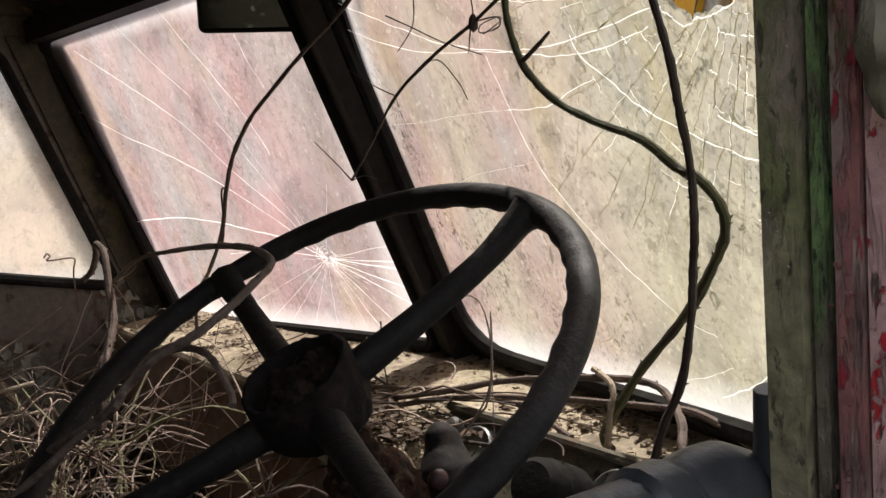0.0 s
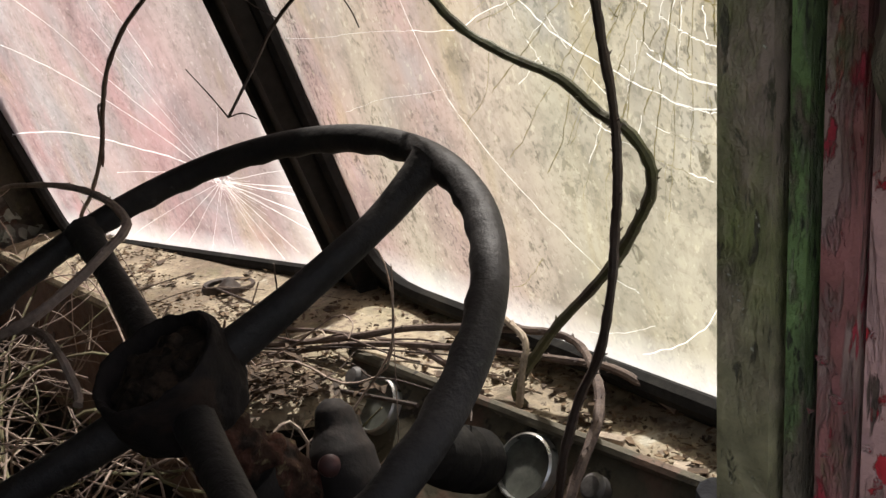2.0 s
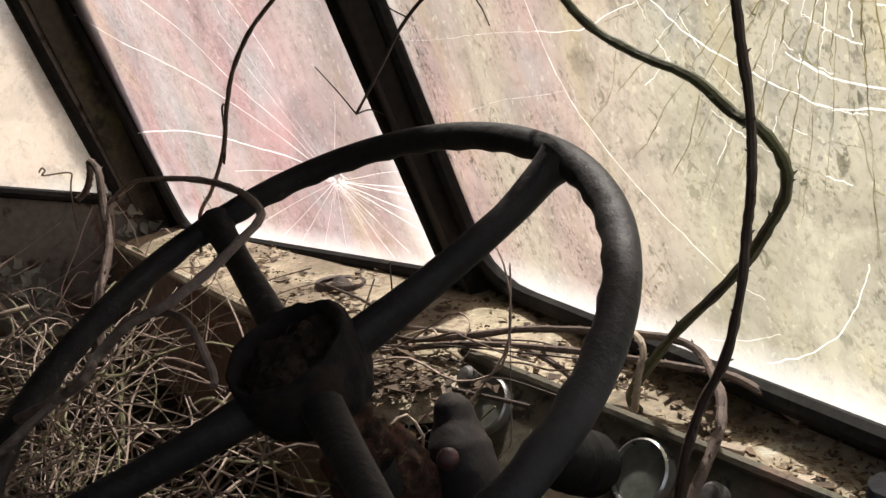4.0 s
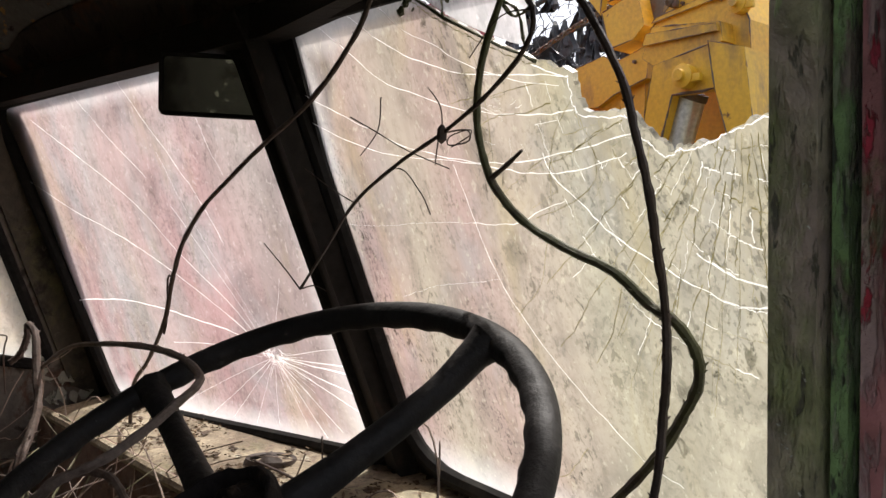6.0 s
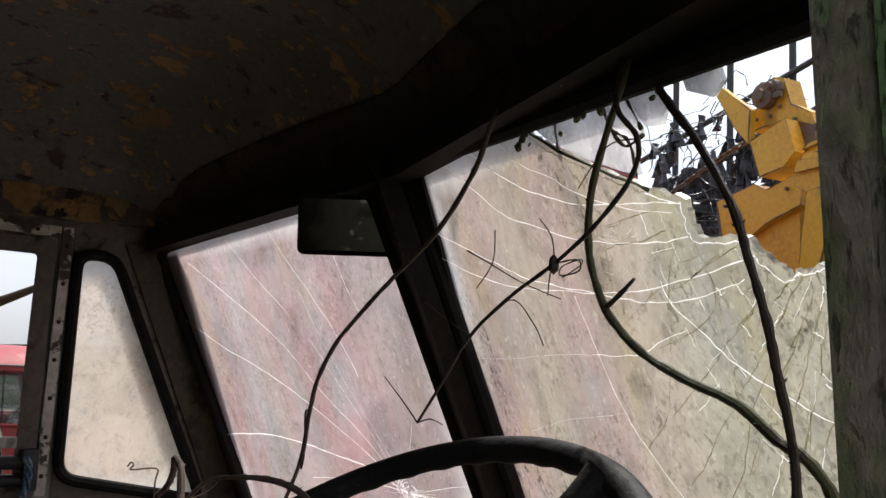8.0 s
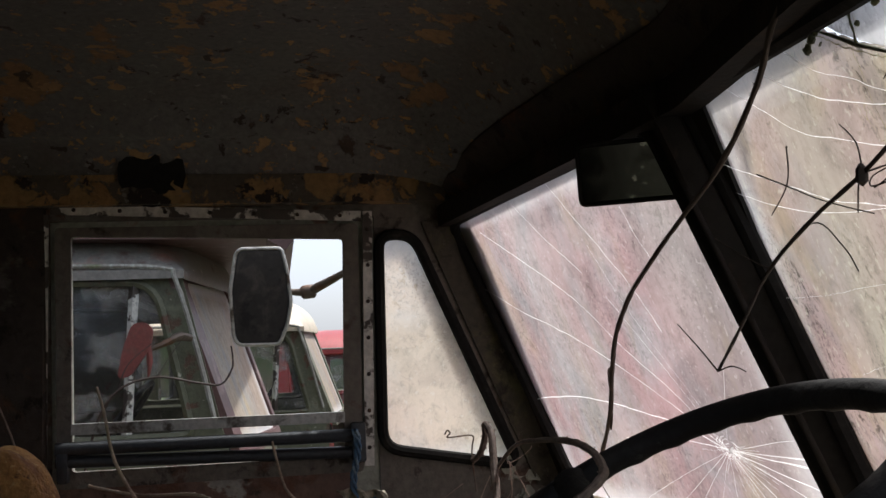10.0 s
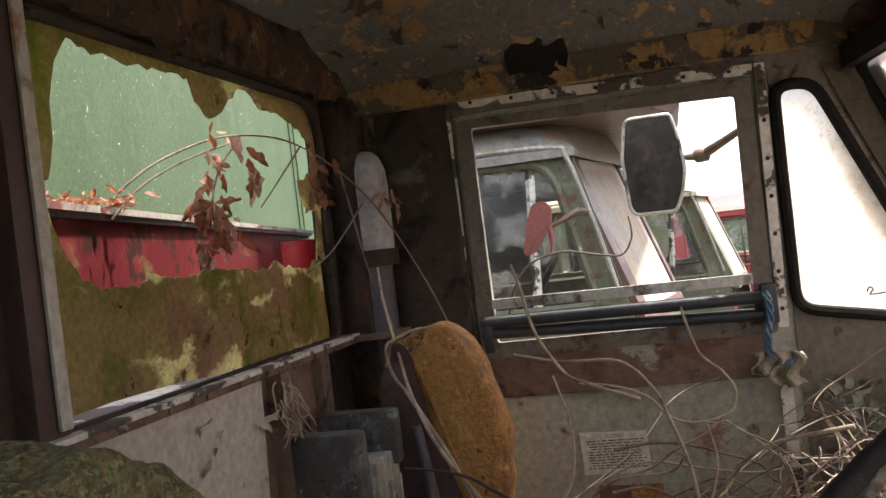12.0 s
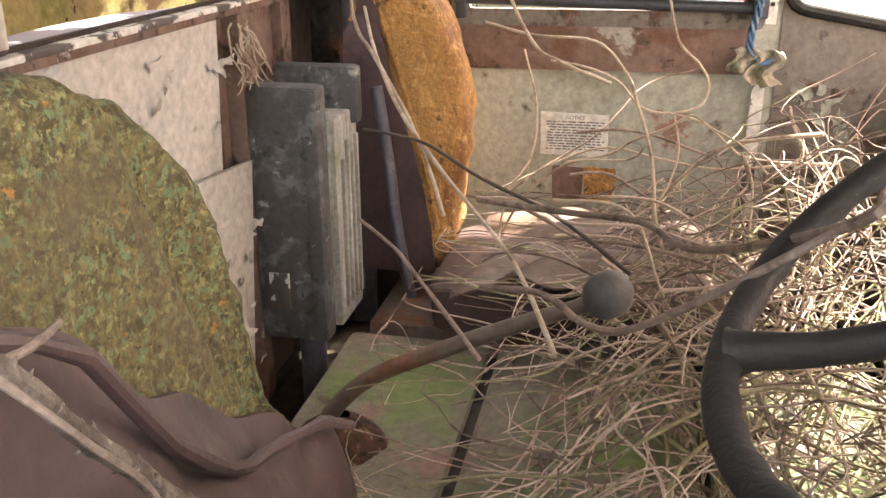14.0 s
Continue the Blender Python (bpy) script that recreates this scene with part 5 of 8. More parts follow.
# what carries the cab
under = thing("chassis", (-1.08, -2.0, 0.0), "rusty lorry chassis and wheels under the cab", "chassis")
for x in (-1.55, -0.62):
    part("rail", block((x - 0.05, -1.0, 0.56), (x + 0.05, 0.9, 0.80), 0.01), "steel", under)
for x in (-1.98, -0.18):
    w = part("wheel", lathe([(0.24, -0.11), (0.44, -0.13), (0.49, -0.09), (0.49, 0.09), (0.44, 0.13), (0.24, 0.11)], (x, 0.32, 0.49), (1, 0, 0), 32), "rubber", under)
    part("rim", lathe([(0, -0.05), (0.12, -0.05), (0.24, -0.09), (0.26, -0.11), (0.26, 0.11), (0.24, 0.09), (0, 0.05)], (x, 0.32, 0.49), (1, 0, 0), 24), "steel", w)
part("axle", tube([(-1.98, 0.32, 0.49), (-0.18, 0.32, 0.49)], 0.05, 12), "steel", under)


# ---------------------------------------------------------------- dashboard


def dash_at(u, v):
    x = -2.06 + u * 2.0
    back = 0.955 - 0.135 * abs(x - X0) / 0.945
    front = float(np.interp(x, [-1.10, -0.99, -0.88, -0.80, -0.775], [0.665, 0.610, 0.585, 0.595, 0.745]))
    front += 0.016 * noise.noise(Vector((x * 14, 2.0, 0))) + 0.008 * noise.noise(Vector((x * 40, 5.0, 0)))
    y = back + 0.02 + (front - back - 0.02) * v
    rise = 0.026 if x > X0 else 0.012
    z = 1.497 - 0.02 * v - 0.014 * max(0, v - 0.8) / 0.2 + rise * (1 - v) ** 2 + 0.004 * noise.noise(Vector((x * 9, y * 9, 0)))
    return Vector((x, y, z))


dash = thing("dashboard", (X0, 0.85, 1.45), "dusty tan metal dashboard shelf strewn with dead leaves", "dashboard")
part("shelf", thicken(grid(dash_at, 60, 12), (0, 0, -0.02)), "dash", dash, "dusty tan shelf")
part("fascia", roughen(block((-2.06, 0.656, 1.22), (-0.97, 0.676, 1.485), 0.008), 0.004, 9), "brown", dash, "rusty brown fascia")
part("edge_roll", tube([(-2.05, 0.661, 1.478), (-0.99, 0.661, 1.478)], 0.011, 8), "dash", dash)
binnacle = thing("instrument_panel", (-0.55, 0.74, 1.40), "mossy tilted instrument panel with round gauges", "instrument panel")


def on_panel(a, b, w=0.0):
    """A point of the tilted instrument panel: a along x, b up its face, w out of it."""
    return Vector((a, 0.755 - 0.53 * (0.055 - b) - 0.85 * w, 1.50 + 0.85 * (b - 0.055) + 0.53 * w))


part("face", plate(rounded([(-0.80, -0.12), (-0.835, 0.055), (-0.30, 0.055), (-0.27, -0.12)], 0.015), [], lambda a, b, w: on_panel(a, b, -w), 0.012), "panel", binnacle, "mossy dark green face", smooth=False)
part("top_edge", tube([on_panel(-0.83, 0.058, 0.004), on_panel(-0.30, 0.058, 0.004)], 0.007, 8), "panel", binnacle)
part("end_cheek", block((-0.30, 0.66, 1.33), (-0.278, 0.80, 1.505), 0.006), "panel", binnacle)
for x, b, r in ((-0.500, 0.012, 0.035), (-0.745, 0.010, 0.034)):
    g = thing("gauge", on_panel(x, b, 0.0), "round gauge with a dull chrome ring and grimy glass", "gauge", "gauges on the panel")
    axis = (0, -0.85, 0.53)
    part("ring", lathe([(r * 0.90, 0.004), (r * 0.93, 0.012), (r, 0.010), (r * 1.04, 0.0), (r * 0.9, -0.002)], on_panel(x, b, 0.0), axis, 32), "chrome", g, "dull chrome ring")
    part("dial", lathe([(0, 0.006), (r * 0.92, 0.005), (r * 0.92, 0.0)], on_panel(x, b, 0.0), axis, 28), "dial", g, "grimy grey dial glass")
for x, b in ((-0.405, 0.02), (-0.787, 0.030), (-0.44, -0.055), (-0.58, -0.07), (-0.53, -0.078)):
    k = thing("switch_knob", on_panel(x, b), "small dull grey dash switch knob", "switch", "knobs on the panel")
    part("knob", lathe([(0.007, 0), (0.008, 0.010), (0.013, 0.012), (0.014, 0.022), (0.010, 0.027), (0, 0.028)], on_panel(x, b), (0, -0.85, 0.53), 16), "knob", k)
black_knob = thing("lever_switch", on_panel(-0.60, 0.0, 0.06), "black ribbed switch barrel under the wheel", "switch")
part("barrel", lathe([(0, 0.0), (0.030, 0.0), (0.034, 0.012), (0.034, 0.045), (0.028, 0.050), (0.028, 0.060), (0.033, 0.063), (0.030, 0.085), (0.024, 0.094), (0, 0.096)], on_panel(-0.555, 0.0, 0.008), (0.22, -0.84, 0.42), 24), "rubber", black_knob)

vent = thing("demister_vent", (-1.300, 0.833, 1.487), "round rusty demister vent in the dash shelf", "vent")
part("ring", lathe([(0.037, -0.004), (0.037, 0.012), (0.043, 0.014), (0.047, 0.004), (0.047, -0.004)], (-1.300, 0.833, 1.487), (0, 0, 1), 26), "vent", vent)
part("well", lathe([(0, -0.012), (0.036, -0.012), (0.036, 0.004)], (-1.300, 0.833, 1.4935), (0, 0, 1), 24), "rubber", vent, "dark vent well")
part("deflector", roughen(lathe([(0.030, -0.008), (0.020, 0.002), (0.008, 0.014), (0, 0.018)], (-1.300, 0.833, 1.4935), (0, 0, 1), 14), 0.003, 40), "vent", vent, "dusty cone deflector")

rnd = random.Random(5)
for mt, count, big, lb in (("dead_leaf", 1300, 1.0, "scattered dead brown leaf fragments on the dash shelf"), ("pale_leaf", 1500, 0.8, "crumbled tan leaf dust and grit on the dash shelf")):
    chips = bmesh.new()
    for k in range(count):
        for _ in range(12):
            x, v = rnd.uniform(-1.95, -0.16), rnd.random() ** 0.8
            p = dash_at((x + 2.06) / 2.0, v) + Vector((0, 0, 0.002))
            if noise.noise(Vector((p.x * 11, p.y * 11, big))) + 0.5 * noise.noise(p * 37) > (0.02 if x < -0.6 else -0.25):
                break
        ln, ang = big * min(0.026, 0.004 + 0.006 * rnd.expovariate(1.0)), rnd.uniform(0, 6.28)
        wd = ln * rnd.uniform(0.12, 0.42)
        d, s = Vector((math.cos(ang), math.sin(ang), rnd.uniform(-0.1, 0.25))), Vector((-math.sin(ang), math.cos(ang), rnd.uniform(-0.3, 0.3)))
        q = [p, p + d * ln * rnd.uniform(0.25, 0.5) + s * wd + Vector((0, 0, 0.002)), p + d * ln, p + d * ln * rnd.uniform(0.5, 0.8) - s * wd * rnd.uniform(0.3, 1.0)]
        vs = [chips.verts.new(c) for c in q]
        lift = [chips.verts.new(c + Vector((0, 0, 0.0007))) for c in q]
        chips.faces.new(vs[::-1])
        chips.faces.new(lift)
        for i in range(4):
            chips.faces.new((vs[i], vs[(i + 1) % 4], lift[(i + 1) % 4], lift[i]))
    tagged(part("leaf_litter", chips, mt, smooth=False), lb, "leaves", kind="stuff")
for x, y, ln, ang in ((-0.40, 0.835, 0.05, 1.0), (-0.45, 0.80, 0.03, 0.3), (-0.36, 0.79, 0.022, 2.0), (-0.42, 0.775, 0.018, 0.8)):
    w = part("wood_chip", roughen(block((x - ln / 2, y - 0.008, 1.486), (x + ln / 2, y + 0.008, 1.494), 0.002, turn=Matrix.Rotation(ang, 3, "Z")), 0.002, 90), "straw")
    tagged(w, "splintered pale wood chip on the dash shelf", "wood chip", "chips on the dash")

rnd = random.Random(77)
pile = bmesh.new()
for k in range(260):
    p = Vector((rnd.gauss(-0.86, 0.075), rnd.gauss(0.645, 0.038), 1.482 + rnd.random() ** 2 * 0.022))
    ang = rnd.uniform(0, 6.28)
    d = Vector((math.cos(ang), math.sin(ang), rnd.uniform(-0.4, 0.4))) * rnd.uniform(0.008, 0.035)
    w = Vector((-d.y, d.x, rnd.uniform(-0.01, 0.01))) * rnd.uniform(0.10, 0.35)
    mid = p + d * 0.5 + Vector((0, 0, rnd.uniform(0.001, 0.006)))
    low = [pile.verts.new(c) for c in (p, mid - w, p + d, mid + w)]
    top = [pile.verts.new(v.co + Vector((0, 0, 0.0008))) for v in low]
    pile.faces.new(low[::-1])
    pile.faces.new(top)
    for i in range(4):
        pile.faces.new((low[i], low[(i + 1) % 4], top[(i + 1) % 4], top[i]))
tagged(part("leaf_litter", pile, "dead_leaf", smooth=False), "heaped crumbled brown leaves on the dash edge", "leaves", kind="stuff")

# ---------------------------------------------------------------- steering wheel
WC = Vector((-0.523, 0.3635, 1.6624))
WN = Vector((math.cos(radians(57.1)) * math.cos(radians(-81.4)), math.cos(radians(57.1)) * math.sin(radians(-81.4)), math.sin(radians(57.1))))
SR = Vector((0.275, 0.822, 0.50))
SR = (SR - WN * SR.dot(WN)).normalized()
SL = WN.cross(SR).normalized()
if SL.x > 0:
    SL = -SL
wheel = thing("steering_wheel", WC, "large black four-spoke steering wheel with cracked rim", "steering wheel")
rim_r, tube_r = 0.2627, 0.0130
rim = bmesh.new()
rings = []
for k in range(120):
    a = 2 * math.pi * k / 120
    out = SR * math.cos(a) + SL * math.sin(a)
    ring = []
    for j in range(14):
        b = 2 * math.pi * j / 14
        rad = tube_r * (1 + (0.16 * max(0, math.sin(40 * a)) if math.cos(b) < -0.2 and WN.z > 0 else 0))
        ring.append(rim.verts.new(WC + out * (rim_r + rad * math.cos(b)) + WN * (rad * 0.92 * math.sin(b))))
    rings.append(ring)
for k in range(120):
    a, b = rings[k], rings[(k + 1) % 120]
    for j in range(14):
        rim.faces.new((a[j], a[(j + 1) % 14], b[(j + 1) % 14], b[j]))
part("rim", rim, "wheel", wheel, "cracked black rim with finger grips")
for d in (SR, SL, -SR, -SL):
    pts = [WC - WN * 0.033 + d * 0.033, WC - WN * 0.027 + d * 0.11, WC - WN * 0.016 + d * 0.195, WC - WN * 0.003 + d * 0.241, WC + d * 0.257]
    part("spoke", tube(pts, [0.0175, 0.0138, 0.0124, 0.0145, 0.020], 12, True), "wheel", wheel)
cup = [(v.x, v.y) for v in catmull([Vector((a, b, 0)) for a, b in ((0.004, -0.069), (0.030, -0.068), (0.046, -0.058), (0.0515, -0.042), (0.052, -0.022), (0.0515, -0.006), (0.049, 0.001), (0.045, -0.001), (0.043, -0.010), (0.042, -0.024))], 4)]
part("hub", roughen(roughen(lathe(cup, WC, WN, 96), 0.0035, 40), 0.0022, 120), "hub", wheel, "rusty black hub with its cap missing")
filling = [(0, -0.004)] + [(0.0043 * k, -0.005 - 0.009 * (k / 10) ** 3) for k in range(1, 11)] + [(0.043, -0.034)]
part("horn_plate", roughen(roughen(lathe(filling, WC, WN, 60), 0.008, 60), 0.004, 150), "hub_crust", wheel, "crusted brown plate inside the hub")
for k in range(4):
    a = 0.5 + 1.6 * k
    c = WC + (SR * math.cos(a) + SL * math.sin(a)) * 0.024 - WN * 0.004
    part("stud", lathe([(0, 0.006), (0.004, 0.005), (0.0055, 0.0), (0.0055, -0.01)], c, WN, 8), "hub_crust", wheel)
column = thing("steering_column", WC - WN * 0.62, "dark steering column with a torn brown gaiter", "steering column")
part("tube", tube([WC - WN * 0.13, WC - WN * 0.62], 0.034, 16), "wheel", column)
bag = [(v.x, v.y) for v in catmull([Vector((a, b, 0)) for a, b in ((0.028, -0.31), (0.030, -0.27), (0.035, -0.22), (0.037, -0.17), (0.030, -0.13), (0.022, -0.095), (0.020, -0.065))], 9)]
part("gaiter", roughen(roughen(lathe(bag, WC + Vector((0.002, 0.004, 0)), WN, 96), 0.013, 30), 0.006, 90), "gaiter", column, "torn crumpled brown gaiter")
sw = WC - WN * 0.15 + Vector((0.045, -0.01, -0.055))
stalk_box = thing("indicator_switch", sw, "grey indicator switch housing with a red knob", "switch")
part("housing", roughen(tube([(-0.493, 0.52, 1.498), (-0.508, 0.518, 1.521), (-0.519, 0.52, 1.543), (-0.528, 0.523, 1.563), (-0.533, 0.524, 1.577), (-0.536, 0.526, 1.585)], [0.026, 0.030, 0.029, 0.019, 0.016, 0.007], 18, True), 0.002, 25), "switch", stalk_box, "chalky dark housing")
part("red_knob", lathe([(0, 0.004), (0.006, 0.0037), (0.0095, 0.001), (0.010, -0.012)], (-0.499, 0.4955, 1.545), (0.80, -0.42, 0.42), 20), "redknob", stalk_box, "dull red knob")

# interior mirror on the header
mm = Vector((-1.25, 0.677, 2.112))
mn = Vector((0.86, -0.48, -0.17)).normalized()
mx = Vector((0, 0, 1)).cross(mn).normalized()
my = mn.cross(mx)
mirror = thing("rear_view_mirror", mm, "black interior mirror with cracked silvering", "mirror")


def on_mirror(a, b, w):
    return mm + mx * a + my * b + mn * w


part("housing", plate(rounded([(-0.079, -0.048), (0.079, -0.048), (0.079, 0.048), (-0.079, 0.048)], 0.010), [], lambda a, b, w: on_mirror(a * (1 if w < 0.01 else 0.9), b * (1 if w < 0.01 else 0.85), -w), 0.018), "rubber", mirror)
part("glass", plate(rounded([(-0.073, -0.042), (0.073, -0.042), (0.073, 0.042), (-0.073, 0.042)], 0.008), [], lambda a, b, w: on_mirror(a, b, 0.0005 + w), 0.002), "mirrorglass", mirror, "flaking mirror glass", smooth=False)
part("rim", tube([on_mirror(a, b, 0.001) for a, b in rounded([(-0.078, -0.047), (0.078, -0.047), (0.078, 0.047), (-0.078, 0.047)], 0.010)], 0.003, 6, closed=True), "rubber", mirror)
part("stem", tube([on_mirror(0.03, 0.04, -0.015), on_mirror(0.04, 0.07, -0.02), on_mirror(0.035, 0.10, -0.01)], 0.006, 8, True), "chrome", mirror, "dull chrome stem")

motor = thing("wiper_motor_cover", (-0.80, 0.62, 2.20), "dark dusty wiper motor cover under the header", "wiper motor")
part("cover", roughen(lathe([(0, 0.0), (0.024, 0.0), (0.028, 0.012), (0.028, 0.125), (0.022, 0.138), (0, 0.14)], (-0.82, 0.665, 2.215), (0.95, 0.05, -0.05), 24), 0.003, 30), "dark", motor)

# ---------------------------------------------------------------- seats and things on the rear wall
seat = thing("driver_seat", (-0.45, -0.2, 0.85), "driver's seat with moss-grown foam and torn brown vinyl", "seat")


def hump_back(x0, x1, y0, y1, z0, z1, lean=0.06, n=26):
    """A padded backrest with a round top; y0 is its front."""
    def outline(t):
        a = math.pi * t
        return (x0 + x1) / 2 + (x1 - x0) / 2 * math.copysign(abs(math.cos(a)) ** 0.95, math.cos(a)), z0 + (z1 - z0) * abs(math.sin(a)) ** 0.80
    bm = bmesh.new()
    layers = []
    for w, s in ((0.0, 0.80), (0.10, 0.93), (0.3, 1.0), (0.7, 1.0), (0.9, 0.93), (1.0, 0.8)):
        ring = []
        for k in range(n + 1):
            x, z = outline(k / n)
            cx = (x0 + x1) / 2
            zz = z0 + (z - z0) * (0.9 + 0.1 * s)
            ring.append(bm.verts.new((cx + (x - cx) * s, y0 + (y1 - y0) * w - lean * (zz - z0) / (z1 - z0), zz)))
        layers.append(ring)
    for a, b in zip(layers, layers[1:]):
        for k in range(n):
            bm.faces.new((a[k], a[k + 1], b[k + 1], b[k]))
    bm.faces.new(layers[0][::-1])
    bm.faces.new(layers[-1])
    bmesh.ops.triangulate(bm, faces=[f for f in bm.faces if len(f.verts) > 4])
    bmesh.ops.subdivide_edges(bm, edges=bm.edges[:], cuts=4, use_grid_fill=True)
    return bm


part("backrest", roughen(roughen(hump_back(-0.722, -0.13, -0.20, -0.36, 1.10, 1.752), 0.012, 14), 0.007, 45), "mossfoam", seat, "moss-covered foam backrest")


def cover_top(x):
    """Height of the torn edge of the seat's vinyl cover."""
    return float(np.interp(x, [-0.78, -0.74, -0.60, -0.50, -0.42, -0.36, -0.25, -0.12], [1.33, 1.347, 1.435, 1.504, 1.562, 1.620, 1.70, 1.745]))


def skirt(u, v):
    x = -0.775 + 0.64 * u
    top = cover_top(x) + 0.006 * math.sin(31 * u)
    z = top - (top - 1.04) * v
    bulge = 0.012 + 0.05 * math.sin(math.pi * min(1, v * 1.6)) * (0.4 + 0.6 * math.sin(math.pi * u)) + 0.008 * math.sin(12 * u + 5 * v)
    return Vector((x, -0.225 - 0.05 * abs(u - 0.5) ** 2 + bulge, z))


def hem(x):
    """The drooping fold of the cover below its torn edge."""
    return float(np.interp(x, [-0.77, -0.65, -0.53, -0.47, -0.43, -0.375, -0.31, -0.20, -0.13], [1.33, 1.406, 1.457, 1.476, 1.50, 1.555, 1.648, 1.70, 1.74]))


part("torn_cover", thicken(roughen(grid(skirt, 44, 26), 0.008, 16), (0, -0.006, 0)), "vinyl", seat, "torn brown vinyl cover")
part("rolled_hem", roughen(tube([(x, -0.195 + 0.02 * math.sin(math.pi * (x + 0.77) / 0.64), hem(x)) for x in [-0.765 + 0.032 * k for k in range(20)]], 0.0055, 8), 0.003, 40), "vinyl", seat, "rolled vinyl edge")
part("cushion", roughen(block((-0.78, -0.22, 0.98), (-0.14, 0.10, 1.12), 0.05), 0.01, 8), "vinyl", seat, "brown vinyl cushion")
part("base", block((-0.72, -0.28, 0.85), (-0.18, 0.12, 0.99), 0.01), "steel", seat)

pseat = thing("passenger_seat", (-1.78, -0.3, 0.85), "passenger seat with exposed orange foam and torn vinyl", "seat")


def profile_back(x0, x1, foam_only):
    """The seat's edge: a curved slab drawn by its side outline and run across."""
    side_line = [(-0.47, 1.10), (-0.47, 1.45), (-0.455, 1.60), (-0.425, 1.67), (-0.37, 1.70), (-0.31, 1.685), (-0.265, 1.62), (-0.235, 1.52), (-0.225, 1.42), (-0.235, 1.32), (-0.25, 1.20), (-0.27, 1.10)]
    return plate(rounded(side_line, 0.03, 3), [], lambda a, b, w: (x0 + w, a - 0.035, b), x1 - x0)


body = profile_back(-1.92, -1.76, True)
bmesh.ops.dissolve_limit(body, angle_limit=0.02, verts=body.verts[:], edges=body.edges[:])
body.normal_update()
bmesh.ops.bevel(body, geom=[e for e in body.edges if len(e.link_faces) == 2 and e.calc_face_angle(0) > 1.2], offset=0.035, segments=4, affect="EDGES", profile=0.5)
bmesh.ops.triangulate(body, faces=body.faces[:])
bmesh.ops.subdivide_edges(body, edges=body.edges[:], cuts=2, use_grid_fill=True)
part("foam", roughen(body, 0.012, 16), "foam", pseat, "weathered orange foam")
torn = plate(rounded([(-0.478, 1.10), (-0.478, 1.45), (-0.462, 1.60), (-0.43, 1.675), (-0.40, 1.66), (-0.385, 1.56), (-0.345, 1.42), (-0.305, 1.28), (-0.285, 1.10)], 0.02, 3), [], lambda a, b, w: (-1.764 + w, a - 0.035, b), 0.012)
bmesh.ops.subdivide_edges(torn, edges=torn.edges[:], cuts=2, use_grid_fill=True)
part("torn_cover", roughen(torn, 0.008, 22), "vinyl", pseat, "torn dark brown vinyl side")
part("piping", roughen(tube([(-1.762, a - 0.035, b) for a, b in ((-0.452, 1.62), (-0.425, 1.672), (-0.395, 1.64), (-0.37, 1.56), (-0.335, 1.44), (-0.30, 1.30), (-0.285, 1.20))], 0.007, 8, True), 0.003, 60), "foam", pseat, "pale frayed piping")
part("cushion", roughen(block((-1.94, -0.30, 1.05), (-1.55, 0.22, 1.16), 0.04), 0.016, 7), "vinyl", pseat, "crumpled brown vinyl cushion")
part("base", block((-2.02, -0.42, 0.85), (-1.58, 0.18, 1.06), 0.01), "steel", pseat)


def crumpled(u, v):
    x, y = -1.96 + 0.46 * u, -0.24 + 0.50 * v
    q = Vector((x * 6, y * 6, 3.0))
    fold = 0.022 * abs(math.sin(9 * u + 5 * v + 2.5 * noise.noise(q))) + 0.030 * noise.noise(q * 1.3)
    return Vector((x + 0.02 * noise.noise(q * 2), y, 1.185 + fold - 0.05 * (2 * abs(v - 0.45)) ** 3))


part("crumpled_cover", thicken(grid(crumpled, 44, 44), (0, 0, -0.004)), "brownvinyl", pseat, "crumpled torn brown vinyl")

fuse = thing("fuse_box", (-1.56, -0.54, 0.85), "chalky black plastic fuse box standing at the rear wall", "fuse box")
part("cover", block((-1.553, -0.612, 1.045), (-1.502, -0.474, 1.538), 0.014), "blackbox", fuse, "chalky black cover")
part("cover_ridge", block((-1.503, -0.503, 1.05), (-1.498, -0.477, 1.533), 0.002), "blackbox", fuse)
part("body", block((-1.690, -0.606, 1.06), (-1.551, -0.462, 1.47), 0.006), "lichen", fuse, "lichen-grey ribbed body")
part("back_plate", block((-1.692, -0.618, 1.44), (-1.650, -0.448, 1.551), 0.012), "blackbox", fuse)
for k in range(4):
    part("rib", block((-1.675 + 0.028 * k, -0.464, 1.09), (-1.662 + 0.028 * k, -0.455, 1.42 - 0.03 * (k % 2)), 0.003), "lichen", fuse)
part("label_plate", block((-1.503, -0.588, 1.11), (-1.499, -0.548, 1.184), 0.001), "flake", fuse, "worn white label")
part("leg", tube([(-1.56, -0.53, 0.85), (-1.56, -0.53, 1.05)], 0.026, 14), "pipe", fuse, "blue-grey pipe leg")

lever = thing("gear_lever", (-1.15, -0.345, 1.04), "bent rusty gear lever with a grey ball knob", "gear lever")
part("stick", tube([(-1.15, -0.345, 1.0), (-1.15, -0.372, 1.045), (-1.15, -0.355, 1.107), (-1.15, -0.29, 1.175), (-1.145, -0.179, 1.235), (-1.13, -0.06, 1.295), (-1.118, 0.035, 1.338)], [0.0135, 0.0135, 0.0135, 0.013, 0.0125, 0.012, 0.011], 12, True), "steel", lever, "bent rusty stick")
part("knob", lathe([(0, 0.034), (0.016, 0.031), (0.029, 0.018), (0.033, 0.0), (0.029, -0.018), (0.018, -0.03), (0, -0.032)], (-1.116, 0.052, 1.352), (0, 0.6, 0.5), 22), "knob", lever, "grey ball knob")
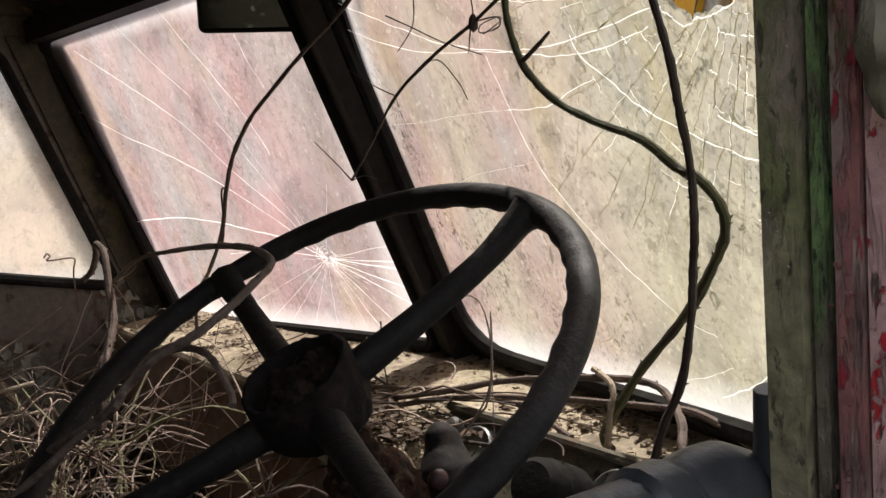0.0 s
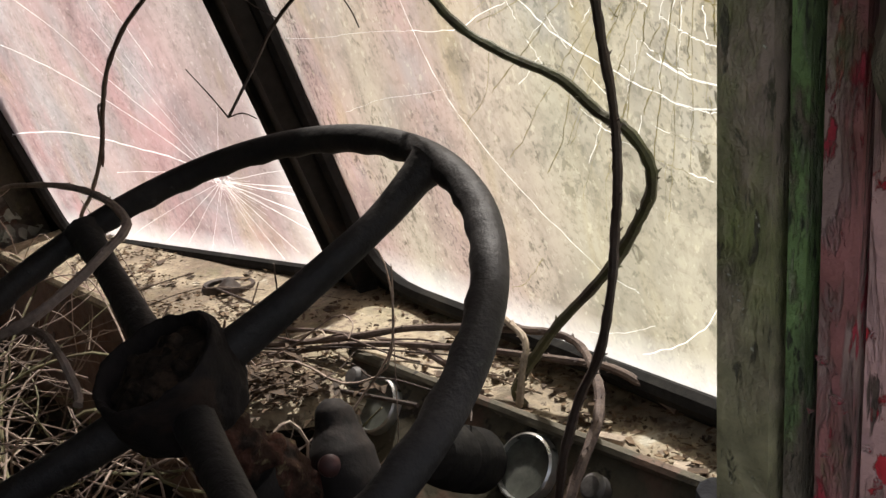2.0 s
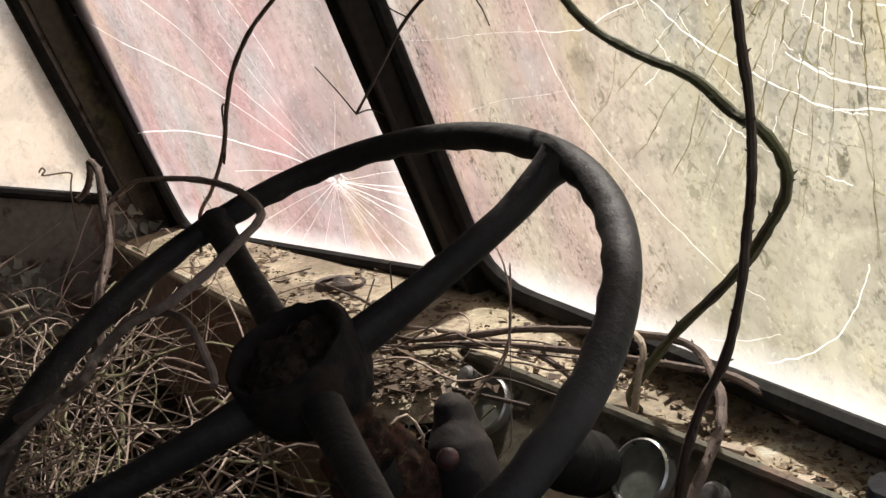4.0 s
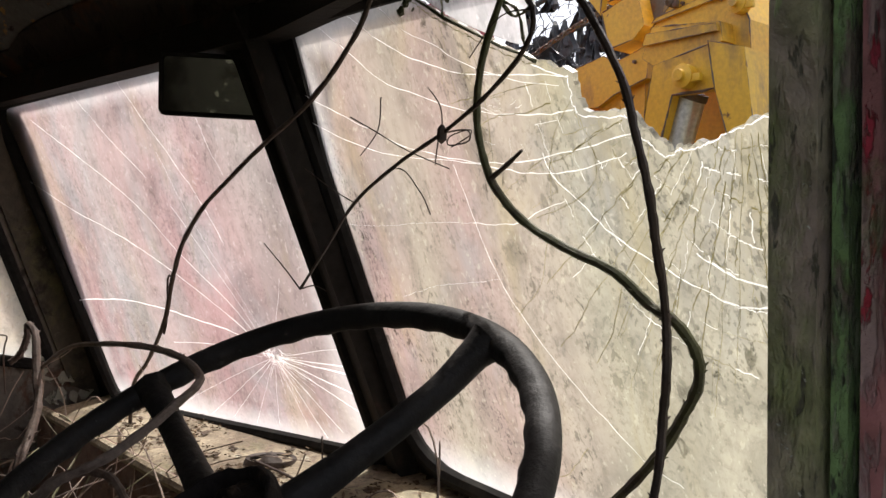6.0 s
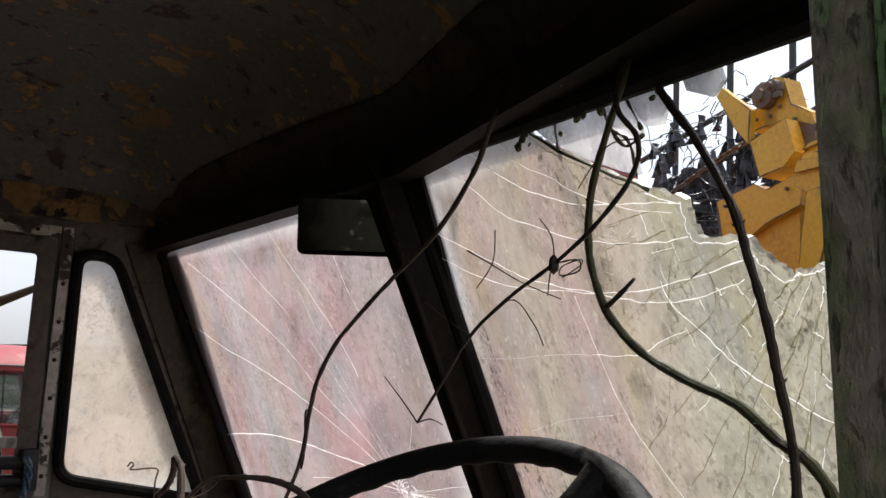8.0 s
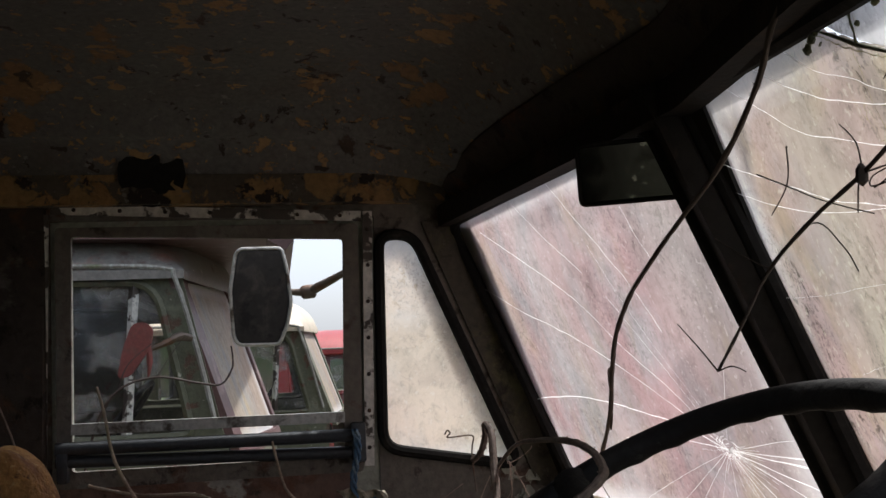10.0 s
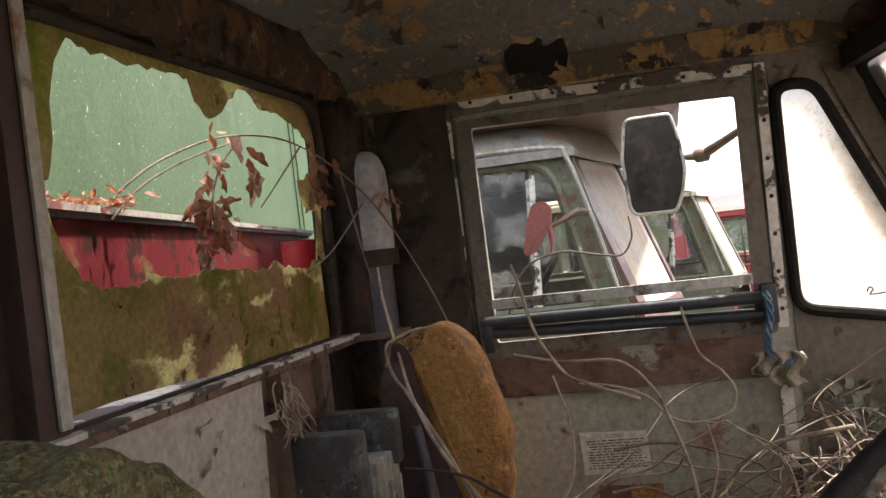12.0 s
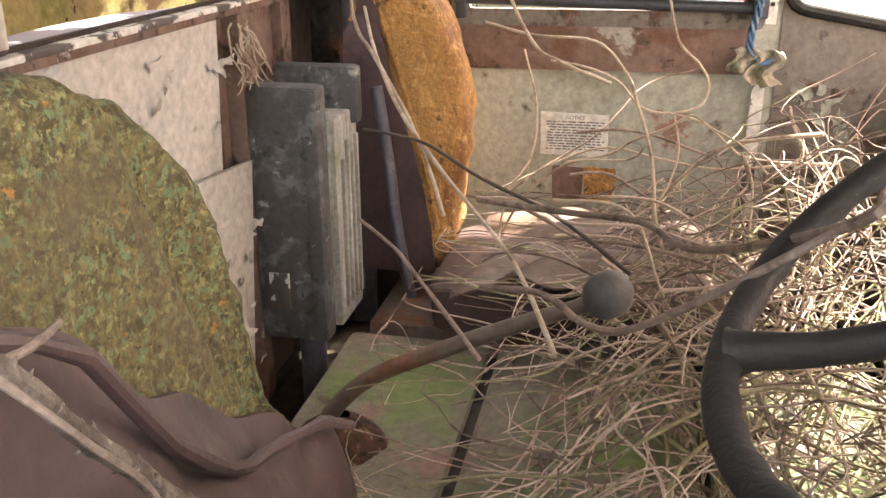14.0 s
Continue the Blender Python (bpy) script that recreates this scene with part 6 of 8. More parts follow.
part("gaiter", roughen(lathe([(0.09, 0), (0.07, 0.03), (0.045, 0.05), (0.02, 0.07)], (-1.15, -0.345, 1.035), (0, 0, 1), 24), 0.008, 30), "gaiter", lever)
pipe = thing("conduit", (-1.72, -0.28, 1.0), "thin bent grey conduit by the corner", "pipe")
part("tube", tube([(-1.725, -0.43, 1.50), (-1.72, -0.409, 1.362), (-1.72, -0.391, 1.192), (-1.72, -0.361, 1.049), (-1.72, -0.326, 1.014), (-1.72, -0.28, 1.0)], 0.012, 10, True), "pipe", pipe)

roots = thing("dry_roots", (-1.50, -0.60, 1.64), "hanging tuft of dry pale roots on the rear wall", "roots")
rnd = random.Random(31)
for k in range(16):
    x, z = rnd.uniform(-1.53, -1.46), rnd.uniform(1.60, 1.65)
    pts = [(x, -0.605, z)]
    for j in range(5):
        q = pts[-1]
        pts.append((q[0] + rnd.uniform(-0.018, 0.018), q[1] + rnd.uniform(-0.008, 0.012), q[2] - rnd.uniform(0.006, 0.028)))
    part("root", tube(pts, [0.0022, 0.0012], 5, True), "straw", roots)

# ---------------------------------------------------------------- brambles


def cane(parent, pts, r0, r1, mat, thorns=0, seed=0, name="stem", label=""):
    line = catmull(pts, 6)
    rr = random.Random(seed)
    n = len(line)
    rad = [(r0 + (r1 - r0) * i / (n - 1)) * rr.uniform(0.88, 1.14) for i in range(n)]
    line = [q + Vector((rr.uniform(-1, 1), rr.uniform(-1, 1), rr.uniform(-1, 1))) * rad[i] * 0.07 for i, q in enumerate(line)]
    stem = part(name, sweep(bmesh.new(), line, rad, 8), mat, parent, label)
    for k in range(thorns):
        i = rr.randrange(1, n - 1)
        d = (line[i + 1] - line[i - 1]).normalized()
        side = d.orthogonal().normalized()
        side.rotate(Matrix.Rotation(rr.uniform(0, 6.28), 3, d))
        p = line[i] + side * rad[i] * 0.7
        th = sweep(bmesh.new(), [p, p + side * rad[i] * 0.35 - d * rad[i] * 0.12, p + side * rad[i] * 0.8 - d * rad[i] * 0.5], [rad[i] * 0.42, rad[i] * 0.22, rad[i] * 0.03], 5)
        part("thorn", th, mat, parent)
    return stem


vine1 = thing("bramble_cane", (-1.75, 0.755, 1.49), "thin dark bramble cane hanging before the passenger pane", "bramble", "brambles in the cab")
cane(vine1, [(-0.68, 0.63, 2.19), (-0.709, 0.62, 2.153), (-0.747, 0.62, 2.103), (-0.857, 0.63, 2.043), (-0.995, 0.64, 2.0), (-1.097, 0.64, 1.957), (-1.205, 0.65, 1.918), (-1.299, 0.66, 1.864), (-1.383, 0.68, 1.806), (-1.464, 0.70, 1.722), (-1.613, 0.73, 1.634), (-1.735, 0.75, 1.573), (-1.76, 0.755, 1.49)], 0.0030, 0.0041, "dark_cane", 26, 1)
cane(vine1, [(-1.383, 0.68, 1.806), (-1.43, 0.69, 1.80), (-1.45, 0.70, 1.74), (-1.475, 0.705, 1.70), (-1.464, 0.70, 1.722)], 0.002, 0.0015, "dark_cane", 0, 2, "tendril")
vine2 = thing("bramble_cane", (-0.584, 0.80, 1.49), "long green-brown bramble cane looping from header to dash", "bramble", "brambles in the cab")
cane(vine2, [(-0.46, 0.61, 2.16), (-0.472, 0.60, 2.108), (-0.501, 0.60, 2.047), (-0.521, 0.61, 2.002), (-0.526, 0.62, 1.966), (-0.527, 0.64, 1.929), (-0.507, 0.66, 1.897), (-0.464, 0.67, 1.874), (-0.41, 0.68, 1.853), (-0.378, 0.69, 1.826), (-0.354, 0.69, 1.816),
             (-0.338, 0.70, 1.793), (-0.340, 0.71, 1.764), (-0.364, 0.72, 1.728), (-0.41, 0.74, 1.679), (-0.493, 0.77, 1.609), (-0.552, 0.79, 1.549), (-0.584, 0.80, 1.506), (-0.575, 0.805, 1.488)], 0.0030, 0.0060, "green_cane", 40, 3)
cane(vine2, [(-0.519, 0.63, 1.936), (-0.495, 0.625, 1.945), (-0.469, 0.62, 1.957)], 0.003, 0.0015, "dark_cane", 2, 4, "side_shoot")
vine3 = thing("bramble_cane", (-0.412, 0.68, 1.40), "dark upright bramble cane before the driver's pane", "bramble", "brambles in the cab")
cane(vine3, [(-0.46, 0.63, 2.16), (-0.438, 0.62, 2.12), (-0.392, 0.62, 2.062), (-0.356, 0.62, 2.005), (-0.349, 0.63, 1.963), (-0.342, 0.64, 1.918), (-0.341, 0.65, 1.878), (-0.341, 0.66, 1.845), (-0.344, 0.67, 1.812), (-0.342, 0.67, 1.773), (-0.352, 0.68, 1.735), (-0.355, 0.68, 1.689), (-0.375, 0.69, 1.625), (-0.401, 0.69, 1.568), (-0.412, 0.68, 1.492), (-0.415, 0.68, 1.38)], 0.0036, 0.0044, "dark_cane", 40, 5)
vine4 = thing("bramble_cane", (-0.445, 0.58, 2.12), "forked bramble shoot with curled tendrils hanging from the header", "bramble", "brambles in the cab")
cane(vine4, [(-0.46, 0.60, 2.15), (-0.445, 0.58, 2.098), (-0.43, 0.59, 2.069), (-0.436, 0.59, 2.04), (-0.48, 0.59, 2.006), (-0.545, 0.59, 1.975), (-0.604, 0.58, 1.947), (-0.659, 0.57, 1.911), (-0.678, 0.55, 1.864), (-0.692, 0.53, 1.822)], 0.0026, 0.0014, "dark_cane", 18, 6)
for n, pts in enumerate(([(-0.692, 0.53, 1.822), (-0.724, 0.53, 1.841), (-0.773, 0.53, 1.867)], [(-0.692, 0.53, 1.822), (-0.665, 0.53, 1.827), (-0.64, 0.53, 1.823)], [(-0.634, 0.58, 2.016), (-0.637, 0.58, 1.984), (-0.667, 0.58, 1.96)],
                         [(-0.688, 0.58, 2.001), (-0.637, 0.58, 1.981), (-0.585, 0.58, 1.96), (-0.521, 0.58, 1.94)], [(-0.545, 0.59, 1.975), (-0.51, 0.59, 1.975), (-0.501, 0.585, 1.964), (-0.535, 0.59, 1.963), (-0.54, 0.595, 1.972), (-0.52, 0.60, 1.977), (-0.505, 0.59, 1.970), (-0.525, 0.585, 1.960)],
                         [(-0.659, 0.57, 1.911), (-0.604, 0.58, 1.944), (-0.564, 0.58, 1.921), (-0.546, 0.58, 1.899)], [(-0.659, 0.57, 1.911), (-0.70, 0.57, 1.925), (-0.76, 0.57, 1.95)], [(-0.545, 0.588, 1.98), (-0.55, 0.588, 1.96), (-0.552, 0.588, 1.945)], [(-0.545, 0.59, 1.975), (-0.55, 0.59, 2.0), (-0.57, 0.59, 2.02)],
                         [(-0.43, 0.59, 2.069), (-0.47, 0.59, 2.07), (-0.51, 0.59, 2.04)])):
    cane(vine4, pts, 0.0008, 0.0005, "dark_cane", 0, 20 + n, "tendril")
part("knot", roughen(lathe([(0, -0.009), (0.004, -0.006), (0.005, 0.003), (0.003, 0.008), (0, 0.009)], (-0.545, 0.59, 1.975), (0.1, 0, 1), 10), 0.004, 80), "dark_cane", vine4)
vine5 = thing("bramble_cane", (-0.903, 0.32, 1.56), "dry brown bramble cane arching over the wheel rim", "bramble", "brambles in the cab")
cane(vine5, [(-1.60, 0.52, 1.62), (-1.348, 0.50, 1.695), (-1.116, 0.48, 1.726), (-0.895, 0.45, 1.746), (-0.692, 0.407, 1.758), (-0.597, 0.384, 1.752), (-0.579, 0.357, 1.736), (-0.579, 0.328, 1.714), (-0.585, 0.300, 1.695), (-0.605, 0.276, 1.679), (-0.627, 0.254, 1.651), (-0.629, 0.227, 1.625), (-0.83, 0.17, 1.53), (-0.9, 0.129, 1.504), (-1.0, 0.085, 1.495), (-1.1, 0.0, 1.468), (-1.22, -0.14, 1.44)], 0.0035, 0.0045, "cane", 24, 7)
vine6 = thing("bramble_cane", (-1.248, 0.45, 1.45), "brown thorny cane stub standing by the quarter window", "bramble", "brambles in the cab")
cane(vine6, [(-1.62, 0.485, 1.642), (-1.613, 0.50, 1.657), (-1.607, 0.509, 1.685), (-1.6, 0.508, 1.709), (-1.56, 0.511, 1.695), (-1.52, 0.504, 1.636), (-1.48, 0.497, 1.586), (-1.44, 0.472, 1.539), (-1.4, 0.45, 1.512), (-1.36, 0.43, 1.42)], 0.0055, 0.008, "brown_cane", 22, 8)
for n, (pts, r, mt) in enumerate((([(-1.007, 0.70, 1.485), (-0.84, 0.74, 1.524), (-0.729, 0.78, 1.553), (-0.595, 0.80, 1.575), (-0.53, 0.82, 1.576), (-0.478, 0.80, 1.565), (-0.40, 0.72, 1.555), (-0.381, 0.66, 1.50), (-0.385, 0.64, 1.38)], 0.008, "brown_cane"),
                                  ([(-0.948, 0.70, 1.485), (-0.83, 0.75, 1.516), (-0.691, 0.80, 1.532), (-0.54, 0.83, 1.545), (-0.471, 0.84, 1.546), (-0.404, 0.845, 1.52)], 0.0075, "brown_cane"),
                                  ([(-0.60, 0.80, 1.585), (-0.56, 0.79, 1.572), (-0.555, 0.78, 1.54), (-0.57, 0.79, 1.495)], 0.007, "straw"), ([(-1.05, 0.72, 1.50), (-0.90, 0.78, 1.51), (-0.75, 0.80, 1.515), (-0.62, 0.78, 1.50)], 0.006, "brown_cane"),
                                  ([(-0.98, 0.66, 1.47), (-0.82, 0.70, 1.475), (-0.66, 0.72, 1.49)], 0.0045, "dark_cane"), ([(-1.30, 0.80, 1.50), (-1.12, 0.78, 1.507), (-0.98, 0.76, 1.50)], 0.004, "dark_cane"), ([(-0.95, 0.74, 1.475), (-0.925, 0.71, 1.54), (-0.90, 0.69, 1.60), (-0.885, 0.68, 1.625)], 0.002, "dark_cane"))):
    t = thing("bramble_cane", pts[0], "dry bramble cane lying along the dashboard", "bramble", "brambles on the dash")
    cane(t, pts, r * 0.52, r * 0.64, mt, 40, 60 + n)
rnd = random.Random(63)
for n in range(6):
    a, b = Vector((rnd.uniform(-1.08, -0.80), rnd.uniform(0.68, 0.80), rnd.uniform(1.478, 1.51))), Vector((rnd.uniform(-0.74, -0.50), rnd.uniform(0.69, 0.82), rnd.uniform(1.495, 1.56)))
    pts = [a.lerp(b, k / 5) + Vector((rnd.gauss(0, 0.008), rnd.gauss(0, 0.010), rnd.gauss(0, 0.006) + 0.012 * math.sin(math.pi * k / 5))) * (1 if k else 0) for k in range(6)]
    t = thing("bramble_cane", pts[0], "thin dry bramble twig lying along the dashboard", "bramble", "brambles on the dash")
    cane(t, [tuple(q) for q in pts], rnd.uniform(0.0012, 0.0022), 0.001, ("brown_cane", "dark_cane", "straw")[n % 3], 14, 520 + n)

rnd = random.Random(21)


def twig_path(start, heading, length, droop, wander):
    p, d, out = Vector(start), Vector(heading).normalized(), []
    for k in range(9):
        out.append(p.copy())
        d = (d + Vector((rnd.gauss(0, wander), rnd.gauss(0, wander), rnd.gauss(0, wander) - droop))).normalized()
        p = p + d * length / 8
        p.x, p.y, p.z = min(max(p.x, -2.05), -0.62), min(max(p.y, -0.30), 0.66), min(max(p.z, 1.07), 1.20 + 0.42 * max(0.0, p.y) / 0.66)
        if p.y < 0.02 and p.x > -0.8:
            p.x = -0.8
    return out


for nm, mt, count, radius, lb in (("dry_twigs", "heap", 310, 0.0019, "tangle of pale dry bramble twigs over the engine cover"), ("dry_twigs", "brown_cane", 150, 0.0018, "tangle of brown bramble stems over the passenger footwell"), ("dry_twigs", "moss_cane", 150, 0.0030, "greenish bramble stems low in the tangle")):
    heap = bmesh.new()
    for k in range(count):
        y = rnd.uniform(0.0, 0.62)
        x = rnd.uniform(-1.95, -0.75)
        z = rnd.uniform(1.08, 1.26 + 0.16 * (y / 0.62))
        if mt == "moss_cane" and k >= 70:
            x, y, z = rnd.uniform(-1.5, -0.8), rnd.uniform(0.16, 0.50), rnd.uniform(1.07, 1.20)
        a = rnd.uniform(0, 6.28)
        line = catmull(twig_path((x, y, z), (math.cos(a), 0.7 * math.sin(a), rnd.uniform(-0.1, 0.35)), rnd.uniform(0.35, 0.95), 0.05, 0.30), 3)
        r = radius * rnd.uniform(0.45, 1.2)
        sweep(heap, line, [r * (1 - 0.55 * i / len(line)) for i in range(len(line))], 5)
    tagged(part(nm, heap, mt), lb, "twigs", kind="stuff")

DOOR_CANES = (
    (0.0042, "cane", [(-1.95, -0.25, 1.60), (-1.9, -0.142, 1.582), (-1.857, -0.015, 1.578), (-1.814, 0.05, 1.523), (-1.771, 0.075, 1.471), (-1.729, 0.1, 1.405), (-1.686, 0.112, 1.349), (-1.643, 0.119, 1.288), (-1.6, 0.146, 1.204), (-1.57, 0.16, 1.12)]),
    (0.0034, "straw", [(-1.85, -0.102, 1.54), (-1.861, -0.024, 1.524), (-1.872, 0.036, 1.495), (-1.883, 0.079, 1.446), (-1.894, 0.139, 1.432), (-1.906, 0.199, 1.448), (-1.917, 0.212, 1.49), (-1.928, 0.19, 1.529), (-1.939, 0.147, 1.572), (-1.95, 0.121, 1.669)]),
    (0.0034, "straw", [(-1.88, 0.139, 1.435), (-1.854, 0.205, 1.423), (-1.828, 0.254, 1.386), (-1.802, 0.284, 1.371), (-1.776, 0.352, 1.37), (-1.75, 0.447, 1.378)]),
    (0.0046, "straw", [(-1.78, 0.11, 1.25), (-1.75, 0.145, 1.314), (-1.725, 0.191, 1.373), (-1.7, 0.242, 1.418), (-1.675, 0.314, 1.44), (-1.65, 0.393, 1.457)]),
    (0.0042, "straw", [(-1.9, 0.37, 1.453), (-1.85, 0.38, 1.412), (-1.8, 0.427, 1.334), (-1.76, 0.46, 1.25)]),
    (0.0034, "straw", [(-1.7, 0.273, 1.397), (-1.65, 0.285, 1.355), (-1.6, 0.282, 1.274), (-1.57, 0.28, 1.18)]),
    (0.0032, "straw", [(-1.7, 0.266, 1.405), (-1.667, 0.279, 1.358), (-1.633, 0.254, 1.327), (-1.6, 0.25, 1.241), (-1.58, 0.25, 1.15)]),
    (0.0032, "cane", [(-1.8, 0.096, 1.387), (-1.817, 0.062, 1.351), (-1.833, -0.051, 1.336), (-1.85, -0.143, 1.26), (-1.87, -0.20, 1.16)]),
    (0.0030, "straw", [(-1.8, 0.145, 1.448), (-1.767, 0.157, 1.387), (-1.733, 0.144, 1.336), (-1.7, 0.12, 1.286), (-1.68, 0.10, 1.19)]),
    (0.0045, "cane", [(-1.56, -0.22, 1.34), (-1.5, -0.102, 1.337), (-1.462, -0.011, 1.306), (-1.425, 0.068, 1.314), (-1.388, 0.135, 1.316), (-1.35, 0.217, 1.305), (-1.30, 0.32, 1.25)]),
    (0.0034, "cane", [(-1.92, -0.22, 1.24), (-1.9, -0.148, 1.283), (-1.875, 0.0, 1.358), (-1.85, 0.122, 1.348), (-1.825, 0.23, 1.338), (-1.8, 0.364, 1.359)]),
    (0.0040, "cane", [(-1.88, -0.52, 1.83), (-1.85, -0.506, 1.754), (-1.742, -0.451, 1.638), (-1.633, -0.402, 1.576), (-1.525, -0.331, 1.496), (-1.417, -0.233, 1.421), (-1.308, -0.134, 1.361), (-1.2, -0.076, 1.34), (-1.05, -0.01, 1.29)]),
    (0.0042, "straw", [(-1.78, -0.38, 1.67), (-1.8, -0.411, 1.692), (-1.76, -0.461, 1.679), (-1.72, -0.472, 1.663), (-1.68, -0.449, 1.611), (-1.64, -0.405, 1.568), (-1.6, -0.318, 1.43), (-1.55, -0.26, 1.30)]),
    (0.0045, "straw", [(-1.93, -0.23, 1.80), (-1.9, -0.209, 1.741), (-1.883, -0.187, 1.653), (-1.867, -0.134, 1.564), (-1.85, -0.079, 1.536), (-1.83, 0.02, 1.50)]),
    (0.0030, "cane", [(-1.85, -0.155, 1.56), (-1.8, -0.122, 1.457), (-1.75, -0.126, 1.364), (-1.7, -0.164, 1.304), (-1.68, -0.18, 1.20)]),
    (0.0038, "dark_cane", [(-1.5, -0.392, 1.468), (-1.433, -0.272, 1.467), (-1.367, -0.164, 1.431), (-1.3, -0.036, 1.396), (-1.2, 0.08, 1.35)]),
    (0.0036, "cane", [(-1.2, -0.31, 1.405), (-1.15, -0.249, 1.386), (-1.1, -0.207, 1.37), (-1.0, -0.10, 1.30)]),
    (0.0044, "cane", [(-0.52, 0.306, 1.645), (-0.531, 0.31, 1.652), (-0.559, 0.309, 1.674), (-0.593, 0.31, 1.68), (-0.618, 0.301, 1.68), (-0.629, 0.28, 1.674), (-0.631, 0.263, 1.658), (-0.638, 0.229, 1.623), (-0.713, 0.095, 1.498), (-0.782, 0.041, 1.46), (-0.85, -0.01, 1.46), (-0.95, -0.09, 1.42)]),
)
for n, (r, mt, pts) in enumerate(DOOR_CANES):
    t = thing("bramble_cane", pts[-1], "thin pale bramble cane before the passenger door" if pts[0][0] < -1.6 else "brown bramble cane trailing over the seats", "bramble", "brambles by the door")
    cane(t, pts, r * 0.72, r * 0.9, "straw" if mt == "cane" and pts[0][0] < -1.6 else mt, 16, 200 + n)
rnd = random.Random(47)
for n in range(18):
    p = Vector((rnd.uniform(-1.85, -1.15), rnd.uniform(-0.22, 0.15), rnd.uniform(1.12, 1.42)))
    d = Vector((rnd.uniform(-0.5, 0.5), rnd.uniform(0.5, 1.0), rnd.uniform(-0.25, 0.5))).normalized()
    line = []
    for _ in range(8):
        line.append(tuple(p))
        d = (d + Vector((rnd.gauss(0, 0.28), rnd.gauss(0, 0.25), rnd.gauss(-0.08, 0.28)))).normalized()
        p = p + d * rnd.uniform(0.05, 0.095)
        p.x, p.y, p.z = min(max(p.x, -2.0), -0.95), min(max(p.y, -0.28), 0.60), min(max(p.z, 1.10), 1.52)
    t = thing("bramble_cane", line[0], "dry bramble cane tangled before the passenger door", "bramble", "brambles by the door")
    cane(t, line, rnd.uniform(0.0022, 0.0036), 0.0016, ("straw", "cane", "heap")[n % 3], 14, 560 + n)
wire = thing("wire_hook", (-1.9, 0.548, 1.543), "thin rusty wire bent into a curl by the quarter window", "wire")
part("wire", tube([(-1.9, 0.484, 1.667), (-1.9, 0.490, 1.676), (-1.9, 0.496, 1.670), (-1.9, 0.489, 1.662), (-1.9, 0.50, 1.661), (-1.9, 0.544, 1.662), (-1.9, 0.543, 1.64), (-1.9, 0.542, 1.614), (-1.9, 0.548, 1.543)], 0.0018, 6, True), "steel", wire)
near_cane = thing("bramble_cane", (-0.85, 0.0, 1.17), "thick thorny tan cane across the driver's seat", "bramble", "brambles in the cab")
cane(near_cane, [(-0.15, -0.15, 1.74), (-0.211, -0.14, 1.689), (-0.250, -0.14, 1.639), (-0.284, -0.14, 1.601), (-0.313, -0.14, 1.567), (-0.38, -0.12, 1.49), (-0.50, -0.09, 1.38), (-0.66, -0.05, 1.26), (-0.85, 0.0, 1.17)], 0.0056, 0.0045, "near_bark", 60, 300)
cane(near_cane, [(-0.211, -0.14, 1.692), (-0.235, -0.142, 1.688), (-0.262, -0.15, 1.684)], 0.0022, 0.0014, "cane", 0, 301, "side_shoot")
cane(near_cane, [(-0.205, -0.138, 1.69), (-0.235, -0.125, 1.645), (-0.265, -0.118, 1.60), (-0.275, -0.12, 1.54)], 0.002, 0.0013, "cane", 3, 302, "side_shoot")

# vine with rust-brown leaves at the rear window
leafvine = thing("leafy_vine", (-1.45, REAR - 0.2, 1.75), "dry vine with curled rust-brown leaves outside the rear window", "vine")
for n, pts in enumerate(([(-1.50, -0.95, 1.99), (-1.55, -0.92, 2.05), (-1.63, -0.86, 2.11), (-1.75, -0.77, 2.15), (-1.86, -0.66, 2.12), (-1.96, -0.54, 1.98), (-1.98, -0.42, 1.74), (-1.92, -0.35, 1.55), (-1.85, -0.30, 1.40)], [(-1.53, -0.94, 1.99), (-1.58, -0.90, 2.05), (-1.66, -0.84, 2.10), (-1.76, -0.76, 2.14)],
                         [(-1.93, -0.60, 2.06), (-1.93, -0.58, 1.95), (-1.94, -0.56, 1.82), (-1.97, -0.52, 1.66)], [(-1.76, -0.76, 2.14), (-1.71, -0.78, 2.09), (-1.67, -0.79, 2.02), (-1.66, -0.79, 1.93)], [(-1.95, -0.56, 1.98), (-1.88, -0.62, 1.88), (-1.80, -0.68, 1.82)], [(-1.86, -0.66, 2.12), (-1.80, -0.70, 2.04), (-1.77, -0.73, 1.99)])):
    cane(leafvine, pts, 0.0026, 0.0016, "cane", 4, 400 + n)
rnd = random.Random(77)


def leaf_mesh(size, seed):
    """A dry leaf: pointed, folded along its rib, curled over and twisted; it hangs down from its stalk."""
    r = random.Random(seed)
    fold, curl, twist = r.uniform(0.5, 1.2), r.uniform(0.5, 1.6), r.uniform(-1.2, 1.2)

    def at(u, v):
        w = size * 0.26 * max(0.02, math.sin(math.pi * (0.04 + 0.94 * u)) ** 0.75 * (1.25 - 0.6 * u)) * (1 + 0.22 * math.sin(17 * u + seed + 5 * v))
        a = (v - 0.5) * 2
        x, z = w * a * math.cos(fold * abs(a)), w * abs(a) * math.sin(fold * abs(a)) + 0.03 * size * math.sin(11 * u + 4 * a + seed)
        c, sn = math.cos(twist * u), math.sin(twist * u)
        return Vector((x * c - z * sn, x * sn + z * c + size * 0.35 * (1 - math.cos(curl * u)), -size * (u - 0.12 * curl * u * u)))
    return grid(at, 7, 6)


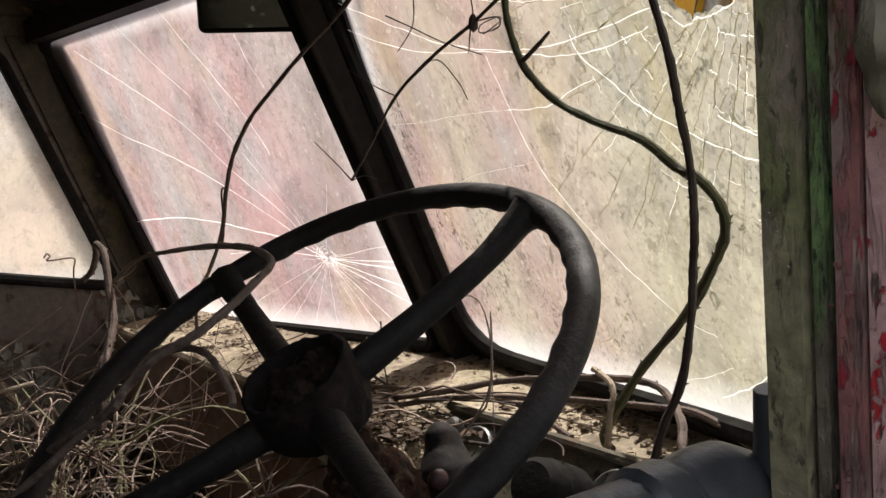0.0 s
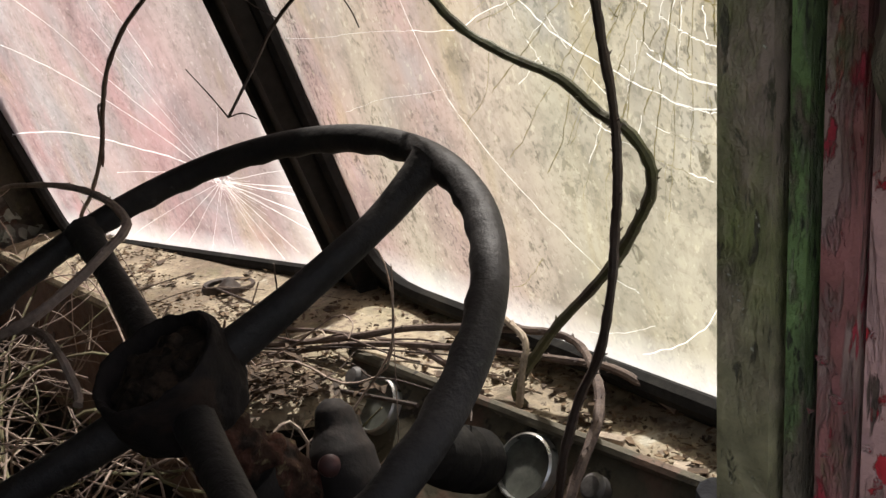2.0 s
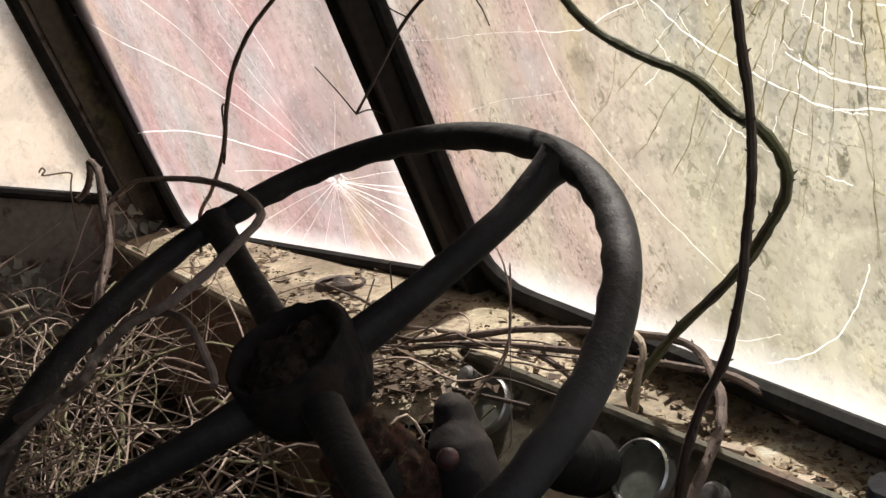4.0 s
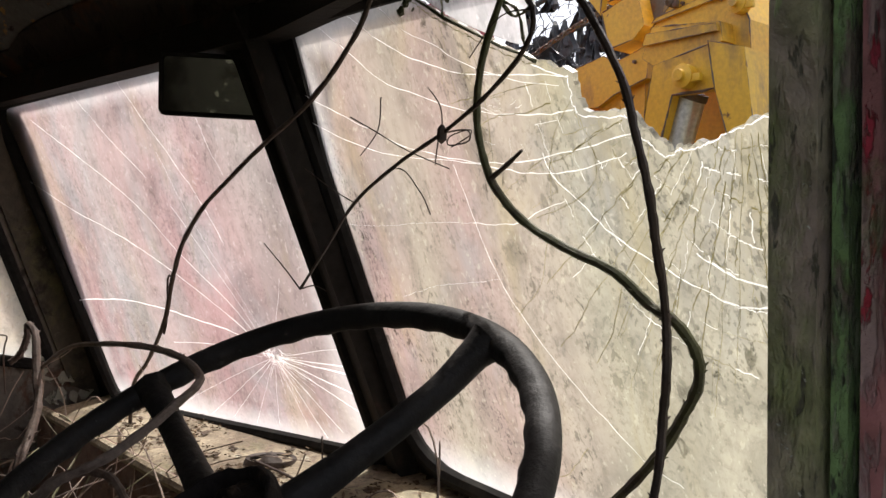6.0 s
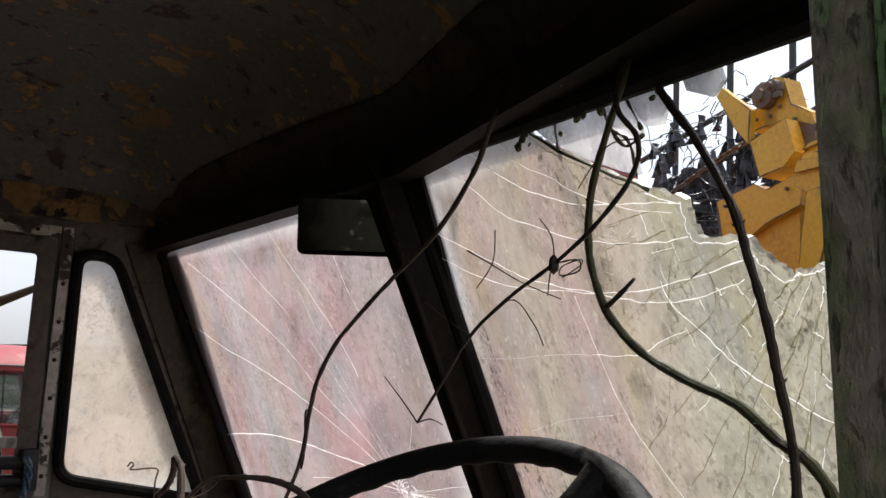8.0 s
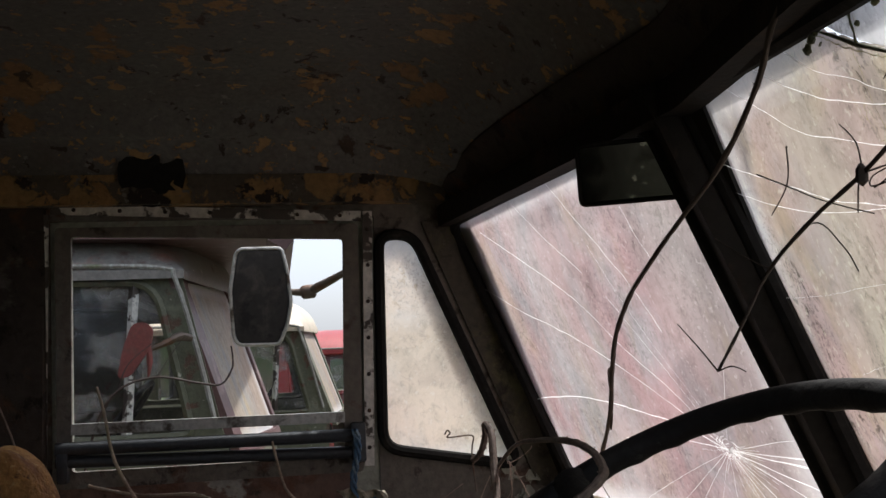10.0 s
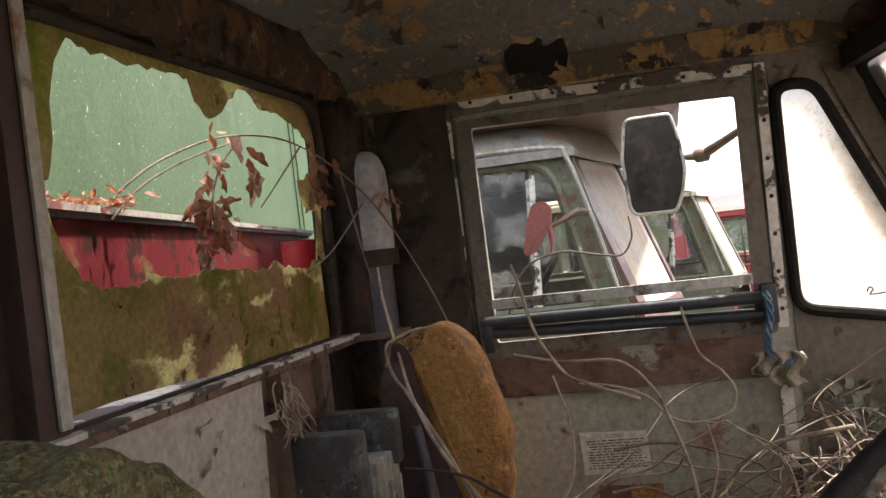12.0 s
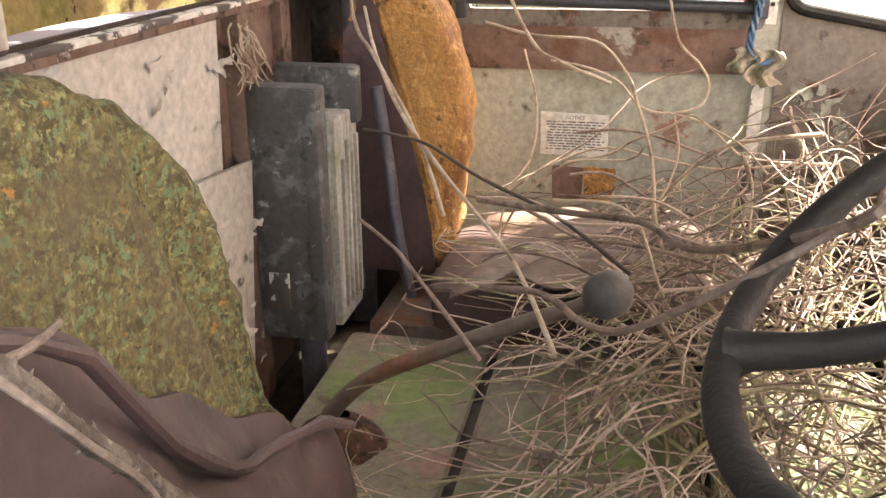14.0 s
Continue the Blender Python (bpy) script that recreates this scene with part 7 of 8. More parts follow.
leaf_shapes = []
for k in range(8):
    bm = leaf_mesh(0.022 + 0.005 * k, k)
    me = bpy.data.meshes.new("leaf")
    bm.to_mesh(me)
    bm.free()
    me.materials.append(M["pink_leaf" if k % 3 == 1 else "rust_leaf"])
    for poly in me.polygons:
        poly.use_smooth = True
    leaf_shapes.append(me)
spots = [((-1.66, -0.79, 2.0), 0.045, 20), ((-1.70, -0.80, 2.09), 0.035, 6), ((-1.69, -0.79, 1.94), 0.04, 9), ((-1.78, -0.74, 2.08), 0.05, 4), ((-1.40, -0.96, 2.022), 0.06, 12), ((-1.55, -0.93, 2.022), 0.05, 12), ((-1.86, -0.62, 2.05), 0.05, 6), ((-1.72, -0.78, 2.16), 0.05, 4), ((-1.96, -0.50, 1.97), 0.03, 4), ((-1.32, -0.94, 2.024), 0.05, 5), ((-1.47, -0.96, 2.024), 0.05, 12), ((-1.62, -0.98, 2.024), 0.05, 10), ((-1.64, -0.80, 1.90), 0.03, 8)]
for c, spread, count in spots:
    for k in range(int(count * 1.6)):
        p = Vector(c) + Vector((rnd.gauss(0, spread * 0.6), rnd.gauss(0, spread * 0.35), rnd.gauss(0, spread * (0.12 if c[1] < -0.9 else 0.55))))
        o = new("leaf", rnd.choice(leaf_shapes))
        o.parent = leafvine
        o.matrix_local = Matrix.Translation(p - leafvine.location) @ Euler((rnd.gauss(0, 0.45) if c[1] > -0.9 else rnd.uniform(0.9, 2.2), rnd.gauss(0, 0.4), rnd.uniform(0, 6.28))).to_matrix().to_4x4() @ Matrix.Scale(rnd.uniform(0.45, 0.8) if c[1] < -0.9 else rnd.uniform(0.95, 1.4), 4)


# ---------------------------------------------------------------- outside
ground = part("ground", grid(lambda u, v: Vector((-400 + 800 * u, -400 + 800 * v, 0)), 8, 8), "grass", smooth=False)
tagged(ground, "rough grassy scrapyard ground", "ground", kind="structure")
hedge = part("backdrop", roughen(grid(lambda u, v: Vector((-2 + 45 * math.cos(radians(360 * u)), 45 * math.sin(radians(360 * u)), 2.6 * v + 0.5 * math.sin(31 * u) * v)), 120, 4), 0.8, 0.5), "far")
tagged(hedge, "low distant hedge round the yard", "hedge", kind="structure")

# passenger's outside mirror on its arm
om = thing("outside_mirror", (-2.36, 0.08, 1.88), "dark-backed outside mirror with a chipped rim and mottled face", "mirror")
MIRROR = [(0.038, 1.879), (0.141, 1.878), (0.162, 1.926), (0.173, 1.983), (0.163, 2.076), (0.150, 2.126), (0.045, 2.126), (0.034, 2.113), (0.019, 2.022), (0.026, 1.899)]
outline = rounded(MIRROR, 0.012)
part("housing", plate(outline, [], lambda a, b, w: (-2.36 - w - (0.02 if w > 0.01 else 0), 0.083 + (a - 0.083) * (1 if w < 0.01 else 0.8), 2.01 + (b - 2.01) * (1 if w < 0.01 else 0.85)), 0.03), "tube", om, "dull dark housing")
part("rim", tube([(-2.358, a, b) for a, b in outline], 0.0048, 8, closed=True), "alu", om, "chipped pale rim")
part("glass", plate(rounded([(0.096 + (a - 0.096) * 0.90, 2.002 + (b - 2.002) * 0.945) for a, b in MIRROR], 0.010), [], lambda a, b, w: (-2.3575 + w, a, b), 0.002), "dull_mirror", om, "mottled dark mirror face", smooth=False)
part("arm", tube([(-2.365, 0.165, 2.012), (-2.362, 0.215, 2.010), (-2.34, 0.245, 2.022), (-2.28, 0.305, 2.05), (-2.15, 0.37, 2.08)], [0.007, 0.012, 0.012, 0.009, 0.009], 10, True), "steel", om, "rusty arm")
part("clamp", roughen(lathe([(0.012, -0.02), (0.018, -0.014), (0.018, 0.014), (0.012, 0.02)], (-2.362, 0.218, 2.011), (0, 1, 0.1), 12), 0.003, 60), "steel", om)


def lorry_cab(name, paint, roof_paint, at, label, turn=0.0, low=1.0, pillars="cab_maroon"):
    """A parked lorry of the same make: cab with raked two-pane screen, door, windows and wheels."""
    cab = thing(name, at, label, "lorry")
    at = Vector(at)
    c, s = math.cos(turn), math.sin(turn)

    def put(x, y, z):
        return Vector((at.x + c * x - s * y, at.y + s * x + c * y, z * low))

    # side seen from this cab: x = 0 is its near side, the cab runs to x = -2.1
    side_out = [(-0.30, 0.95), (0.86, 0.95), (0.88, 1.50), (0.72, 2.14), (0.66, 2.185), (-0.30, 2.20)]
    door_win = rounded([(-0.18, 1.58), (-0.20, 2.135), (0.625, 2.125), (0.755, 1.58)], [0.05, 0.10, 0.10, 0.04])
    for x0, nm in ((0.0, "side_panel"), (-2.06, "side_panel")):
        part(nm, plate(side_out, [door_win if x0 == 0 else rounded([(0.30, 1.62), (0.30, 2.05), (0.60, 2.05), (0.70, 1.62)], 0.05)], lambda a, b, w, q=x0: put(q - w - 0.056 * (b - 1.7), a, b), 0.04), paint, cab, smooth=False)
        part("door_frame", tube([put(x0 + 0.004 - 0.056 * (b - 1.7), a, b) for a, b in door_win], 0.016, 6, closed=True), paint, cab)
    part("door_glass", plate(door_win, [], lambda a, b, w: put(-0.02 - w - 0.056 * (b - 1.7), a, b), 0.004), "glass_w", cab, "half-clear door glass with its pale reflections painted as a film", smooth=False).visible_shadow = False
    part("window_bar", tube([put(0.0, 0.53, 1.58), put(-0.025, 0.555, 2.12)], 0.018, 4), "flake", cab, "pale window bar")
    part("drip_rail", roughen(tube([put(0.006, -0.30, 2.19), put(0.006, 0.36, 2.185), put(0.006, 0.66, 2.172), put(0.012, 0.70, 2.13), put(0.02, 0.76, 1.93), put(0.024, 0.84, 1.60)], 0.009, 6, True), 0.003, 60), "lichen", cab, "flaked pale drip rail")
    part("seam", tube([put(0.004, 0.32, 2.16), put(0.02, 0.345, 1.0)], 0.006, 6), "dark", cab)

    def roof_skin(u, v):
        x = -2.09 + 2.1 * u
        y = -0.32 + (1.05 + 0.13 * (1 - min(1, abs(x + 1.04) / 0.96))) * v
        sx, sy = abs(u - 0.5) * 2, abs(v - 0.5) * 2
        return put(x, y, 2.165 + 0.245 * (1 - sx ** 4) ** 0.8 * (1 - sy ** 5) ** 0.8)
    part("roof", thicken(grid(roof_skin, 48, 36), (0, 0, -0.03)), roof_paint, cab, "faded roof")
    for sgn, nm in ((-1, "pane"), (1, "pane")):
        q = lambda u, v, w=0.0, sg=sgn: put(-1.04 + sg * 0.96 * u, 1.02 - 0.13 * u - v * 0.215 + w, 1.52 + 0.63 * v)
        part("screen_frame", plate([(0, -0.08), (1.06, -0.08), (1.06, 1.06), (0, 1.06)], [rounded([(0.06, 0.0), (0.06, 1.0), (0.915, 0.975), (0.915, 0.03)], 0.06)], lambda a, b, w, q=q: q(a, b, w), 0.03), pillars, cab, smooth=False)
        part("seal", tube([q(a, b, -0.004) for a, b in rounded([(0.06, 0.0), (0.06, 1.0), (0.915, 0.975), (0.915, 0.03)], 0.06)], 0.016, 6, closed=True), "tube", cab, "perished purple-grey seal")
        part("pane", plate(rounded([(0.05, -0.01), (0.05, 1.01), (0.925, 0.985), (0.925, 0.02)], 0.05), [], lambda a, b, w, q=q: q(a, b, 0.012 + w), 0.005), "glass_n", cab, "dusty windscreen pane", smooth=False)
    part("nose", roughen(grid(lambda u, v: put(-2.1 + 2.1 * u, 0.98 + 0.05 * math.sin(math.pi * u) + 0.04 * math.sin(math.pi * v), 0.55 + 0.95 * v), 12, 8), 0.004, 4), paint, cab)
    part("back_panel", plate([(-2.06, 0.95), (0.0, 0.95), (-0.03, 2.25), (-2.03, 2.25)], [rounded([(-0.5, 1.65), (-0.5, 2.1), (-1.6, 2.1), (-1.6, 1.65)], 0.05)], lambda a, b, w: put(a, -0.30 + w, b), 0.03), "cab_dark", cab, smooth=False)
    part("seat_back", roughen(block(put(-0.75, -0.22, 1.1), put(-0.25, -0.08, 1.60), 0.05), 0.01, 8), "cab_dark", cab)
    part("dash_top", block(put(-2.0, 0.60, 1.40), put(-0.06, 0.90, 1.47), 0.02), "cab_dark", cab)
    part("steering_wheel", tube([put(-0.5 + 0.23 * math.cos(k / 20 * 6.283), 0.42 + 0.13 * math.sin(k / 20 * 6.283), 1.58 + 0.18 * math.sin(k / 20 * 6.283)) for k in range(20)], 0.013, 6, closed=True), "wheel", cab)
    part("chassis", block(put(-1.5, -5.5, 0.55), put(-0.6, 0.7, 0.80), 0.02), "iron", cab)
    for wx in (-0.16, -1.94):
        for wy in (0.30, -3.6):
            wh = part("wheel", lathe([(0.20, -0.11), (0.44, -0.13), (0.50, -0.09), (0.50, 0.09), (0.44, 0.13), (0.20, 0.11)], put(wx, wy, 0.5), (1, 0, 0), 28), "rubber", cab)
            part("rim", lathe([(0, -0.06), (0.12, -0.05), (0.24, -0.08), (0.26, -0.12), (0.26, 0.12), (0.24, 0.08), (0, 0.06)], put(wx, wy, 0.5) , (1, 0, 0), 24), paint, wh)
    return cab


nb = lorry_cab("lorry", "cab_green", "cab_roof", (-3.35, -0.92, 0.0), "derelict faded green lorry parked alongside")
lorry_cab("lorry", "cab_green", "cab_cream", (-6.1, -0.43, 0.0), "derelict lorry with a cream roof beyond the green one", low=0.935, pillars="cab_green")
lorry_cab("lorry", "cab_red", "cab_red", (-9.0, 0.42, 0.0), "old red lorry farther along the row", low=0.86)
part("over_cab_body", roughen(plate([(-1.2, 2.29), (0.10, 2.27), (0.17, 2.23), (0.20, 2.26), (0.28, 3.3), (-1.2, 3.3)], [], lambda a, b, w: (-3.34 - w, a, b), 2.1), 0.003, 4), "cab_maroon", nb, "dull maroon body overhanging the cab roof", smooth=False)
pm = thing("outside_mirror", (-3.20, -0.34, 1.8), "rusty red outside mirror of the green lorry", "mirror")
part("housing", plate(rounded([(-0.398, 1.79), (-0.356, 1.795), (-0.318, 1.85), (-0.289, 1.889), (-0.278, 1.955), (-0.309, 1.98), (-0.35, 1.971), (-0.38, 1.886)], 0.022), [], lambda a, b, w: (-3.2 + 0.1 * (a + 0.34) - w, a, b), 0.03), "dull_red", pm, "dull red shell")
part("flap", roughen(tube([(-3.21, -0.300, 1.90), (-3.21, -0.292, 1.85), (-3.21, -0.297, 1.79)], [0.012, 0.010, 0.003], 8, True), 0.002, 60), "dull_red", pm, "torn red flap")
part("arm", roughen(tube([(-3.22, -0.30, 1.885), (-3.23, -0.25, 1.90), (-3.26, -0.20, 1.925), (-3.31, -0.17, 1.92)], [0.008, 0.010, 0.016, 0.014], 8, True), 0.003, 50), "steel", pm, "rusty arm")
shoot = thing("bramble_cane", (-2.6, -0.40, 1.45), "thin dark bramble shoot outside the door window", "bramble", "brambles by the door")
cane(shoot, [(-2.6, 0.007, 1.881), (-2.6, 0.011, 1.85), (-2.6, 0.008, 1.815), (-2.6, -0.023, 1.775), (-2.6, -0.087, 1.782), (-2.6, -0.194, 1.802), (-2.6, -0.298, 1.769), (-2.6, -0.36, 1.66), (-2.6, -0.40, 1.45)], 0.0022, 0.004, "dark_cane", 10, 480)
cane(shoot, [(-2.6, -0.194, 1.802), (-2.6, -0.15, 1.87), (-2.6, -0.12, 1.91)], 0.002, 0.001, "dark_cane", 2, 481, "side_shoot")
cane(shoot, [(-2.6, -0.298, 1.769), (-2.6, -0.27, 1.84), (-2.6, -0.20, 1.90)], 0.002, 0.001, "dark_cane", 2, 482, "side_shoot")

# red box lorry ahead, its broad side close before the windscreen
red = thing("box_lorry", (-6.0, 4.2, 0.0), "faded red box lorry parked across the front", "lorry")
part("body_side", roughen(block((-9.5, 3.0, 0.95), (-3.36, 3.10, 3.16), 0.02), 0.004, 2), "red_body", red, "faded red panelled body")
for k in range(9):
    part("rib", block((-9.3 + 0.72 * k, 2.965, 1.0), (-9.24 + 0.72 * k, 3.005, 3.12), 0.01), "red_body", red)
part("rub_rail", block((-9.5, 2.95, 1.45), (-3.36, 3.0, 1.53), 0.01), "cab_cream", red, "pale rub rail")
part("chassis", block((-9.3, 3.3, 0.6), (-3.4, 3.1, 0.95), 0.02), "iron", red)
for wx in (-8.3, -4.2):
    for wy in (3.25,):
        part("wheel", lathe([(0, -0.10), (0.2, -0.11), (0.44, -0.13), (0.5, -0.09), (0.5, 0.09), (0.44, 0.13), (0.2, 0.11), (0, 0.1)], (wx, wy, 0.5), (0, 1, 0), 26), "rubber", red)

# yellow digger arm through the hole
dig = thing("digger_arm", (-3.0, 4.2, 0.0), "chipped yellow excavator arm and linkage with rusty pins", "excavator")


def slab(pts, y, depth, mat, name, label="", bevel=True):
    body = part(name, plate(pts, [], lambda a, b, w: (a, y + w, b), depth), mat, dig, label, smooth=False)
    rr = random.Random(int(1000 * abs(pts[0][0]) + 10 * len(pts)))
    if mat == "yellow":
        ring = []
        for (a0, b0), (a1, b1) in zip(pts, pts[1:] + pts[:1]):
            n = max(3, int(math.dist((a0, b0), (a1, b1)) / 0.03))
            ring += [Vector((a0 + (a1 - a0) * k / n, y - 0.001, b0 + (b1 - b0) * k / n)) for k in range(n)]
        fat = [max(0.0006, 0.009 * (noise.noise(q * 5.0) + 0.12 + rr.uniform(-0.1, 0.15))) for q in ring]
        part("rust_edge", roughen(sweep(bmesh.new(), ring, fat, 5, closed=True), 0.003, 60), "steel", body, "rust along the chipped edge")


slab([(-3.34, 2.9), (-2.60, 2.86), (-2.60, 2.2), (-3.39, 2.2)], 4.42, 0.05, "yellow", "web", "shaded yellow web behind the ram")
slab([(-3.07, 2.88), (-2.73, 2.94), (-2.68, 2.72), (-2.75, 2.71), (-2.94, 2.71), (-3.01, 2.45), (-3.04, 2.2), (-3.16, 2.2), (-3.11, 2.65)], 3.95, 0.06, "yellow", "clevis", "yellow ram clevis")
slab([(-2.71, 2.95), (-2.5, 2.89), (-2.40, 2.3), (-2.52, 2.3), (-2.66, 2.71)], 3.92, 0.40, "yellow", "side_plate", "yellow cheek plate")
slab([(-3.19, 2.94), (-3.13, 3.1), (-2.7, 3.06), (-2.68, 2.96), (-2.77, 2.95), (-3.1, 2.885)], 4.0, 0.30, "yellow", "cross_block", "yellow cross block")
slab([(-3.17, 3.0), (-3.15, 3.06), (-2.71, 3.05), (-2.70, 3.01)], 3.975, 0.02, "yellow", "weld_strip")
slab([(-3.22, 3.12), (-3.07, 3.25), (-2.83, 3.39), (-2.7, 3.27), (-2.60, 3.07), (-2.58, 2.88), (-2.75, 2.94), (-2.78, 3.09)], 4.1, 0.40, "yellow", "arm_end", "yellow arm end plate")
slab([(-3.20, 3.145), (-3.17, 3.175), (-2.70, 3.255), (-2.69, 3.22)], 4.08, 0.02, "yellow", "weld_strip")
slab([(-3.94, 2.99), (-3.65, 3.05), (-3.56, 3.0), (-3.31, 3.07), (-3.32, 2.88), (-3.56, 2.81), (-3.68, 2.75), (-3.90, 2.76)], 4.2, 0.30, "yellow", "boom_cheek", "yellow boom cheek plate")
slab([(-3.92, 2.78), (-3.72, 2.765), (-3.60, 2.83), (-3.36, 2.90), (-3.36, 2.2), (-3.88, 2.2)], 4.24, 0.2, "yellow", "boom_web", "yellow boom underside")
slab([(-3.63, 3.29), (-3.37, 3.37), (-3.31, 3.17), (-3.39, 3.1), (-3.56, 3.07)], 4.15, 0.22, "yellow", "link", "yellow link block")
slab([(-3.46, 3.41), (-3.25, 3.32), (-3.27, 3.2), (-3.41, 3.10), (-3.46, 3.13)], 4.25, 0.12, "steel", "link_side", "rust-brown side of the link")
slab([(-3.67, 3.55), (-3.64, 3.67), (-3.58, 3.69), (-3.51, 3.67), (-3.46, 3.5), (-3.32, 3.42), (-3.29, 3.33), (-3.5, 3.42), (-3.66, 3.41), (-3.75, 3.4), (-3.75, 3.51)], 4.3, 0.14, "yellow", "hook_plate", "yellow hook plate")
slab([(-3.94, 3.66), (-3.89, 3.69), (-3.67, 3.5), (-3.69, 3.3), (-3.79, 3.41)], 4.2, 0.05, "yellow", "guard")
slab([(-3.64, 3.50), (-3.57, 3.54), (-3.50, 3.42), (-3.49, 3.22), (-3.58, 3.26)], 4.5, 0.10, "iron", "far_lug", "rusty lug")
for c, r, mt in (((-2.84, 3.93, 2.79), 0.062, "yellow"), ((-2.64, 4.08, 3.15), 0.052, "yellow"), ((-3.62, 4.28, 3.58), 0.075, "steel"), ((-3.06, 4.08, 3.235), 0.028, "steel"), ((-3.55, 4.28, 3.62), 0.04, "steel")):
    part("pin", lathe([(0, 0.07), (r * 0.45, 0.07), (r * 0.5, 0.05), (r * 0.62, 0.045), (r, 0.04), (r, -0.02)], c, (0, -1, 0), 20), mt, dig, "yellow pin boss" if mt == "yellow" else "rusty pin boss")
    part("retainer", block((c[0] + r * 0.7, c[1] - 0.035, c[2] - 0.035), (c[0] + r * 1.7, c[1] - 0.005, c[2] + 0.005), 0.006), mt, dig)
part("ram_rod", tube([(-2.94, 4.10, 2.72), (-3.05, 4.10, 2.35), (-3.16, 4.10, 1.95)], 0.082, 20), "rod", dig, "bare polished ram rod")
part("rod_eye", tube([(-2.925, 4.10, 2.745), (-2.94, 4.10, 2.71)], 0.086, 20), "steel", dig, "rusty ram rod collar")
part("ram_barrel", tube([(-3.13, 4.10, 2.05), (-3.4, 4.10, 0.9)], 0.12, 20), "yellow", dig)
part("boom", block((-3.8, 4.5, 0.5), (-2.6, 4.9, 2.75), 0.05), "yellow", dig, "yellow boom foot")
part("track_frame", block((-4.2, 4.2, 0.0), (-1.8, 5.8, 0.7), 0.1), "iron", dig)
for k, (x, z, y) in enumerate(((-3.60, 3.46, 4.29), (-3.53, 3.50, 4.29), (-3.70, 3.46, 4.29), (-3.58, 3.54, 4.29), (-3.42, 3.40, 4.29), (-2.90, 3.30, 4.09), (-2.76, 3.20, 4.09), (-3.0, 3.22, 4.09), (-3.86, 2.95, 4.19), (-3.40, 2.98, 4.19))):
    part("bolt", lathe([(0, 0.016), (0.010, 0.015), (0.012, 0)], (x, y, z), (0, -1, 0), 8), "steel", dig)
chain = thing("chain", (-4.2, 4.4, 3.25), "rusty chain slung to the digger arm", "chain")
for k in range(16):
    p = Vector((-4.62 + 0.052 * k, 4.4, 3.14 + 0.017 * k + 0.015 * math.sin(k * 0.2)))
    part("link", tube([p + Vector((0.034 * math.cos(a), 0.016 * math.sin(a) * (k % 2), 0.016 * math.sin(a) * ((k + 1) % 2) + 0.017 * math.cos(a))) for a in [6.283 * j / 10 for j in range(10)]], 0.007, 6, closed=True), "steel", chain)
fence = thing("pipe_rack", (-3.6, 6.2, 0.0), "dark scaffold of iron pipes behind the digger", "scaffold")
for z0, z1 in ((4.02, 4.70), (3.60, 4.25), (4.45, 5.10)):
    part("pipe", tube([(-7.0, 6.2, z0 - 0.35), (-2.2, 6.2, z1)], 0.027, 10), "iron", fence)
for x in (-6.6, -5.9, -5.2, -4.15, -3.2):
    part("post", tube([(x, 6.25, 0.0), (x + 0.1, 6.25, 5.0)], 0.03, 10), "iron", fence)
tarp = thing("plastic_sheet", (-5.2, 5.7, 2.0), "black plastic sheet and netting hung over scrap", "sheet")
part("sheet", thicken(roughen(roughen(grid(lambda u, v: Vector((-6.3 + 2.1 * u, 5.7 + 0.2 * math.sin(5 * u), 2.2 + (1.25 + 0.30 * math.sin(7 * u) * (1 - u)) * v + 0.1 * math.sin(9 * u))), 60, 40), 0.16, 4), 0.07, 14), (0, 0.01, 0)), "tarp", tarp, smooth=False)
part("prop", tube([(-5.3, 5.75, 0), (-5.3, 5.75, 3.7)], 0.03, 8), "iron", tarp)
rnd = random.Random(91)
net = bmesh.new()
for k in range(90):
    p = Vector((rnd.uniform(-6.2, -4.6), 5.5 + rnd.uniform(-0.1, 0.2), rnd.uniform(3.2, 4.35) - 0.25 * rnd.random()))
    line = [p]
    d = Vector((rnd.gauss(0, 1), 0.2 * rnd.gauss(0, 1), rnd.gauss(0, 1))).normalized()
    for _ in range(7):
        d = (d + Vector((rnd.gauss(0, 0.5), rnd.gauss(0, 0.2), rnd.gauss(0, 0.5) - 0.15))).normalized()
        line.append(line[-1] + d * rnd.uniform(0.03, 0.12))
    sweep(net, line, [rnd.uniform(0.002, 0.007) for _ in line], 4)
tagged(part("netting", net, "tarp", tarp, "tangled black netting and wire"), kind="stuff")
for k in range(60):
    c = Vector((rnd.uniform(-6.1, -4.6), 5.6, rnd.uniform(3.15, 4.05)))
    w, h = rnd.uniform(0.06, 0.24), rnd.uniform(0.06, 0.26)
    part("rag_of_sheet", thicken(roughen(grid(lambda u, v, c=c, w=w, h=h: c + Vector((w * (u - 0.5) * (1.2 - v), 0.04 * math.sin(6 * u), h * (v - 0.5))), 6, 6), 0.05, 12, k), (0, 0.006, 0)), "tarp", tarp)

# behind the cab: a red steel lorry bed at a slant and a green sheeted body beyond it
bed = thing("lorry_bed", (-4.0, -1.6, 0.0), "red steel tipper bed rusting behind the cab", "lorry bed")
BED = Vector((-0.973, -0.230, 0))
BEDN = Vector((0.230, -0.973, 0))


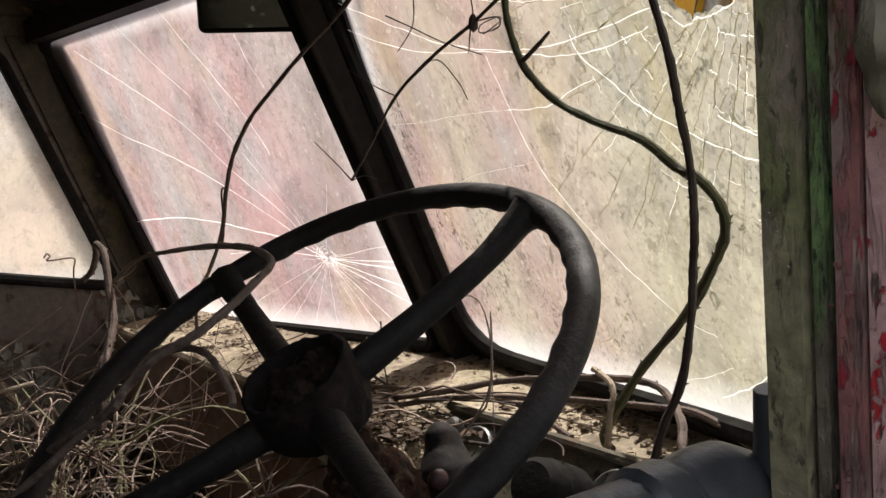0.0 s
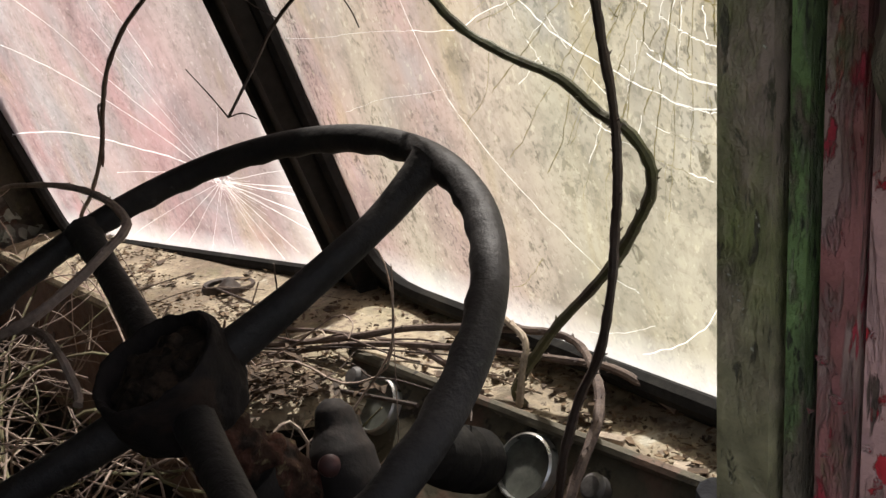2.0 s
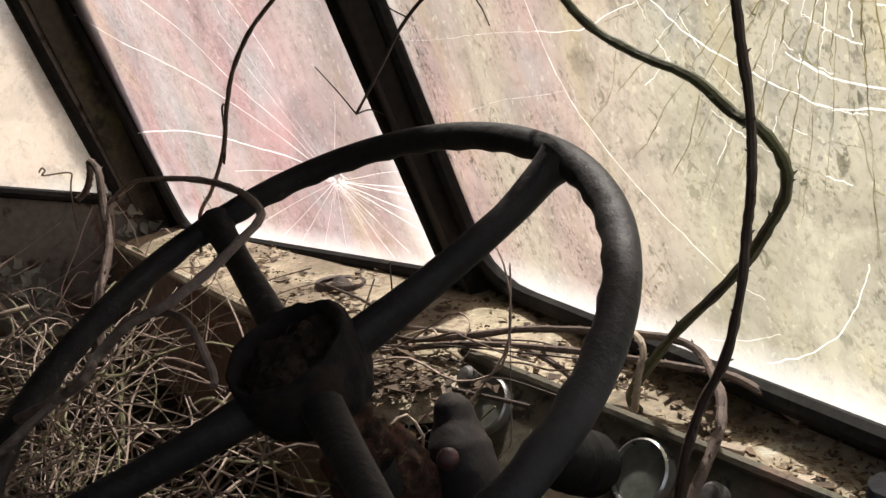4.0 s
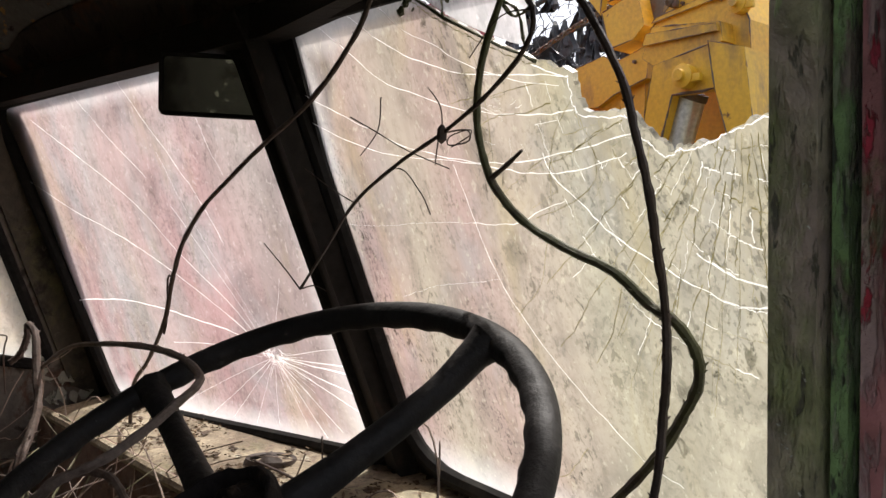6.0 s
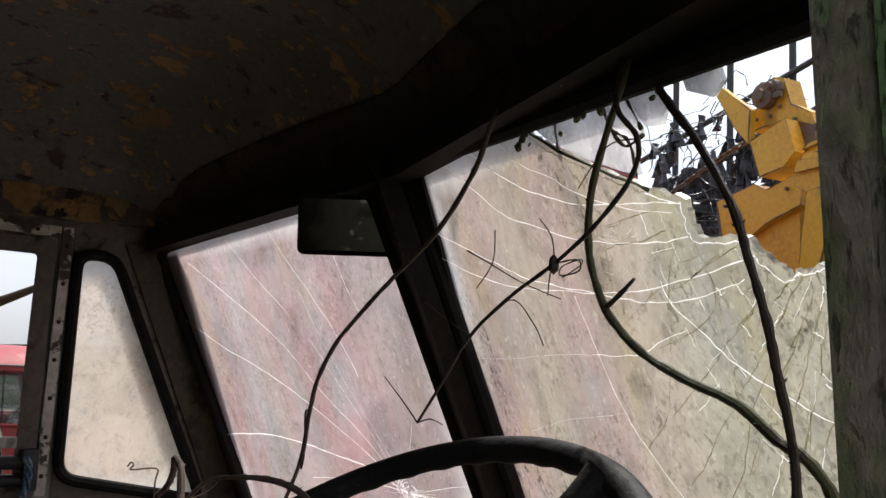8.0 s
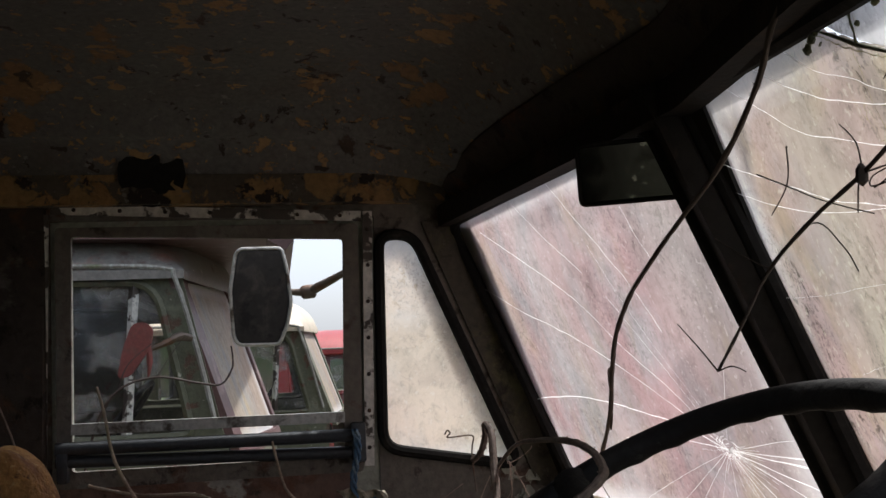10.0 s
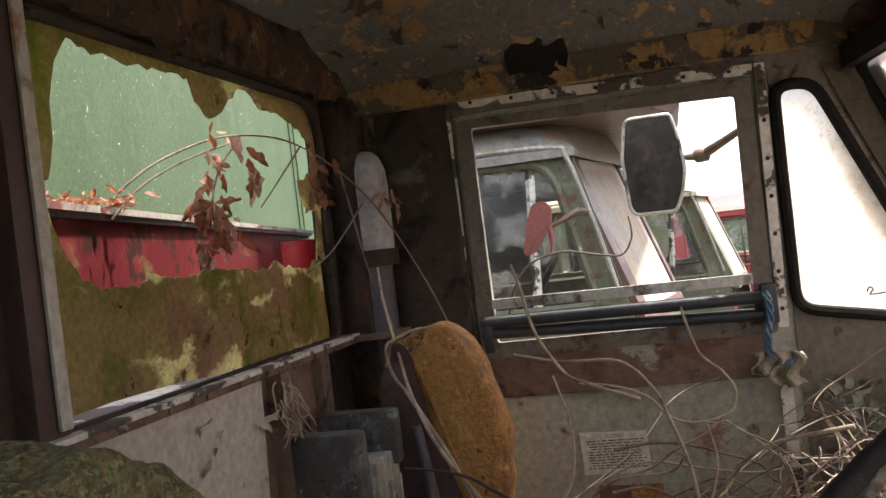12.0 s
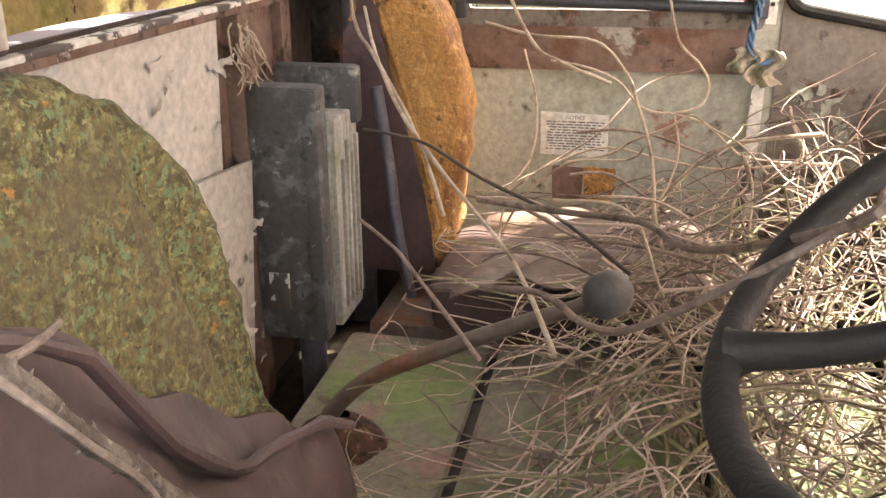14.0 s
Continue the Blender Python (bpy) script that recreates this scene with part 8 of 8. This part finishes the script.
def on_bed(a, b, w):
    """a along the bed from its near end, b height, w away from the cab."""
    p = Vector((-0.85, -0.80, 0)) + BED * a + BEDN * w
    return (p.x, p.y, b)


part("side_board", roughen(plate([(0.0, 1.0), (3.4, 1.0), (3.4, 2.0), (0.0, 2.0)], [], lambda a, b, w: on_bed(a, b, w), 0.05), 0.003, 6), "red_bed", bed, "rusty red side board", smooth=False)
part("top_rail", plate([(-0.05, 2.0), (3.45, 2.0), (3.45, 2.014), (-0.05, 2.014)], [], lambda a, b, w: on_bed(a, b, w - 0.02), 0.075), "rail_pale", bed, "scuffed pale top rail", smooth=False)
part("under_lip", plate([(-0.05, 1.988), (3.42, 1.988), (3.42, 2.0), (-0.05, 2.0)], [], lambda a, b, w: on_bed(a, b, w - 0.014), 0.014), "vent", bed, "brown rusty lip under the rail", smooth=False)
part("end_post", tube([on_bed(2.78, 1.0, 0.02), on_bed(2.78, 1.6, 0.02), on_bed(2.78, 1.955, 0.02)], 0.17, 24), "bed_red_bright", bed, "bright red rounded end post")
part("chassis", plate([(0.0, 0.0), (3.3, 0.0), (3.3, 1.0), (0.0, 1.0)], [], lambda a, b, w: on_bed(a, b, w + 0.1), 0.5), "iron", bed, smooth=False)
gw = thing("sheeted_body", (-5.0, -3.4, 0.0), "pale green specked side of a high lorry body", "lorry body")
part("side_sheet", plate([(-0.5, 0.6), (13.0, 0.6), (13.0, 3.5), (-0.5, 3.5)], [], lambda a, b, w: on_bed(a, b, w + 0.95), 0.05), "green_wall", gw, "specked pale green sheet", smooth=False)
part("edge_post", tube([on_bed(9.15, 0.6, 0.93), on_bed(9.15, 3.45, 0.93)], 0.010, 8), "green_wall", gw)
part("edge_post", tube([on_bed(9.45, 0.6, 0.93), on_bed(9.45, 3.45, 0.93)], 0.010, 8), "green_wall", gw)
part("chassis", plate([(0.0, 0.0), (12.5, 0.0), (12.5, 0.62), (0.0, 0.62)], [], lambda a, b, w: on_bed(a, b, w + 1.1), 0.5), "iron", gw, smooth=False)
